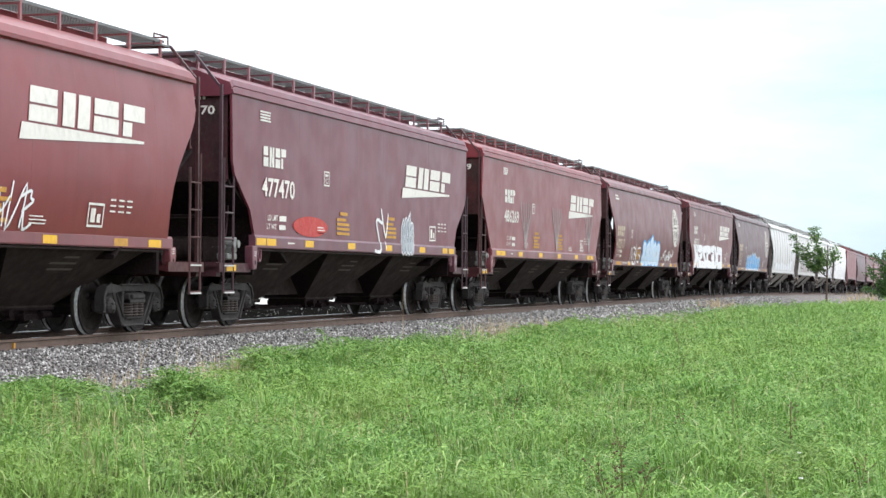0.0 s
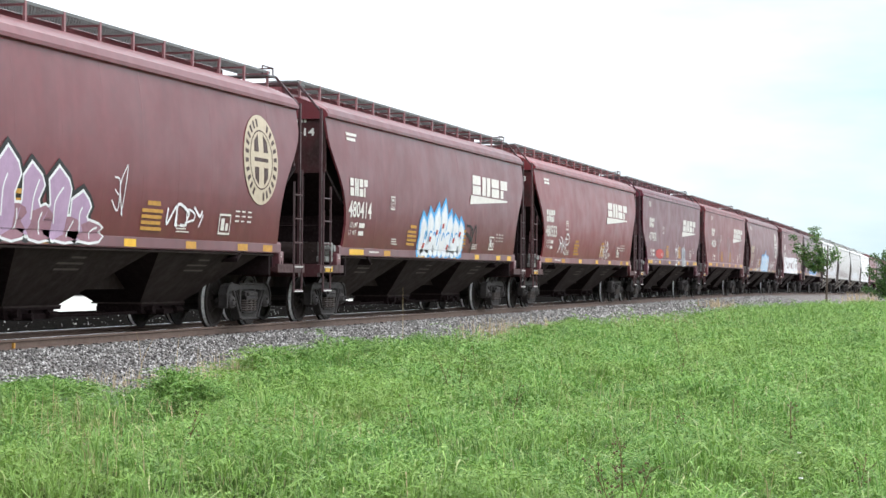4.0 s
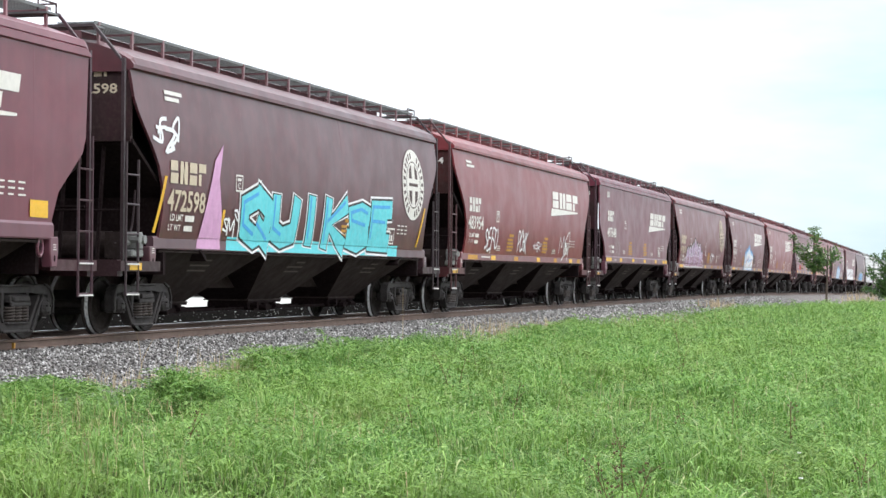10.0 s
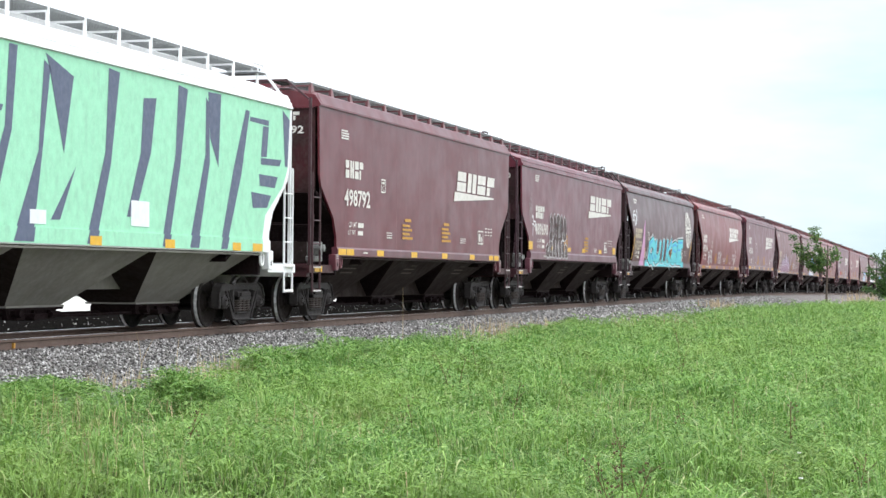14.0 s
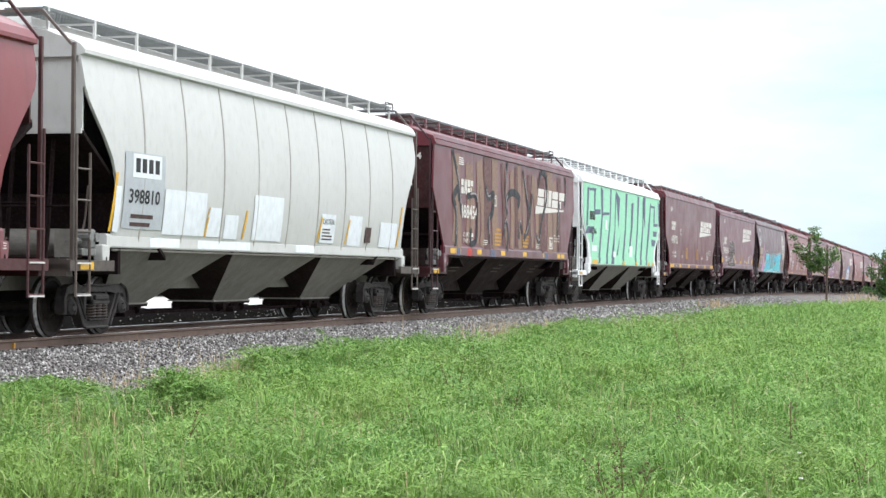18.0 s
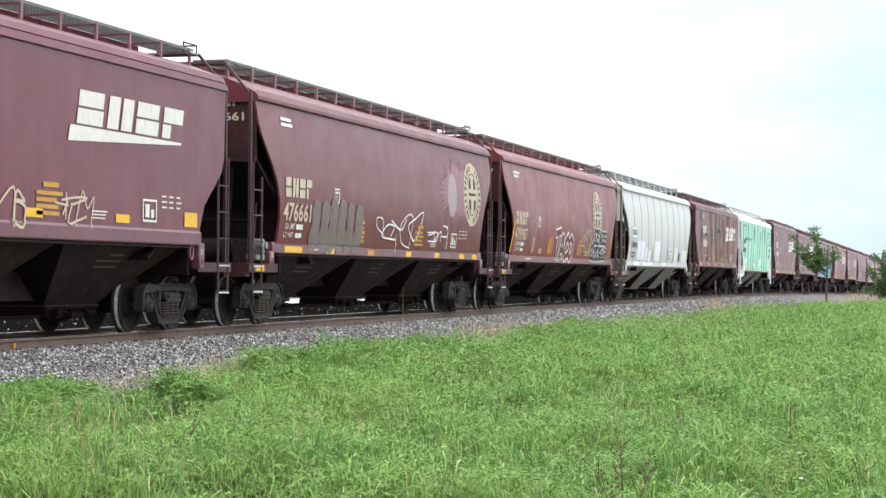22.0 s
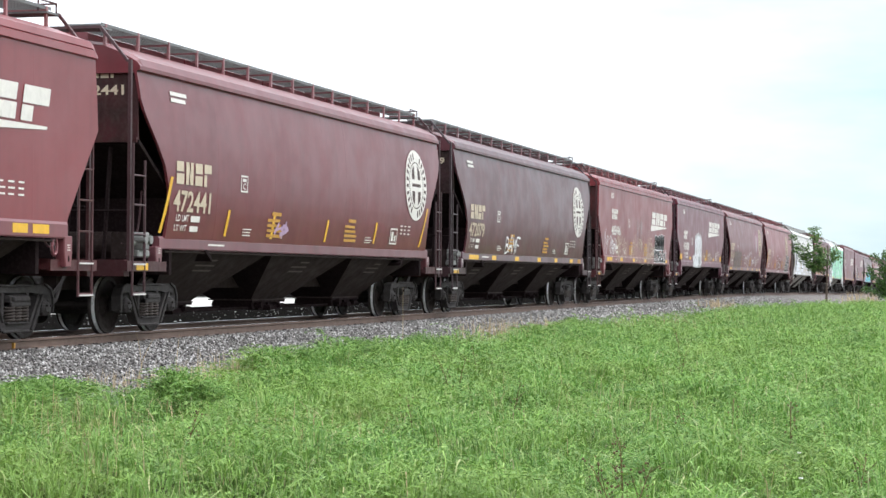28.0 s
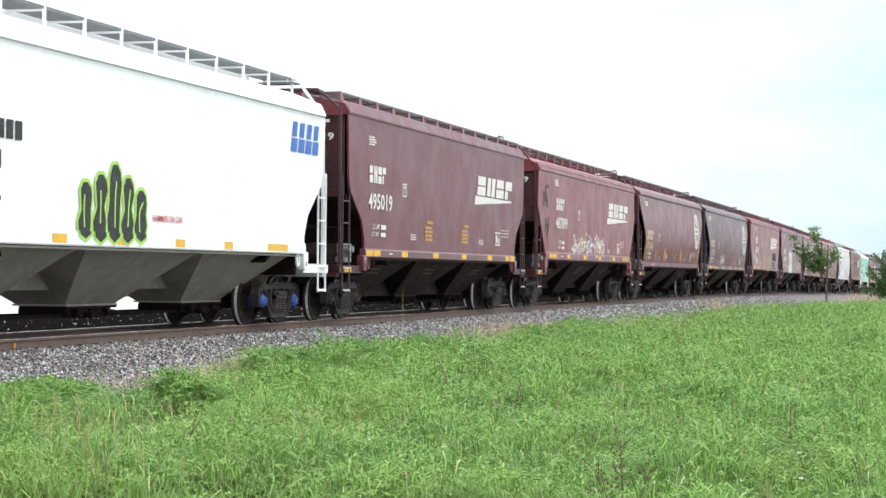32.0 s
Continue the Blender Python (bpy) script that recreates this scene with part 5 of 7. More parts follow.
    fingers(T[6], k, -3.35, -0.9, 1.44, 1.98, 4, 19, P_SPRAY, P_BLACK, P_SPRAY, 0.028, 1, 0.1, True, 0.2)
    decal("spray_paint_line", [p for q in range(7) for p in ribbon([(-2.75 + 0.09 * q, 1.90 - 0.01 * (q - 3) ** 2), (-2.80 + 0.10 * q, 1.78 - 0.01 * (q - 3) ** 2)], 0.02)] + ribbon(spline([(-3.0, 1.72), (-2.6, 1.85), (-2.1, 1.76)], 5), 0.03), P_BLACK, T[6], k, 0.015)
    decal("scrawl", scrawl(-0.15, 0.85, 1.66, 2.15, 2, 16, 0.04) + scrawl(1.55, 2.85, 1.64, 2.25, 3, 17, 0.04), P_CREAM, T[6], k)
    k = "curve"
    fingers(T[7], k, -6.1, -2.75, 1.42, 2.5, 6, 18, P_OLIVE, P_THIN, None, 0.05, 1, 0.1, True, 0.2)
    decal("scrawl", scrawl(-2.0, 1.75, 1.62, 2.3, 5, 19, 0.04) + scrawl(2.6, 4.2, 1.68, 2.15, 3, 20, 0.04), P_SPRAY, T[7], k)
    burst = []
    rb = random.Random(6)
    for j in range(72):
        t = j * math.tau / 72
        f = rb.uniform(0.95, 1.2) if j % 2 else rb.uniform(0.55, 0.8)
        burst.append((5.3 + 1.75 * f * math.cos(t), 3.05 + 0.82 * f * math.sin(t)))
    burst = [burst]
    decal("spray_burst", burst, P_MAUVE, T[7], k, 0.0)
    decal("spray_eye", [oval(4.7, 2.95, 0.42, 0.55, 20)], P_PALE, T[7], k, 0.002)
    piece(T[8], k, "TACO", -2.05, 0.75, 1.50, 2.30, 22, TRAIN_RED, P_SPRAY, None, 0.20, 0.055, round_=0)
    decal("scrawl", scrawl(2.1, 4.0, 1.62, 2.5, 4, 23), P_CREAM, T[8], k)
    mural(T[8], k, 4.15, 6.5, 1.98, 2.58, 5, 24, P_BLACK, P_SPRAY, None, P_GREY, 0.15, 0.026)
    mural(T[8], k, 3.7, 6.6, 1.42, 2.02, 6, 25, P_BLACK, P_SPRAY, None, P_GREY, 0.3, 0.026)
    decal("scrawl", scrawl(-6.0, -5.0, 1.7, 2.75, 5, 25, 0.03), P_PALE, T[8], k)
    # pale ribbed car with repainted patches
    k = "rib"
    for j, (a, b, z0, z1) in enumerate(((-6.0, -4.2, 1.6, 2.33), (-4.1, -3.5, 1.6, 2.1), (-3.3, -2.65, 1.58, 2.0), (-1.9, -0.35, 1.58, 2.4), (1.95, 2.85, 1.6, 2.18), (3.75, 4.65, 1.56, 2.2), (6.0, 7.3, 1.56, 2.12), (-7.9, -7.7, 1.6, 2.3))):
        decal("paint_patch", [rect(a, b, z0, z1)], P_PATCH, T[9], k)
    decal("marking_panel", [rect(-7.6, -6.05, 1.66, 2.85)], P_GREY, T[9], k)
    decal("owner_mark", [rect(-7.32, -6.2, 2.46, 2.83)], P_PATCH, T[9], k, 0.007)
    decal("owner_mark", [rect(-7.22 + 0.25 * j, -7.05 + 0.25 * j, 2.54, 2.76) for j in range(4)], P_BLACK, T[9], k, 0.010)
    decal("car_number", text_polys("398810", -7.42, -6.22, 2.05, 2.28), P_BLACK, T[9], k, 0.008)
    decal("weight_stencil", bars(-7.3, -6.3, 1.7, 1.95, 2, 3, 0.5), P_BODYDARK, T[9], k, 0.008)
    decal("sill_patch", [rect(-6.4, -5.2, 1.39, 1.53), rect(-4.4, -1.9, 1.39, 1.53), rect(0.6, 1.7, 1.39, 1.53)], P_PATCH, T[9], k, 0.003)
    for x in (-8.05, -4.2, -2.4, 1.75, 3.55, 7.35):
        decal("reflector", [rect(x, x + 0.09, 1.6, 2.5 if abs(x) > 7 else 2.1, 0.12 if x < 0 else 0.2)], M_YELLOW, T[9], k)
    decal("data_plate", [rect(4.95, 5.35, 1.65, 1.98)], P_BODYDARK, T[9], k, 0.008)
    decal("weight_stencil", bars(2.05, 2.7, 1.66, 1.92, 4, 2, 0.45), P_BODYDARK, T[9], k, 0.008)
    decal("caution_lettering", text_polys("CAUTION", 2.04, 2.74, 1.97, 2.09), P_BLACK, T[9], k, 0.008)
    # streaky mural: tan and brown washes with dark glossy hooks
    k = "slant"
    c = T[10]
    rs = random.Random(8)
    tan, wine, dark, shine = [], [], [], []
    x = -6.7
    while x < 6.9:
        w = rs.uniform(0.2, 0.75)
        line = ribbon(spline([(x, 1.84), (x + rs.uniform(-0.2, 0.2), 2.6), (x - rs.uniform(0.0, 0.35), rs.uniform(3.7, 4.0))], 5), w)
        (tan if rs.random() < 0.55 else wine).extend(line)
        x += w * 0.95 + rs.uniform(0.05, 0.35)
    tagged(decal("spray_streak", tan, P_WASH, c, k, 0.0), kind="stuff")
    tagged(decal("spray_streak", wine, P_RUSSET, c, k, 0.0014), kind="stuff")
    strokes = (((-6.85, 1.75), (-6.8, 2.5), (-7.1, 2.9), (-6.7, 3.15), (-6.55, 2.9)), ((-6.35, 2.55), (-6.6, 3.3), (-7.2, 4.05)), ((-5.7, 3.0), (-4.75, 3.02), (-4.65, 2.4), (-4.75, 1.9), (-5.35, 1.8), (-5.3, 2.15)),
               ((-3.75, 3.3), (-3.45, 3.05), (-2.85, 3.15), (-2.95, 2.7), (-3.3, 2.5), (-3.5, 2.3)), ((-3.3, 1.85), (-3.35, 2.5)), ((-1.25, 4.05), (-1.45, 3.3), (-1.25, 2.75)), ((-1.25, 2.7), (-1.35, 3.05), (-0.7, 3.3), (0.25, 3.2), (0.15, 2.95)),
               ((-1.6, 2.1), (-1.4, 2.5), (-1.1, 2.1), (-1.25, 1.7)), ((0.25, 2.05), (0.35, 2.5), (0.65, 2.2)), ((0.95, 2.05), (1.5, 2.4), (1.75, 2.9), (1.95, 3.3)), ((0.75, 3.95), (1.2, 3.3), (1.55, 2.9)),
               ((2.6, 2.15), (3.0, 2.0), (3.3, 2.6), (4.0, 3.3), (3.9, 3.95), (3.2, 4.05), (2.9, 3.7)), ((5.6, 2.2), (5.75, 2.9), (5.9, 3.2)), ((6.75, 3.2), (6.95, 3.7), (6.8, 4.05)))
    for q, line in enumerate(strokes):
        dark += ribbon([(u + 0.35, v) for u, v in spline(line, 6)], 0.17 if q % 3 else 0.22)
        shine += ribbon([(a + 0.38, b + 0.04) for a, b in spline(line, 6)[2:9]], 0.05)
    tagged(decal("spray_hook", dark, P_INK, c, k, 0.0065), kind="stuff")
    tagged(decal("spray_hook_shine", shine, P_PALE, c, k, 0.0085), kind="stuff")
    decal("sill_paint", [rect(-6.5, -6.1, 1.46, 1.66), rect(-2.9, -2.4, 1.46, 1.66), rect(4.0, 4.5, 1.46, 1.66)], P_VIOLET, c, k, 0.0035, split=True)
    decal("sill_paint", [rect(-5.4, -4.9, 1.46, 1.66)], P_REDP, c, k, 0.0035)
    # green mural over a whole side
    k = "pale"
    c = T[11]
    decal("spray_paint", [[(-6.75, 1.38), (6.75, 1.38), (6.75, 1.6), (6.9, 2.05), (7.85, 2.62), (8.1, 2.95), (8.22, 4.1), (-8.22, 4.1), (-8.1, 2.95), (-7.85, 2.62), (-6.9, 2.05), (-6.75, 1.6)]], P_GREEN, c, k, 0.003, "mint green spray paint over the whole side")
    first = ((-7.45, 3.95), (-7.15, 3.97), (-7.35, 2.67), (-7.65, 2.64)), ((-7.1, 3.95), (-5.85, 3.98), (-5.85, 3.9), (-7.1, 3.86)), ((-6.25, 3.9), (-5.95, 3.9), (-6.05, 3.22), (-6.25, 3.23)), ((-6.15, 3.25), (-5.05, 3.28), (-5.05, 3.11), (-6.15, 3.07)), ((-7.45, 2.64), (-6.25, 2.66), (-6.45, 2.43), (-7.75, 2.41)), ((-6.65, 2.43), (-6.25, 2.43), (-6.45, 2.12), (-6.65, 2.14))
    second = ((-5.05, 4.08), (-4.55, 3.97), (-4.55, 3.2), (-5.15, 1.4), (-5.5, 1.4), (-4.85, 3.07)), ((-4.5, 3.2), (-3.3, 3.23), (-3.35, 3.14), (-4.6, 3.09)), ((-3.15, 4.07), (-2.9, 4.07), (-3.05, 2.91), (-3.7, 1.4), (-4.05, 1.4), (-3.25, 2.95))
    third = ((-2.05, 4.06), (-1.15, 3.81), (-1.45, 2.68), (-1.95, 3.89)), ((-2.1, 3.96), (-1.9, 3.87), (-2.15, 2.56), (-2.4, 1.4), (-3.0, 1.4), (-2.25, 2.67)), ((-1.05, 2.52), (-1.55, 1.73), (-1.85, 1.72)), ((0.05, 4.06), (0.45, 4.03), (0.15, 2.61), (-0.35, 1.4), (-0.7, 1.4), (-0.05, 2.78))
    fourth = ((1.35, 3.72), (1.85, 3.76), (1.65, 2.87), (1.05, 1.85), (0.75, 1.84), (1.25, 2.85)), ((2.75, 4.06), (3.15, 4.02), (2.85, 2.73), (2.4, 1.4), (2.1, 1.4), (2.65, 2.92)), ((4.05, 4.06), (4.65, 4.07), (4.55, 2.81), (4.15, 3.28)), ((3.95, 3.97), (4.1, 3.87), (4.15, 2.86), (3.65, 1.4), (3.25, 1.4), (3.95, 2.99))
    fifth = ((5.85, 3.91), (6.05, 3.89), (5.65, 2.72), (4.95, 1.4), (4.65, 1.4), (5.25, 2.77)), ((6.08, 3.8), (7.05, 3.8), (7.05, 3.7), (6.05, 3.72)), ((6.75, 3.68), (7.05, 3.68), (6.95, 3.12), (6.65, 3.11)), ((6.65, 3.09), (7.75, 3.11), (7.65, 2.99), (6.65, 2.97)), ((6.55, 2.79), (7.55, 2.78), (7.4, 2.57), (6.6, 2.58)), ((6.15, 2.45), (7.2, 2.42), (7.0, 2.19), (6.25, 2.16)), ((7.8, 4.05), (8.2, 3.9), (8.1, 3.0), (7.95, 3.0))
    v = [list(q) for q in first + second + third + fourth + fifth]
    decal("spray_paint_line", v, P_VIOLET, c, k, 0.007, split=True)
    decal("owner_mark", [rect(-7.02 + 0.25 * j, -6.84 + 0.25 * j, 2.88, 3.18) for j in range(4)], P_BLACK, c, k, 0.012)
    decal("car_number", text_polys("447506", -7.02, -5.82, 2.4, 2.62), P_BLACK, c, k, 0.012)
    decal("paint_patch", [rect(-6.6, -5.7, 1.82, 2.02), rect(-4.1, -3.75, 2.6, 2.95), rect(0.9, 1.6, 1.7, 2.1), rect(-2.5, -2.0, 1.65, 1.85)], P_PATCH, c, k, 0.010, split=True)
    for x, w in ((-6.6, 1.0), (-0.6, 0.4), (2.2, 0.4), (5.2, 0.4), (6.2, 0.5)):
        decal("reflector", [rect(x, x + w, 1.38, 1.52)], M_YELLOW, c, k, 0.010)
    k = "flat"
    fingers(T[13], k, -4.5, -1.95, 2.02, 2.88, 5, 31, P_BODYDARK, P_SPRAY, None, 0.028, 1, 0.7, True, 0.12)
    fingers(T[13], k, -5.05, -1.75, 1.50, 2.20, 7, 33, P_BODYDARK, P_SPRAY, None, 0.028, 1, 0.3, True, 0.45)
    decal("scrawl", scrawl(-7.0, -6.5, 2.2, 2.75, 2, 32), P_SPRAY, T[13], k)
    decal("scrawl", scrawl(-7.4, -7.0, 2.5, 3.35, 4, 33, 0.025), P_PALE, T[13], k)
    k = "curve"
    decal("spray_paint_band", [rect(-4.9, 5.7, 1.38, 1.62)], P_TURQ, T[14], k, 0.0015)
    piece(T[14], k, "QUIKSE", -4.3, 5.0, 1.56, 2.45, 38, P_TURQ, P_BLACK, P_SPRAY, 0.40, 0.045, P_BLUE, 0)
    decal("spray_flame", [[(-6.3, 1.39), (-5.2, 1.39), (-5.3, 2.0), (-5.5, 2.6), (-5.3, 3.2), (-5.7, 2.9), (-6.0, 2.2)]], P_PINK, T[14], k, 0.006)
    decal("scrawl", scrawl(-8.3, -7.35, 3.0, 3.42, 4, 35, 0.07), P_SPRAY, T[14], k)
    decal("scrawl", scrawl(-5.2, -4.5, 1.6, 2.05, 3, 36), P_SPRAY, T[14], k, 0.012)
    decal("scrawl", tag("SEFO", -5.85, -4.4, 1.66, 2.25, 37, 0.065) + tag("PCHK", -1.9, -0.7, 1.62, 2.25, 38, 0.06) + scrawl(3.95, 5.2, 1.58, 2.3, 2, 39) + scrawl(0.05, 1.15, 1.7, 1.92, 4, 40, 0.03), P_SPRAY, T[15], k)
    decal("scrawl", scrawl(-5.2, -4.2, 1.75, 2.3, 8, 41, 0.03), P_PALE, T[16], "flat")
    fingers(T[17], k, -5.9, -0.4, 1.44, 2.6, 7, 42, P_LILAC, P_SPRAY, P_BLACK, 0.045, 1, 0.8, True, 0.55)
    fingers(T[17], k, -6.4, 0.0, 1.42, 1.95, 8, 43, P_MAUVE, P_SPRAY, None, 0.04, 1, 0.9, True, 0.5)
    decal("scrawl", scrawl(2.5, 4.0, 1.7, 2.08, 4, 43, 0.05) + scrawl(0.3, 0.7, 1.9, 2.6, 2, 44, 0.03), P_SPRAY, T[17], k)
    fingers(T[18], k, -2.2, 1.9, 1.44, 2.6, 7, 45, P_SPRAY, P_GLOW, P_BLUE, 0.06, 1, 0.95, False, 0.6)
    fingers(T[18], k, -2.0, 1.6, 1.42, 2.1, 9, 46, P_PATCH, P_SPRAY, None, 0.03, 1, 0.9, False, 0.5)
    decal("spray_paint_line", [q for j in range(9) for q in ribbon(spline([(-1.8 + 0.4 * j, 1.7 + 0.12 * (j % 3)), (-1.7 + 0.4 * j, 2.0), (-1.55 + 0.4 * j, 1.9 + 0.1 * (j % 2))], 3), 0.045)], P_BLUE, T[18], k, 0.014)
    decal("spray_paint_line", [rect(-1.9 + 0.55 * j, -1.74 + 0.55 * j, 1.6 + 0.17 * (j % 4), 1.72 + 0.17 * (j % 4), 0.05) for j in range(7)], P_REDP, T[18], k, 0.016)
    decal("scrawl", scrawl(2.1, 3.1, 1.62, 2.3, 2, 46, 0.09), P_BLACK, T[18], k)
    decal("scrawl", scrawl(-5.8, -4.2, 1.7, 2.2, 5, 47) + scrawl(1.55, 2.95, 1.62, 2.22, 4, 48), P_SPRAY, T[19], k)
    k = "flat"
    decal("spray_blot", [oval(-4.0, 1.9, 1.05, 0.2, 18)], P_REDP, T[20], k)
    decal("scrawl", scrawl(0.3, 1.25, 1.42, 2.2, 2, 49, 0.07), P_SPRAY, T[20], k)
    fingers(T[20], k, 2.35, 3.3, 1.47, 2.3, 4, 50, P_GREY, P_VIOLET, P_SPRAY, 0.025, 1, 0.3, True, 0.3)
    antler = []
    for x in (-3.4, 1.0, 6.3):
        for d in (-0.55, -0.25, 0.05, 0.35, 0.6):
            antler += ribbon(spline([(x, 1.7), (x + d * 0.4, 2.2), (x + d, 2.75), (x + d * 1.1, 3.05)], 5), 0.07)
    decal("scrawl", antler, P_PALE, T[21], "slant")
    k = "curve"
    fingers(T[22], k, -1.9, 2.4, 1.42, 2.45, 5, 51, P_GLOW, P_SPRAY, P_BLUE, 0.06, 1, 0.7, True, 0.4)
    decal("scrawl", scrawl(-4.7, -2.5, 1.5, 2.05, 4, 52, 0.07) + scrawl(3.2, 6.0, 1.5, 2.0, 6, 53, 0.07), P_SPRAY, T[22], k)
    mural(T[23], "flat", -7.0, 3.5, 1.36, 2.5, 7, 54, P_SPRAY, P_SPRAY, None, P_BLACK, 0.1, 0.05)
    fingers(T[24], k, -4.0, 2.9, 1.42, 2.4, 6, 55, P_BLUE, P_SPRAY, None, 0.08, 1, 0.8, True, 0.5)
    for i in (25, 26, 27):
        decal("paint_patch", [rect(-6 + 1.7 * j, -5 + 1.7 * j, 1.58, 1.9 + 0.35 * rng.random()) for j in range(7)], P_PATCH if i != 26 else P_PALE, T[i], "rib", 0.004, split=True)


def slope_paint(car, kind):
    """Blue and pink paint on the rear slope sheet of a car."""
    h = LENGTH[kind] / 2
    xe, zl = -(h - 0.90), 3.05

    def spot(name, pts, m, up):
        bm = bmesh.new()
        bm.faces.new([bm.verts.new((xe + 3.1 * t - 0.02 - up, y, zl - (zl - 1.22) * t - 0.03)) for t, y in pts])
        part(name, bm, m, car)
    for a, b, c, d in ((0.2, 0.55, -1.4, -0.6), (0.25, 0.5, -0.45, 0.3), (0.6, 0.9, -1.45, -0.9), (0.58, 0.85, -0.7, 0.2)):
        spot("spray_paint", [(a, c), (b, c), (b, d), (a, d)], P_DEEPBLUE, 0.0)
    spot("spray_paint_line", [(0.2, -0.55), (0.9, -0.85), (0.9, -0.75), (0.2, -0.45)], P_PINK, 0.004)


P_OLIVE = paint("faded_olive_spray_paint", (0.17, 0.13, 0.105))
P_THIN = paint("thin_blue_grey_spray_paint", (0.20, 0.16, 0.18))
P_GLOW = paint("pale_blue_spray_paint", (0.50, 0.66, 0.82))
P_RUSSET = paint("russet_spray_paint", (0.12, 0.045, 0.040))
P_WASH = paint("tan_brown_spray_wash", (0.25, 0.15, 0.105))
P_INK = paint("blue_black_spray_paint", (0.006, 0.007, 0.013))
P_MAUVE = paint("mauve_spray_mist", (0.30, 0.15, 0.19))
P_DEEPBLUE = paint("deep_blue_spray_paint", (0.015, 0.07, 0.20))
TRAIN_RED = paint("red_brown_spray_paint", (0.15, 0.035, 0.035))
mark_cars()
slope_paint(TRAIN[19][0], "curve")


# ================= ballast, grass and weeds =================
def stone_material():
    m = bpy.data.materials.new("crushed_stone")
    m.use_nodes = True
    n, l = m.node_tree.nodes, m.node_tree.links
    b = n["Principled BSDF"]
    b.inputs["Roughness"].default_value = 0.9
    g = n.new("ShaderNodeNewGeometry")
    r = n.new("ShaderNodeValToRGB")
    e = r.color_ramp.elements
    e[0].color, e[1].color = (0.055, 0.051, 0.049, 1), (0.74, 0.73, 0.71, 1)
    for p, c in ((0.4, (0.165, 0.155, 0.148, 1)), (0.75, (0.33, 0.315, 0.30, 1))):
        q = e.new(p)
        q.color = c
    l.new(g.outputs["Random Per Island"], r.inputs["Fac"])
    t = n.new("ShaderNodeTexNoise")
    t.inputs["Scale"].default_value = 60
    mx = n.new("ShaderNodeMixRGB")
    mx.blend_type = "MULTIPLY"
    mx.inputs["Fac"].default_value = 0.5
    l.new(r.outputs[0], mx.inputs["Color1"])
    l.new(t.outputs["Fac"], mx.inputs["Color2"])
    l.new(mx.outputs[0], b.inputs["Base Color"])
    return m


def scatter_stones():
    rng = np.random.default_rng(3)
    zones = ((56000, 17, 60, -4.9, -0.86, 0.013, 0.031), (20000, 60, 130, -5.2, -0.86, 0.024, 0.050), (5000, 17, 70, 0.86, 4.2, 0.02, 0.05), (2500, 17, 70, -0.66, 0.66, 0.017, 0.035), (900, 24, 110, 5.5, 17.5, 0.014, 0.032))
    V, F = [], []
    octa = np.array([(1, 0, 0), (-1, 0, 0), (0, 1, 0), (0, -1, 0), (0, 0, 1), (0, 0, -1)], float)
    fac = np.array([(0, 2, 4), (2, 1, 4), (1, 3, 4), (3, 0, 4), (2, 0, 5), (1, 2, 5), (3, 1, 5), (0, 3, 5)])
    base = 0
    for n, x0, x1, y0, y1, s0, s1 in zones:
        x = x0 + (x1 - x0) * rng.random(n) ** 1.4
        y = rng.uniform(y0, y1, n)
        keep = (np.abs(np.abs(y) - 0.755) > 0.1) & ((y > -3.9) | (rng.random(n) < 0.6))
        x, y = x[keep], y[keep]
        n = len(x)
        z = np.array([lay(b) - fall(a) for a, b in zip(x, y)])
        s = rng.uniform(s0, s1, (n, 1, 1))
        v = octa[None] * s * rng.uniform(0.6, 1.35, (n, 6, 1)) + rng.normal(0, 0.25, (n, 6, 3)) * s
        a = rng.uniform(0, math.tau, n)
        c, q = np.cos(a)[:, None], np.sin(a)[:, None]
        v = np.stack([v[..., 0] * c - v[..., 1] * q, v[..., 0] * q + v[..., 1] * c, v[..., 2] * 0.8], -1)
        v += np.stack([x, y, z + 0.012], -1)[:, None, :]
        V.append(v.reshape(-1, 3))
        F.append((fac[None] + (np.arange(n) * 6)[:, None, None] + base).reshape(-1, 3))
        base += n * 6
    tagged(fast_mesh("ballast_stones", np.concatenate(V), np.concatenate(F), stone_material()), "loose grey crushed stone beside the rails", "ballast", kind="stuff")


scatter_stones()


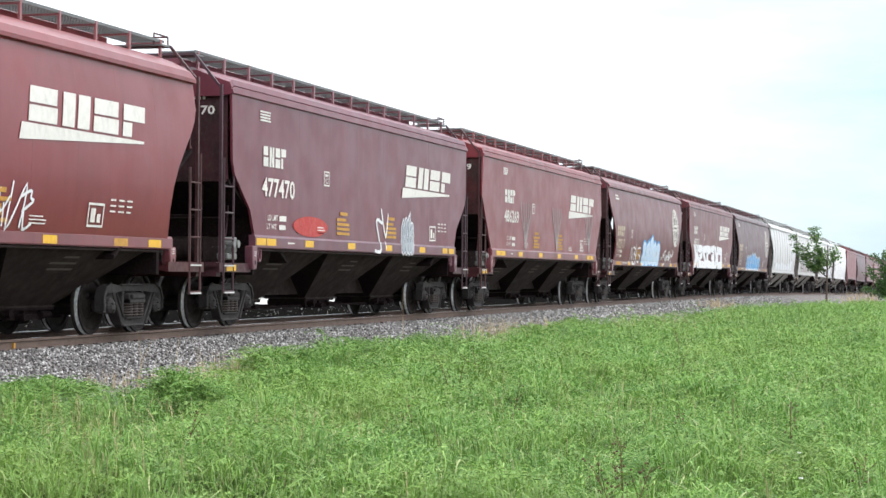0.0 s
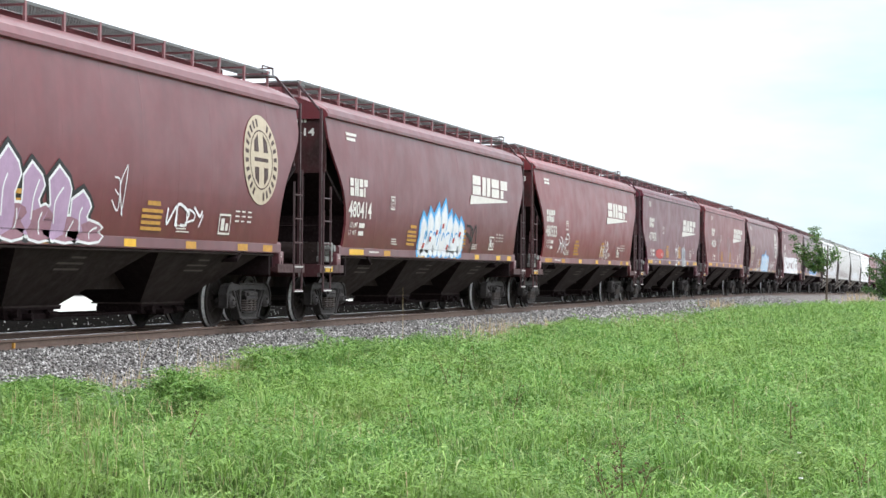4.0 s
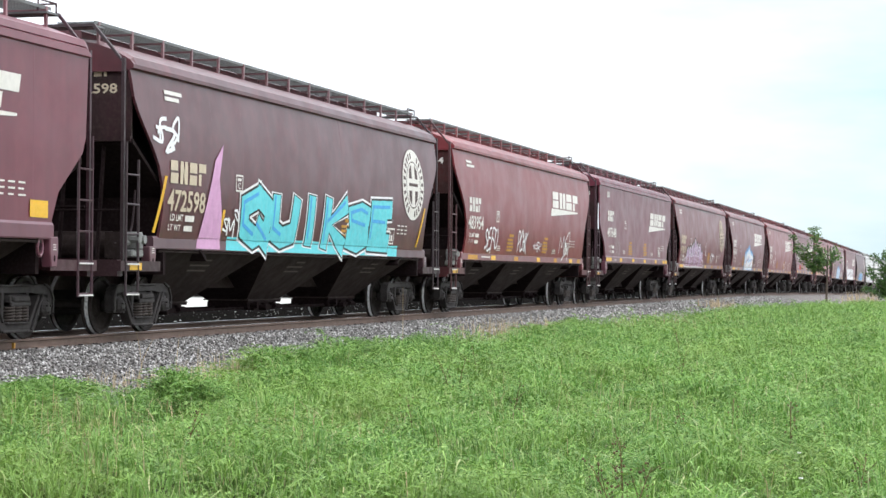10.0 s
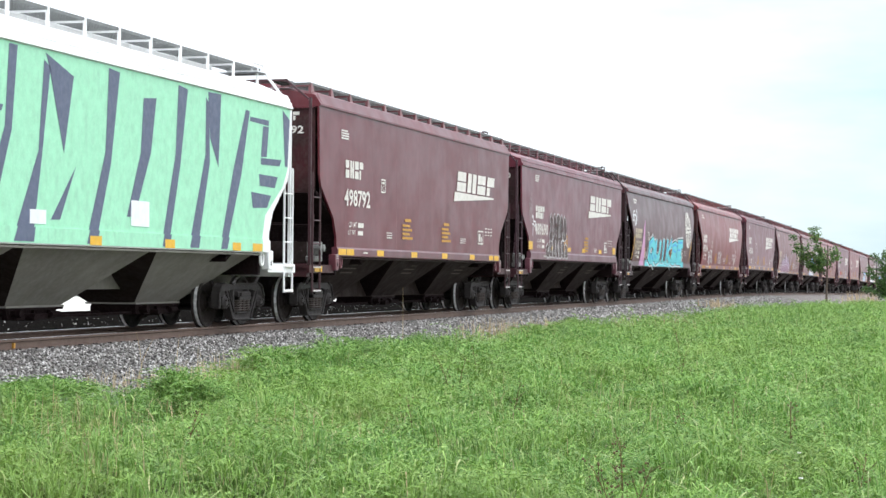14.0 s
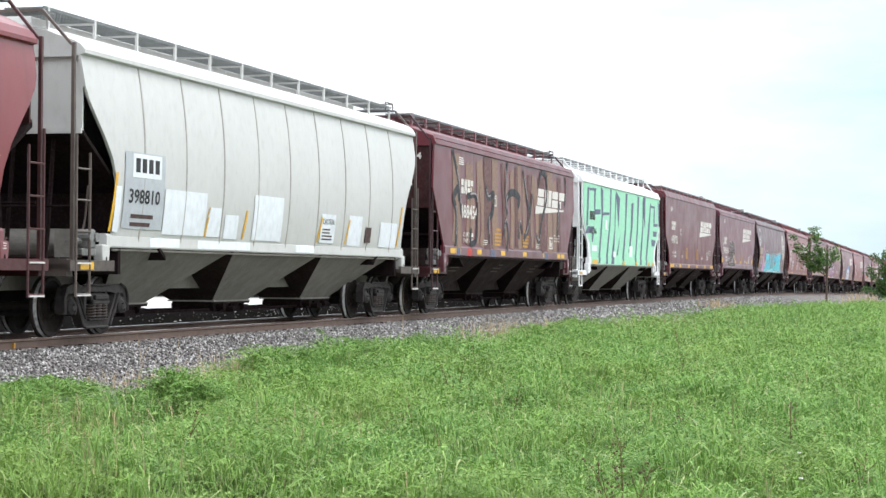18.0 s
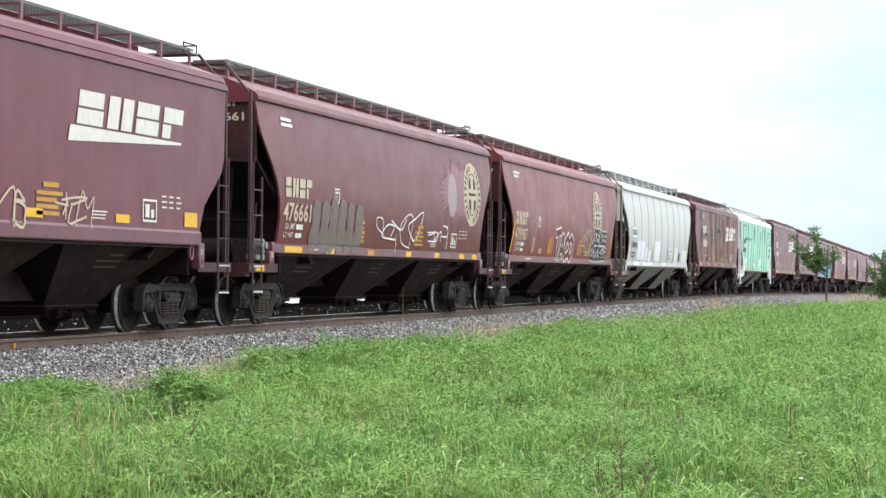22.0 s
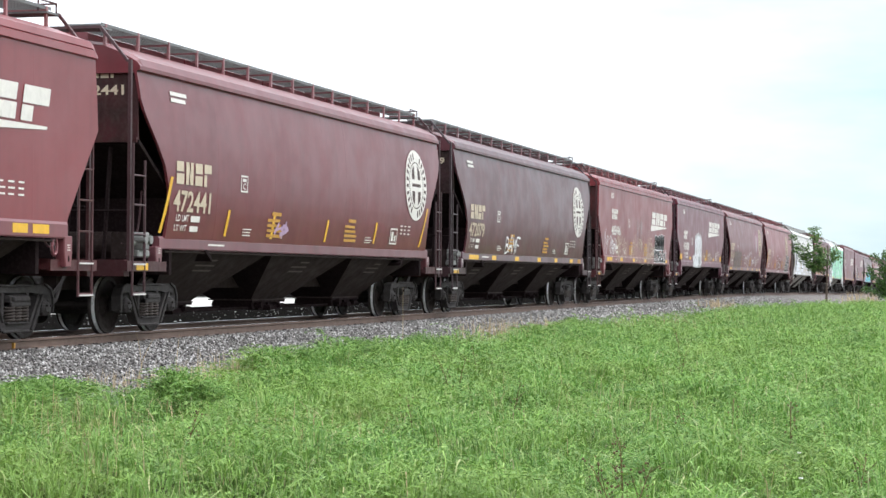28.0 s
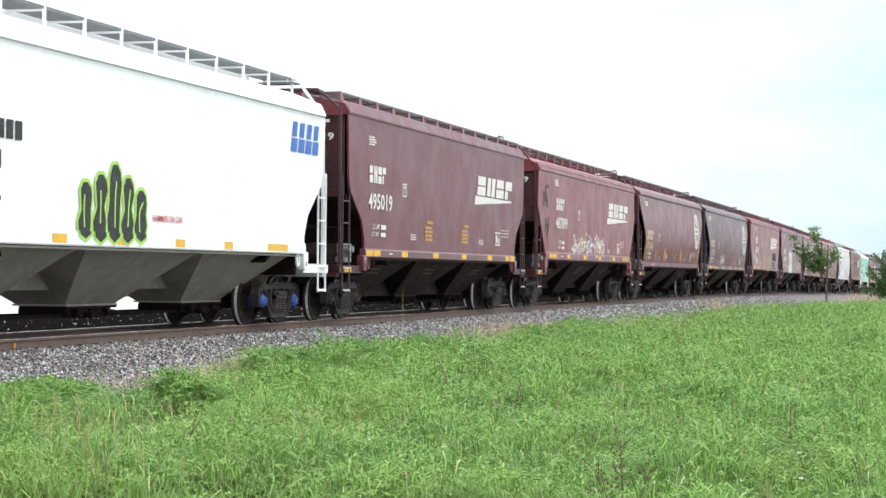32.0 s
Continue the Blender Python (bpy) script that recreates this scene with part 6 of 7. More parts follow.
def leaf_material(name, ramp_rows, patch=0.0):
    m = bpy.data.materials.new(name)
    m.use_nodes = True
    n, l = m.node_tree.nodes, m.node_tree.links
    b = n["Principled BSDF"]
    out = n["Material Output"]
    b.inputs["Roughness"].default_value = 0.55
    b.inputs["Specular IOR Level"].default_value = 0.35
    g = n.new("ShaderNodeNewGeometry")
    r = n.new("ShaderNodeValToRGB")
    e = r.color_ramp.elements
    e[0].position, e[0].color = ramp_rows[0][0], (*ramp_rows[0][1], 1)
    e[1].position, e[1].color = ramp_rows[-1][0], (*ramp_rows[-1][1], 1)
    for p, c in ramp_rows[1:-1]:
        q = e.new(p)
        q.color = (*c, 1)
    l.new(g.outputs["Random Per Island"], r.inputs["Fac"])
    col = r.outputs[0]
    if patch:
        tc = n.new("ShaderNodeTexCoord")
        t = n.new("ShaderNodeTexNoise")
        t.inputs["Scale"].default_value, t.inputs["Detail"].default_value = 1.6, 5
        l.new(tc.outputs["Object"], t.inputs["Vector"])
        mr = n.new("ShaderNodeMapRange")
        mr.inputs["From Min"].default_value, mr.inputs["From Max"].default_value = 0.42, 0.62
        mr.inputs["To Max"].default_value = patch
        l.new(t.outputs["Fac"], mr.inputs["Value"])
        mx = n.new("ShaderNodeMixRGB")
        l.new(mr.outputs[0], mx.inputs["Fac"])
        l.new(col, mx.inputs["Color1"])
        mx.inputs["Color2"].default_value = (0.075, 0.155, 0.03, 1)
        col = mx.outputs[0]
        t2 = n.new("ShaderNodeTexNoise")
        t2.inputs["Scale"].default_value, t2.inputs["Detail"].default_value = 0.45, 4
        l.new(tc.outputs["Object"], t2.inputs["Vector"])
        m2 = n.new("ShaderNodeMapRange")
        m2.inputs["From Min"].default_value, m2.inputs["From Max"].default_value = 0.46, 0.66
        m2.inputs["To Max"].default_value = 0.32
        l.new(t2.outputs["Fac"], m2.inputs["Value"])
        yl = n.new("ShaderNodeMixRGB")
        l.new(m2.outputs[0], yl.inputs["Fac"])
        l.new(col, yl.inputs["Color1"])
        yl.inputs["Color2"].default_value = (0.27, 0.36, 0.07, 1)
        col = yl.outputs[0]
    l.new(col, b.inputs["Base Color"])
    tr = n.new("ShaderNodeBsdfTranslucent")
    l.new(col, tr.inputs["Color"])
    ms = n.new("ShaderNodeMixShader")
    ms.inputs["Fac"].default_value = 0.30
    l.new(b.outputs[0], ms.inputs[1])
    l.new(tr.outputs[0], ms.inputs[2])
    l.new(ms.outputs[0], out.inputs["Surface"])
    return m


M_GRASS = leaf_material("green_grass_blades", ((0.0, (0.045, 0.10, 0.02)), (0.4, (0.095, 0.20, 0.034)), (0.7, (0.155, 0.29, 0.05)), (0.92, (0.28, 0.41, 0.11)), (0.95, (0.46, 0.42, 0.26)), (1.0, (0.22, 0.17, 0.10))), 0.45)
M_TALL = leaf_material("tall_grass_blades", ((0.0, (0.14, 0.28, 0.05)), (0.6, (0.25, 0.40, 0.09)), (0.9, (0.38, 0.50, 0.18)), (1.0, (0.50, 0.45, 0.26))))
M_WEED = leaf_material("feathery_weed_leaves", ((0.0, (0.065, 0.165, 0.028)), (0.5, (0.155, 0.31, 0.052)), (0.85, (0.245, 0.41, 0.09)), (1.0, (0.32, 0.46, 0.15))), 0.5)
M_ARCH = leaf_material("arching_grass_blades", ((0.0, (0.065, 0.165, 0.028)), (0.45, (0.14, 0.30, 0.052)), (0.8, (0.235, 0.42, 0.092)), (0.95, (0.38, 0.53, 0.18)), (1.0, (0.48, 0.44, 0.28))), 0.45)
M_STRAW = leaf_material("dry_straw", ((0.0, (0.42, 0.33, 0.19)), (0.6, (0.55, 0.44, 0.27)), (1.0, (0.30, 0.20, 0.11))))
M_DOCK = leaf_material("brown_dry_weed", ((0.0, (0.085, 0.058, 0.032)), (1.0, (0.20, 0.13, 0.065))))


def blades(rng, x, y, z, height, width, out, spread):
    """Arched blades rooted at x, y, z, each of three joined quads; spread bends them over along out."""
    n = len(x)
    twist = out + rng.normal(0, 0.5, n)
    side = np.stack([-np.sin(twist), np.cos(twist), np.zeros(n)], -1)
    fwd = np.stack([np.cos(out), np.sin(out), np.zeros(n)], -1)
    root = np.stack([x, y, z], -1)
    h, w, s = height[:, None], width[:, None], spread[:, None]
    up = np.array((0, 0, 1.0))
    p1 = root + fwd * s * h * 0.26 + up * h * 0.68
    p2 = root + fwd * s * h * 0.95 + up * h * (1.12 - 0.62 * s)
    v = np.stack([root - side * w * 0.4, root + side * w * 0.4, p1 - side * w * 0.5, p1 + side * w * 0.5, p2 - side * w * 0.08, p2 + side * w * 0.08], 1)
    q = np.array([(0, 1, 3, 2), (2, 3, 5, 4)])
    return v.reshape(-1, 3), (q[None] + (np.arange(n) * 6)[:, None, None]).reshape(-1, 4)


def plumes(rng, x, y, z, height, out, reach, width):
    """Nodding feathery fronds: an arched stem with small leaflets on both sides."""
    n = len(x)
    side = np.stack([-np.sin(out), np.cos(out), np.zeros(n)], -1)
    fwd = np.stack([np.cos(out), np.sin(out), np.zeros(n)], -1)
    root = np.stack([x, y, z], -1)
    h, s, w = height[:, None], reach[:, None], width[:, None]
    up = np.array((0, 0, 1.0))

    def at(t):
        return root + fwd * s * h * t ** 1.6 + up * h * (1.5 * t - 0.95 * t * t)
    V = []
    F = []
    k = 0
    for t in (0.0, 0.4, 0.75, 1.0):
        p = at(t)
        V += [p - side * w * 0.25, p + side * w * 0.25]
    F += [(0, 1, 3, 2), (2, 3, 5, 4), (4, 5, 7, 6)]
    k = 8
    for t in (0.3, 0.45, 0.6, 0.75, 0.9):
        l = h * 0.20 * (1.25 - 0.6 * t)
        for e in (-1, 1):
            a, b = at(t), at(t + 0.05)
            tip = at(min(1.0, t + 0.14)) + side * e * l * rng.uniform(0.6, 1.2, (n, 1)) + up * l * rng.uniform(-0.6, 0.35, (n, 1))
            m = (a + tip) / 2 + up * l * 0.15 + fwd * w * 0.5
            V += [a, b, tip, m - fwd * w]
            F += [(k, k + 1, k + 2, k + 3)]
            k += 4
    v = np.stack(V, 1)
    return v.reshape(-1, 3), (np.array(F)[None] + (np.arange(n) * k)[:, None, None]).reshape(-1, 4)


def arches(rng, x, y, z, height, width, out, reach):
    """Long grass blades that rise, arch over and nod, each of four joined quads."""
    n = len(x)
    twist = out + rng.normal(0, 0.6, n)
    side = np.stack([-np.sin(twist), np.cos(twist), np.zeros(n)], -1)
    fwd = np.stack([np.cos(out), np.sin(out), np.zeros(n)], -1)
    root = np.stack([x, y, z], -1)
    h, w, s = height[:, None], width[:, None], reach[:, None]
    up = np.array((0, 0, 1.0))
    V = []
    for t, f in ((0.0, 0.5), (0.35, 1.0), (0.62, 0.9), (0.84, 0.6), (1.0, 0.08)):
        p = root + fwd * s * h * t ** 1.9 + up * h * (1.75 * t - (0.85 + 0.55 * s) * t ** 2.2)
        V += [p - side * w * f / 2, p + side * w * f / 2]
    v = np.stack(V, 1)
    q = np.array([(0, 1, 3, 2), (2, 3, 5, 4), (4, 5, 7, 6), (6, 7, 9, 8)])
    return v.reshape(-1, 3), (q[None] + (np.arange(n) * 10)[:, None, None]).reshape(-1, 4)


def ground_level(x, y):
    return np.array([lay(b) - min(fall(a), 3.0) + (0.05 * noise.noise((a * 0.4, b * 0.4, 0)) if b < -3 else 0) for a, b in zip(x, y)])


EDGE = ((10, -4.0), (18.6, -4.1), (19.6, -4.9), (20.3, -5.55), (21.3, -5.3), (22.6, -4.6), (24, -4.5), (25, -4.1), (27, -3.8), (30, -3.9), (31, -3.65), (35, -3.65), (37, -3.95), (39, -4.7), (41, -4.6), (44, -4.05), (52, -3.8), (60, -3.95), (66, -4.5), (83, -4.25), (106, -9.7), (300, -60))


def verge_edge(x):
    """Where the grass gives way to the ballast."""
    return np.interp(x, [e[0] for e in EDGE], [e[1] for e in EDGE]) + 0.12 * np.sin(x * 1.7) + 0.07 * np.sin(x * 4.3)


MOUNDS = ((19.6, -4.75, 0.6), (18.6, -4.75, 0.6), (26.4, -4.7, 0.8), (28.4, -4.8, 0.6), (31.8, -4.35, 1.1), (34.0, -4.7, 0.7), (23.4, -6.5, 0.8), (44.0, -4.6, 0.9), (47.5, -4.7, 0.8), (75.0, -5.3, 1.2), (19.0, -6.3, 0.5))


def canopy(x, y):
    """How high the weeds mound up."""
    tall = sum(0.6 * np.exp(-((x - a) ** 2 + 2.0 * (y - b) ** 2) / (r * r)) for a, b, r in MOUNDS) - 0.9 * np.exp(-((x - 22.9) ** 2 + 4.0 * (y + 9.9) ** 2) / 0.5)
    rim = np.clip((verge_edge(x) + 0.15 - y) / 1.9, 0.12, 1.0)
    return tall + rim * np.array([0.40 + 1.15 * noise.noise((a * 0.95, b * 1.1, 5.0)) + 0.55 * noise.noise((a * 2.3, b * 2.3, 9.0)) + 0.40 * noise.noise((a * 0.3, b * 0.3, 2.0)) for a, b in zip(x, y)])


def grow_grass():
    rng = np.random.default_rng(7)
    V, F, base = [], [], 0
    # clumps: count, nearest and farthest x, blades each, height, blade width
    for count, x0, x1, per, hgt, wid, rad in ((2300, 11.5, 24, 34, 0.19, 0.0060, 0.13), (2300, 22, 45, 30, 0.22, 0.0095, 0.19), (1500, 42, 90, 22, 0.24, 0.018, 0.3), (500, 85, 112, 18, 0.26, 0.03, 0.4)):
        cx = x0 + (x1 - x0) * rng.random(count)
        lo = -14.9 + 0.035 * cx
        hi = np.minimum(verge_edge(cx), -13.4 + 0.56 * cx)
        cy = lo + (hi - lo) * rng.random(count)
        size = np.clip(0.45 + 0.75 * canopy(cx, cy), 0.35, 1.5) * rng.uniform(0.6, 1.4, count)
        n = count * per
        k = np.repeat(np.arange(count), per)
        a = rng.uniform(0, math.tau, n)
        rr = rad * np.sqrt(rng.random(n)) * size[k]
        x, y = cx[k] + rr * np.cos(a), cy[k] + rr * np.sin(a)
        z = np.repeat(ground_level(cx, cy), per) - 0.02
        h = hgt * size[k] * rng.uniform(0.45, 1.35, n)
        bend = np.clip(rng.normal(0.95, 0.35, n), 0.1, 1.5)
        v, f = blades(rng, x, y, z, h, wid * rng.uniform(0.6, 1.4, n), a + rng.normal(0, 0.5, n), bend)
        V.append(v)
        F.append(f + base)
        base += len(v)
    tagged(fast_mesh("grass", np.concatenate(V), np.concatenate(F), M_GRASS), "low green grass between the weeds on the verge", "grass", kind="stuff")
    # tall broad blades standing out of the rest in tufts
    V, F, base = [], [], 0
    for count, x0, x1, per, hgt, wid in ((300, 11.5, 24, 10, 0.33, 0.009), (300, 22, 45, 10, 0.36, 0.012)):
        cx = x0 + (x1 - x0) * rng.random(count)
        cy = -14.9 + 0.035 * cx + (np.minimum(verge_edge(cx), -13.4 + 0.56 * cx) + 14.9 - 0.035 * cx) * rng.random(count)
        k = np.repeat(np.arange(count), per)
        n = len(k)
        x, y = cx[k] + rng.normal(0, 0.07, n), cy[k] + rng.normal(0, 0.07, n)
        v, f = blades(rng, x, y, np.repeat(ground_level(cx, cy), per) - 0.02, hgt * rng.uniform(0.5, 1.3, n), wid * rng.uniform(0.6, 1.3, n), rng.uniform(0, math.tau, n), np.clip(rng.normal(0.95, 0.4, n), 0.05, 1.5))
        V.append(v)
        F.append(f + base)
        base += len(v)
    tagged(fast_mesh("tall_grass", np.concatenate(V), np.concatenate(F), M_TALL), "tufts of tall arching green grass on the verge", "grass", kind="stuff")
    # mounds of feathery weeds with gaps between them
    V, F, base = [], [], 0
    for count, x0, x1, size, wid in ((8000, 11.5, 22, 0.19, 0.012), (13000, 21, 42, 0.23, 0.017), (13000, 40, 108, 0.27, 0.022), (800, 0, 0, 0.16, 0.011)):
        x = x0 + (x1 - x0) * rng.random(count)
        lo = -14.7 + 0.035 * x
        hi = np.minimum(verge_edge(x) + 0.15, -13.4 + 0.56 * x)
        y = lo + (hi - lo) * rng.random(count)
        if x1 == 0:
            # the larger mounds are thick with fronds
            k = np.repeat(np.arange(len(MOUNDS)), count)
            count = len(k)
            mound = np.array(MOUNDS)
            x, y = mound[k, 0] + mound[k, 2] * 0.62 * rng.normal(0, 1, count), mound[k, 1] + mound[k, 2] * 0.44 * rng.normal(0, 1, count)
        c = canopy(x, y)
        keep = c > rng.uniform(0.1, 0.7, count)
        x, y, c = x[keep], y[keep], c[keep]
        n = len(x)
        z = ground_level(x, y) + 0.40 * np.clip(c, 0, 1.5) * rng.uniform(0.35, 1.0, n) ** 0.5 - 0.03
        # fronds nod down the slope of their mound
        e = 0.15
        gx, gy = canopy(x + e, y) - c, canopy(x, y + e) - c
        out = np.arctan2(-gy, -gx) + rng.normal(0, 0.9, n)
        v, f = plumes(rng, x, y, z, size * rng.uniform(0.6, 1.45, n), out, rng.uniform(0.7, 1.5, n), np.full(n, wid))
        V.append(v)
        F.append(f + base)
        base += len(v)
    tagged(fast_mesh("feathery_weeds", np.concatenate(V), np.concatenate(F), M_WEED), "soft mounds of bright feathery green weeds", "weeds", kind="stuff")
    # long arching blades that lie over the mounds
    V, F, base = [], [], 0
    for count, x0, x1, size, wid in ((9500, 11.5, 24, 0.20, 0.0095), (11500, 22, 45, 0.24, 0.0135), (8000, 42, 106, 0.25, 0.017)):
        per = 5
        cx = x0 + (x1 - x0) * rng.random(count)
        lo = -14.8 + 0.035 * cx
        hi = np.minimum(verge_edge(cx) - 0.35, -13.4 + 0.56 * cx)
        cy = lo + (hi - lo) * rng.random(count)
        c = np.clip(canopy(cx, cy), 0, 1.5)
        e = 0.15
        slope = np.arctan2(canopy(cx, cy) - canopy(cx, cy + e), canopy(cx, cy) - canopy(cx + e, cy))
        k = np.repeat(np.arange(count), per)
        n = len(k)
        x, y = cx[k] + rng.normal(0, 0.05, n), cy[k] + rng.normal(0, 0.05, n)
        z = np.repeat(ground_level(cx, cy) + 0.32 * c * rng.uniform(0.3, 1.0, count) ** 0.6 - 0.02, per)
        big = (0.55 + 0.5 * c)[k] * np.clip((verge_edge(cx) + 0.2 - cy) / 1.2, 0.45, 1.0)[k] * np.repeat(rng.uniform(0.6, 1.4, count), per)
        v, f = arches(rng, x, y, z, size * big * rng.uniform(0.6, 1.3, n), wid * rng.uniform(0.6, 1.3, n), slope[k] + rng.normal(0, 0.8, n), rng.uniform(0.6, 1.6, n))
        V.append(v)
        F.append(f + base)
        base += len(v)
    tagged(fast_mesh("arching_grass", np.concatenate(V), np.concatenate(F), M_ARCH), "long light green grass blades arching over the weeds", "grass", kind="stuff")
    # dry stalks among the green, and straw at the foot of the ballast
    V, F, base = [], [], 0
    for n, x0, x1, y0, y1, h0, h1, w in ((900, 12, 60, -14, -4, 0.2, 0.5, 0.006), (150, 48, 60, -7.5, -5, 0.3, 0.6, 0.012), (60, 20, 24, -10.5, -8.5, 0.25, 0.5, 0.006), (420, 12.5, 18, -9.3, -5.2, 0.25, 0.5, 0.007), (170, 24.3, 27.2, -4.7, -3.9, 0.15, 0.5, 0.007), (260, 41, 47, -4.6, -3.3, 0.25, 0.6, 0.010), (260, 21.8, 25.2, -4.9, -3.7, 0.1, 0.36, 0.006), (90, 37.5, 41.5, -4.8, -3.8, 0.1, 0.3, 0.009), (110, 112, 124, -8.7, -6.9, 0.3, 0.9, 0.03), (110, 85, 93, -3.9, -2.6, 0.2, 0.45, 0.02)):
        x, y = rng.uniform(x0, x1, n), rng.uniform(y0, y1, n)
        v, f = blades(rng, x, y, ground_level(x, y) - 0.02, rng.uniform(h0, h1, n), np.full(n, w) * rng.uniform(0.6, 1.3, n), rng.uniform(0, math.tau, n), np.clip(rng.normal(0.3, 0.2, n), 0, 0.8))
        V.append(v)
        F.append(f + base)
        base += len(v)
    tagged(fast_mesh("dry_grass", np.concatenate(V), np.concatenate(F), M_STRAW), "straw-coloured dead grass stalks among the green", "grass", kind="stuff")


grow_grass()


def stalk(name, x, y, height, lean, material, label, heads=0, r=0.006, seed=1):
    """A single dry weed: a bent stem with twigs and seed heads."""
    rnd = random.Random(seed)
    z = float(ground_level([x], [y])[0]) - 0.02
    root = new(name)
    root.location = (x, y, z)
    bm = bmesh.new()
    pts = [Vector((lean[0] * t * t * height, lean[1] * t * t * height, t * height)) for t in (0, 0.3, 0.6, 0.85, 1.0)]
    for k in range(4):
        rod(bm, pts[k], pts[k + 1], r * (1 - 0.17 * k), 5)
    for k in range(heads):
        t = rnd.uniform(0.3, 0.95)
        p = Vector((lean[0] * t * t * height, lean[1] * t * t * height, t * height))
        q = p + Vector((rnd.uniform(-1, 1), rnd.uniform(-1, 1), rnd.uniform(0.6, 1.6))) * 0.09
        rod(bm, p, q, r * 0.5, 4)
    part("stem", bm, material, root)
    if heads:
        bm = bmesh.new()
        for k in range(heads * 7):
            t = rnd.uniform(0.35, 1.0)
            p = Vector((lean[0] * t * t * height, lean[1] * t * t * height, t * height)) + Vector((rnd.uniform(-1, 1), rnd.uniform(-1, 1), rnd.uniform(-0.5, 1))) * 0.06
            bmesh.ops.create_icosphere(bm, subdivisions=1, radius=rnd.uniform(0.004, 0.010), matrix=Matrix.Translation(p))
        tagged(part("seed_head", bm, material, root), kind="stuff")
    tagged(root, label, "weed", "dry weeds on the verge")


stalk("dry_stalk", 33.56, -4.5, 1.28, (-0.01, 0.0), M_STRAW, "tall thin bleached weed stalk standing in the grass")
stalk("dry_stalk", 24.2, -3.6, 0.62, (0.1, -0.3), M_STRAW, "leaning bleached weed stalk beside the ballast", r=0.005)
stalk("dry_stalk", 25.0, -3.3, 0.66, (-0.1, 0.1), M_STRAW, "leaning bleached weed stalk beside the ballast", r=0.005)
stalk("dry_stalk", 26.2, -3.3, 0.55, (0.2, 0.0), M_STRAW, "leaning bleached weed stalk beside the ballast", r=0.005)
WEEDS = ((11.87, -12.19, 0.62, 6), (11.68, -12.18, 0.50, 5), (11.77, -12.26, 0.46, 4), (15.67, -12.03, 0.55, 3), (16.59, -12.28, 0.58, 3), (12.14, -13.55, 0.50, 4), (16.64, -12.76, 0.55, 3), (13.95, -8.49, 0.55, 3), (28.45, -10.15, 0.62, 2), (21.79, -8.50, 0.72, 2), (25.68, -7.83, 0.66, 2), (18.06, -10.06, 0.60, 3),
         (33.0, -9.5, 0.75, 3), (30.0, -6.4, 0.7, 2), (17.4, -9.3, 0.5, 2), (22.8, -8.3, 0.62, 2))
for i, (x, y, h, q) in enumerate(WEEDS):
    stalk("brown_weed", x, y, h, (random.uniform(-0.3, 0.3), random.uniform(-0.3, 0.3)), M_DOCK, "dry brown weed with seed heads in the grass", heads=q, seed=i, r=0.005)


def flowers():
    m = mat("white_petals", (0.85, 0.85, 0.82), rough=0.6, var=0.1, scale=20)
    for k, (x, y) in enumerate(((11.81, -13.25), (13.35, -13.11), (26.12, -12.43))):
        flower = new("white_flower")
        flower.location = (x, y, float(ground_level([x], [y])[0]))
        h = 0.40 + 0.03 * (k % 3)
        bm = bmesh.new()
        rod(bm, (0, 0, 0), (0.01, 0, h), 0.002, 4)
        part("stem", bm, M_WEED, flower)
        for j in range(7):
            t = j * math.tau / 7
            bm = bmesh.new()
            slab(bm, [(0.01 + 0.004 * math.cos(t), 0.004 * math.sin(t)), (0.01 + 0.011 * math.cos(t - 0.3), 0.011 * math.sin(t - 0.3)), (0.01 + 0.014 * math.cos(t), 0.014 * math.sin(t)), (0.01 + 0.011 * math.cos(t + 0.3), 0.011 * math.sin(t + 0.3))], "z", h, h + 0.006)
            part("petal", bm, m, flower)
        tagged(flower, "small white wild flower in the grass", "flower", "white flowers in the grass")


flowers()

# ================= trees =================
M_BARK = mat("grey_brown_bark", (0.10, 0.075, 0.055), rough=0.9, var=0.5, scale=9.0, bump=0.4)
M_LEAF = leaf_material("tree_leaves", ((0.0, (0.025, 0.065, 0.014)), (0.5, (0.055, 0.125, 0.024)), (0.85, (0.10, 0.20, 0.036)), (1.0, (0.17, 0.29, 0.06))))
M_LEAFDARK = leaf_material("dark_tree_leaves", ((0.0, (0.02, 0.055, 0.012)), (0.5, (0.045, 0.11, 0.022)), (1.0, (0.09, 0.18, 0.035))))


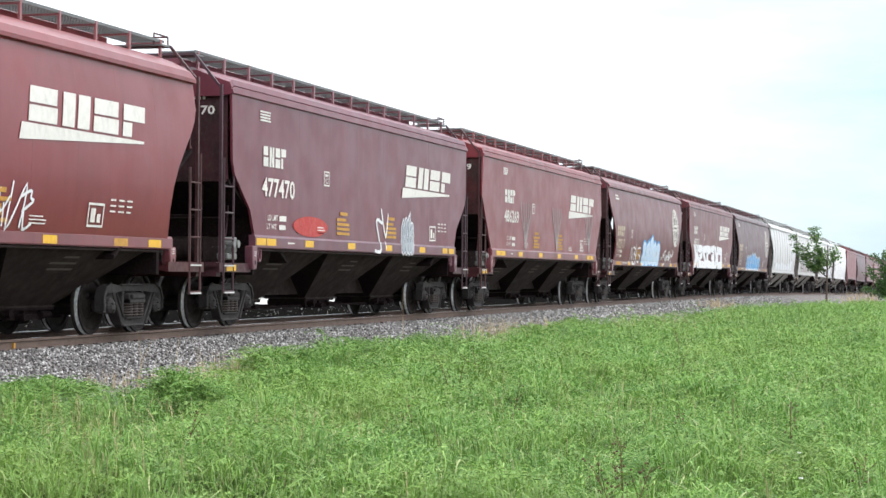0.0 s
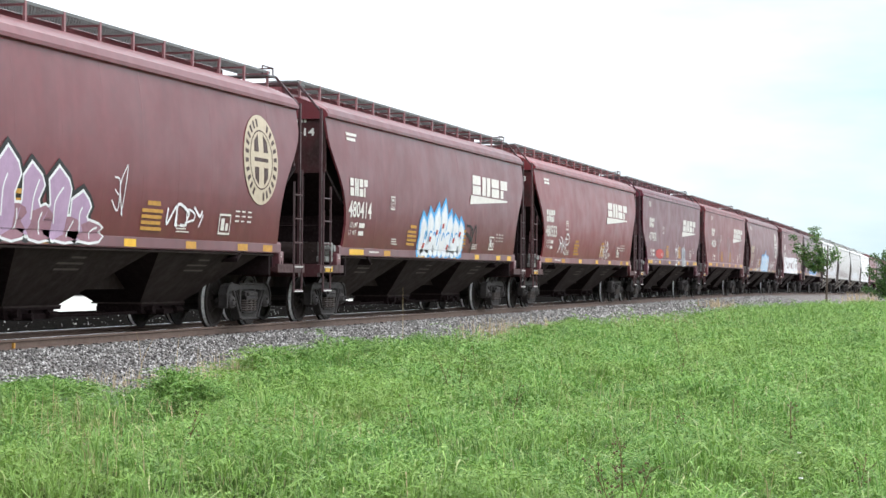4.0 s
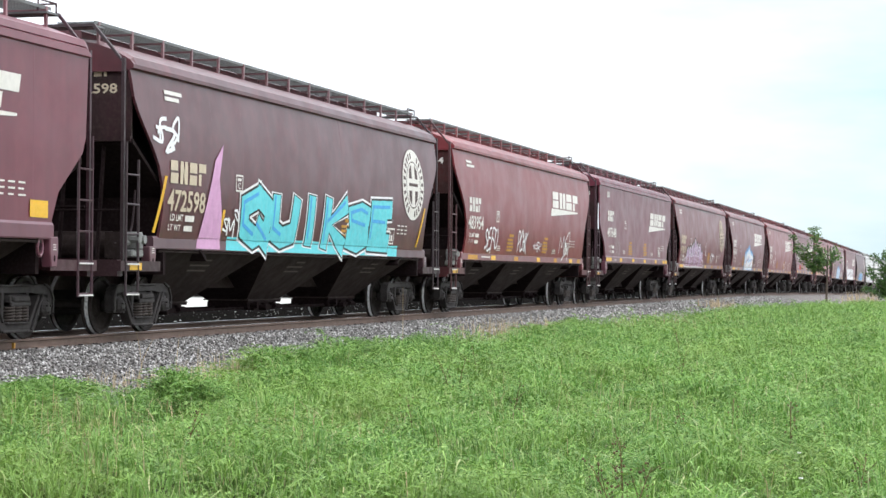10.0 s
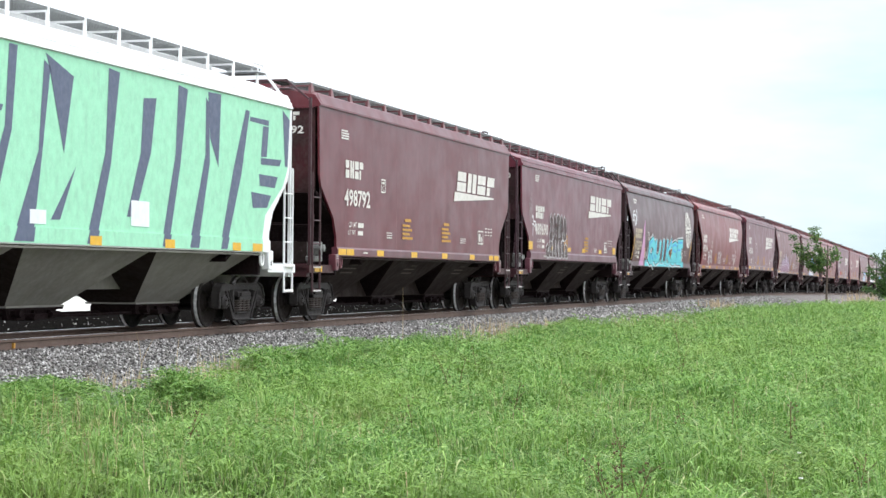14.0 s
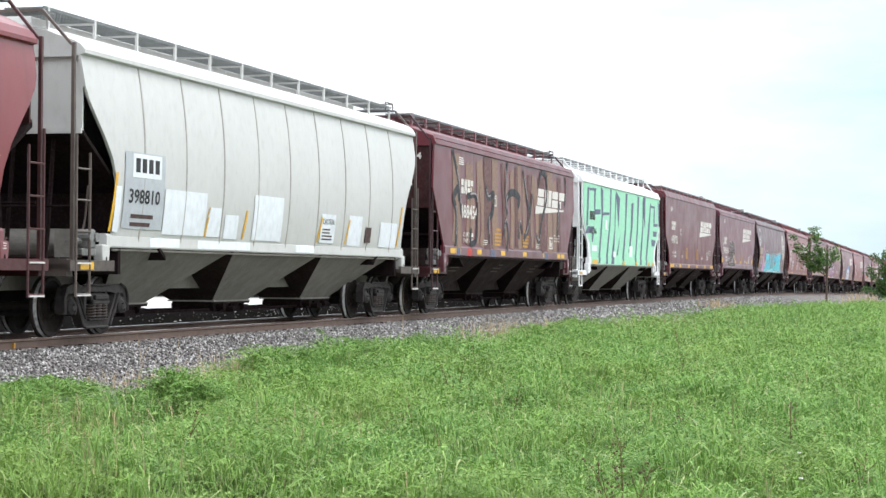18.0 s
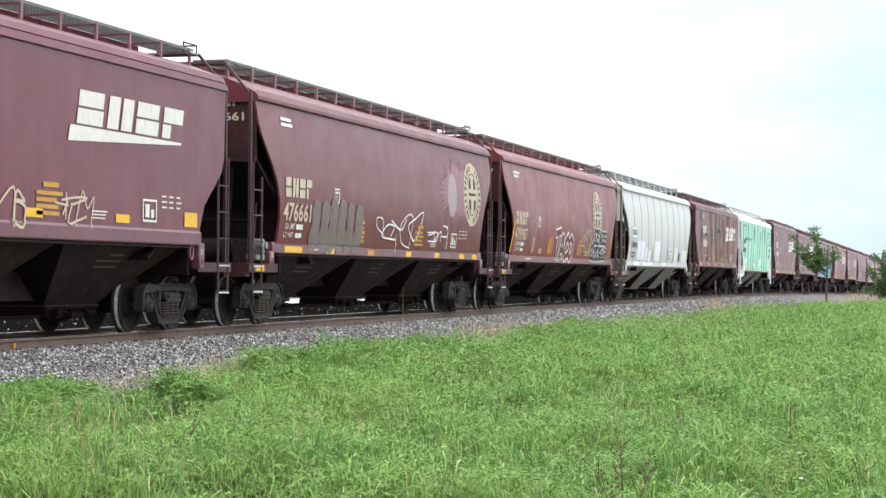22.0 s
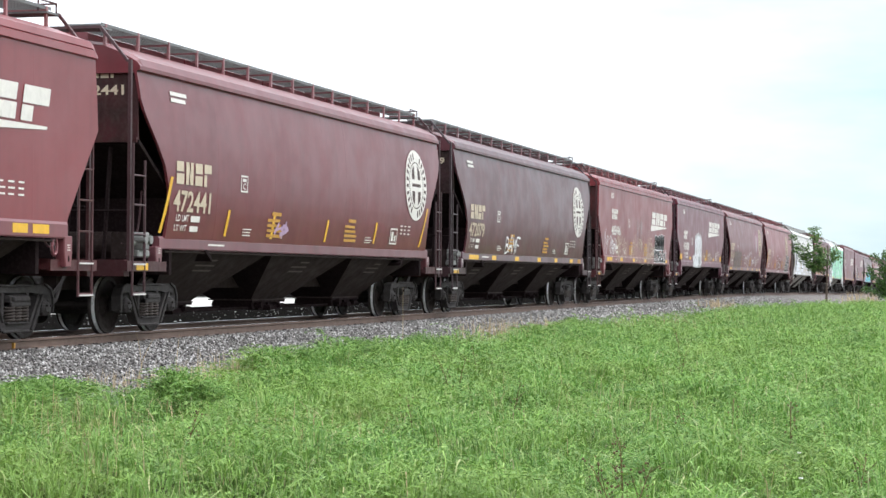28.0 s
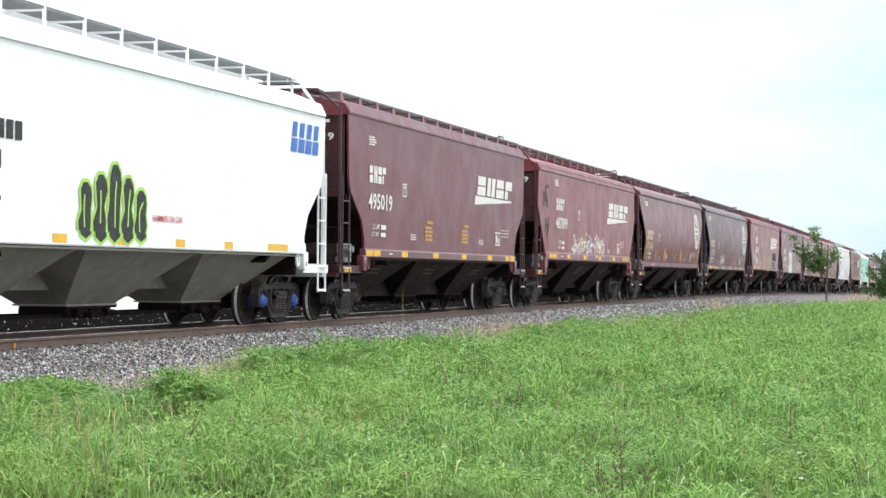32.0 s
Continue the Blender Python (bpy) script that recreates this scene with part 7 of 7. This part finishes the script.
def grow_tree(x, y, limbs, leaf, label, seed, trunk_h, trunk_r, leaf_n, leaf_s):
    """limbs: rows of (start height, reach x, reach y, rise, radius)."""
    rnd = random.Random(seed)
    root = new("young_tree")
    root.location = (x, y, float(ground_level([x], [y])[0]))
    bm = bmesh.new()
    n = 8
    pts = [Vector((0.04 * math.sin(t * 5), 0.03 * math.sin(t * 4 + 1), t * trunk_h)) for t in np.linspace(0, 1, n)]
    for k in range(n - 1):
        rod(bm, pts[k], pts[k + 1] + Vector((0, 0, 0.01)), trunk_r * (1 - 0.75 * k / n), 7)
    part("trunk", bm, M_BARK, root)
    tips = []
    for h0, dx, dy, dz, r in limbs:
        bm = bmesh.new()
        p = Vector((0, 0, h0))
        m = 5
        line = [p + Vector((dx * t, dy * t, dz * t ** 1.3)) + Vector((rnd.uniform(-1, 1), rnd.uniform(-1, 1), rnd.uniform(-1, 1))) * 0.05 * t for t in np.linspace(0, 1, m)]
        for k in range(m - 1):
            rod(bm, line[k], line[k + 1], r * (1 - 0.2 * k), 5)
        for _ in range(6):
            k = rnd.randint(1, m - 1)
            q = line[k] + Vector((rnd.uniform(-1, 1), rnd.uniform(-1, 1), rnd.uniform(-0.3, 0.9))) * 0.4
            rod(bm, line[k], q, r * 0.3, 4)
            tips.append((line[k], q))
        tips += [(line[k], line[k + 1]) for k in range(1, m - 1)]
        part("limb", bm, M_BARK, root)
    V, F = [], []
    for i in range(leaf_n):
        a, b = rnd.choice(tips)
        p = a.lerp(b, rnd.uniform(0.2, 1.15)) + Vector((rnd.gauss(0, 0.12), rnd.gauss(0, 0.12), rnd.gauss(0, 0.10)))
        u = Vector((rnd.gauss(0, 1), rnd.gauss(0, 1), rnd.gauss(0, 0.7))).normalized()
        w = u.orthogonal().normalized()
        s = leaf_s * rnd.uniform(0.6, 1.4)
        j = len(V)
        V += [p - u * s, p + w * s * 0.5, p + u * s, p - w * s * 0.5]
        F.append((j, j + 1, j + 2, j + 3))
    crown = fast_mesh("crown", np.array([tuple(v) for v in V]), np.array(F), leaf)
    crown.parent = root
    tagged(root, label, "tree")


grow_tree(114.8, -6.05, [(1.6, -0.3, 1.4, 1.5, 0.035), (2.2, -0.3, 1.9, 1.7, 0.03), (1.9, 0.2, 1.3, 0.5, 0.03), (2.4, 0.2, 0.9, 1.9, 0.03), (2.0, 0.0, -0.5, 1.0, 0.025), (2.2, 0.3, 0.5, 0.9, 0.02), (1.9, 0.1, 0.9, 0.9, 0.02), (2.3, -0.2, 1.6, 0.6, 0.02)], M_LEAF, "young sparse tree with fresh green leaves beside the track", 5, 3.4, 0.07, 2500, 0.075)
grow_tree(119.0, -9.55, [(0.6, 0.3, 1.2, 1.3, 0.04), (0.9, -0.4, 0.6, 2.0, 0.04), (0.8, 0.3, -0.9, 1.5, 0.04), (0.5, 0.0, -1.4, 0.9, 0.03), (1.3, 0.2, 0.2, 1.6, 0.035), (0.4, 0.2, 1.5, 0.6, 0.03), (0.5, -0.3, 0.9, 0.9, 0.03), (0.3, 0.3, -0.6, 0.5, 0.03), (1.4, 0.2, 1.0, 1.4, 0.03)], M_LEAFDARK, "low bushy tree with dark green leaves on the verge", 9, 2.6, 0.08, 3800, 0.085)


def run(t):
    """How far the train has gone by t."""
    v = (11.066, 11.353, 11.387, 11.738, 12.103)
    s = 0.0
    for k in range(4):
        d = min(max(t - 8 * k, 0), 8)
        s += v[k] * d + (v[k + 1] - v[k]) * d * d / 16
    return s


def motions():
    for car, u, kind, col in TRAIN:
        rows = []
        for t in range(33):
            x = u + run(t)
            a, b = fall(x - 7), fall(x + 7)
            rows.append((t, pose(x, 0, -(a + b) / 2, 0, math.degrees(math.atan2(b - a, 14)), 0)))
        walk(car, rows)
        if u > 98:
            continue
        for ws in [o for o in car.children if o.name.startswith("wheelset")]:
            x, z = ws.location.x, ws.location.z
            walk(ws, [(k / FPS, pose(x, 0, z, 0, math.degrees(run(k / FPS) / 0.457), 0)) for k in range(0, 961)])


motions()
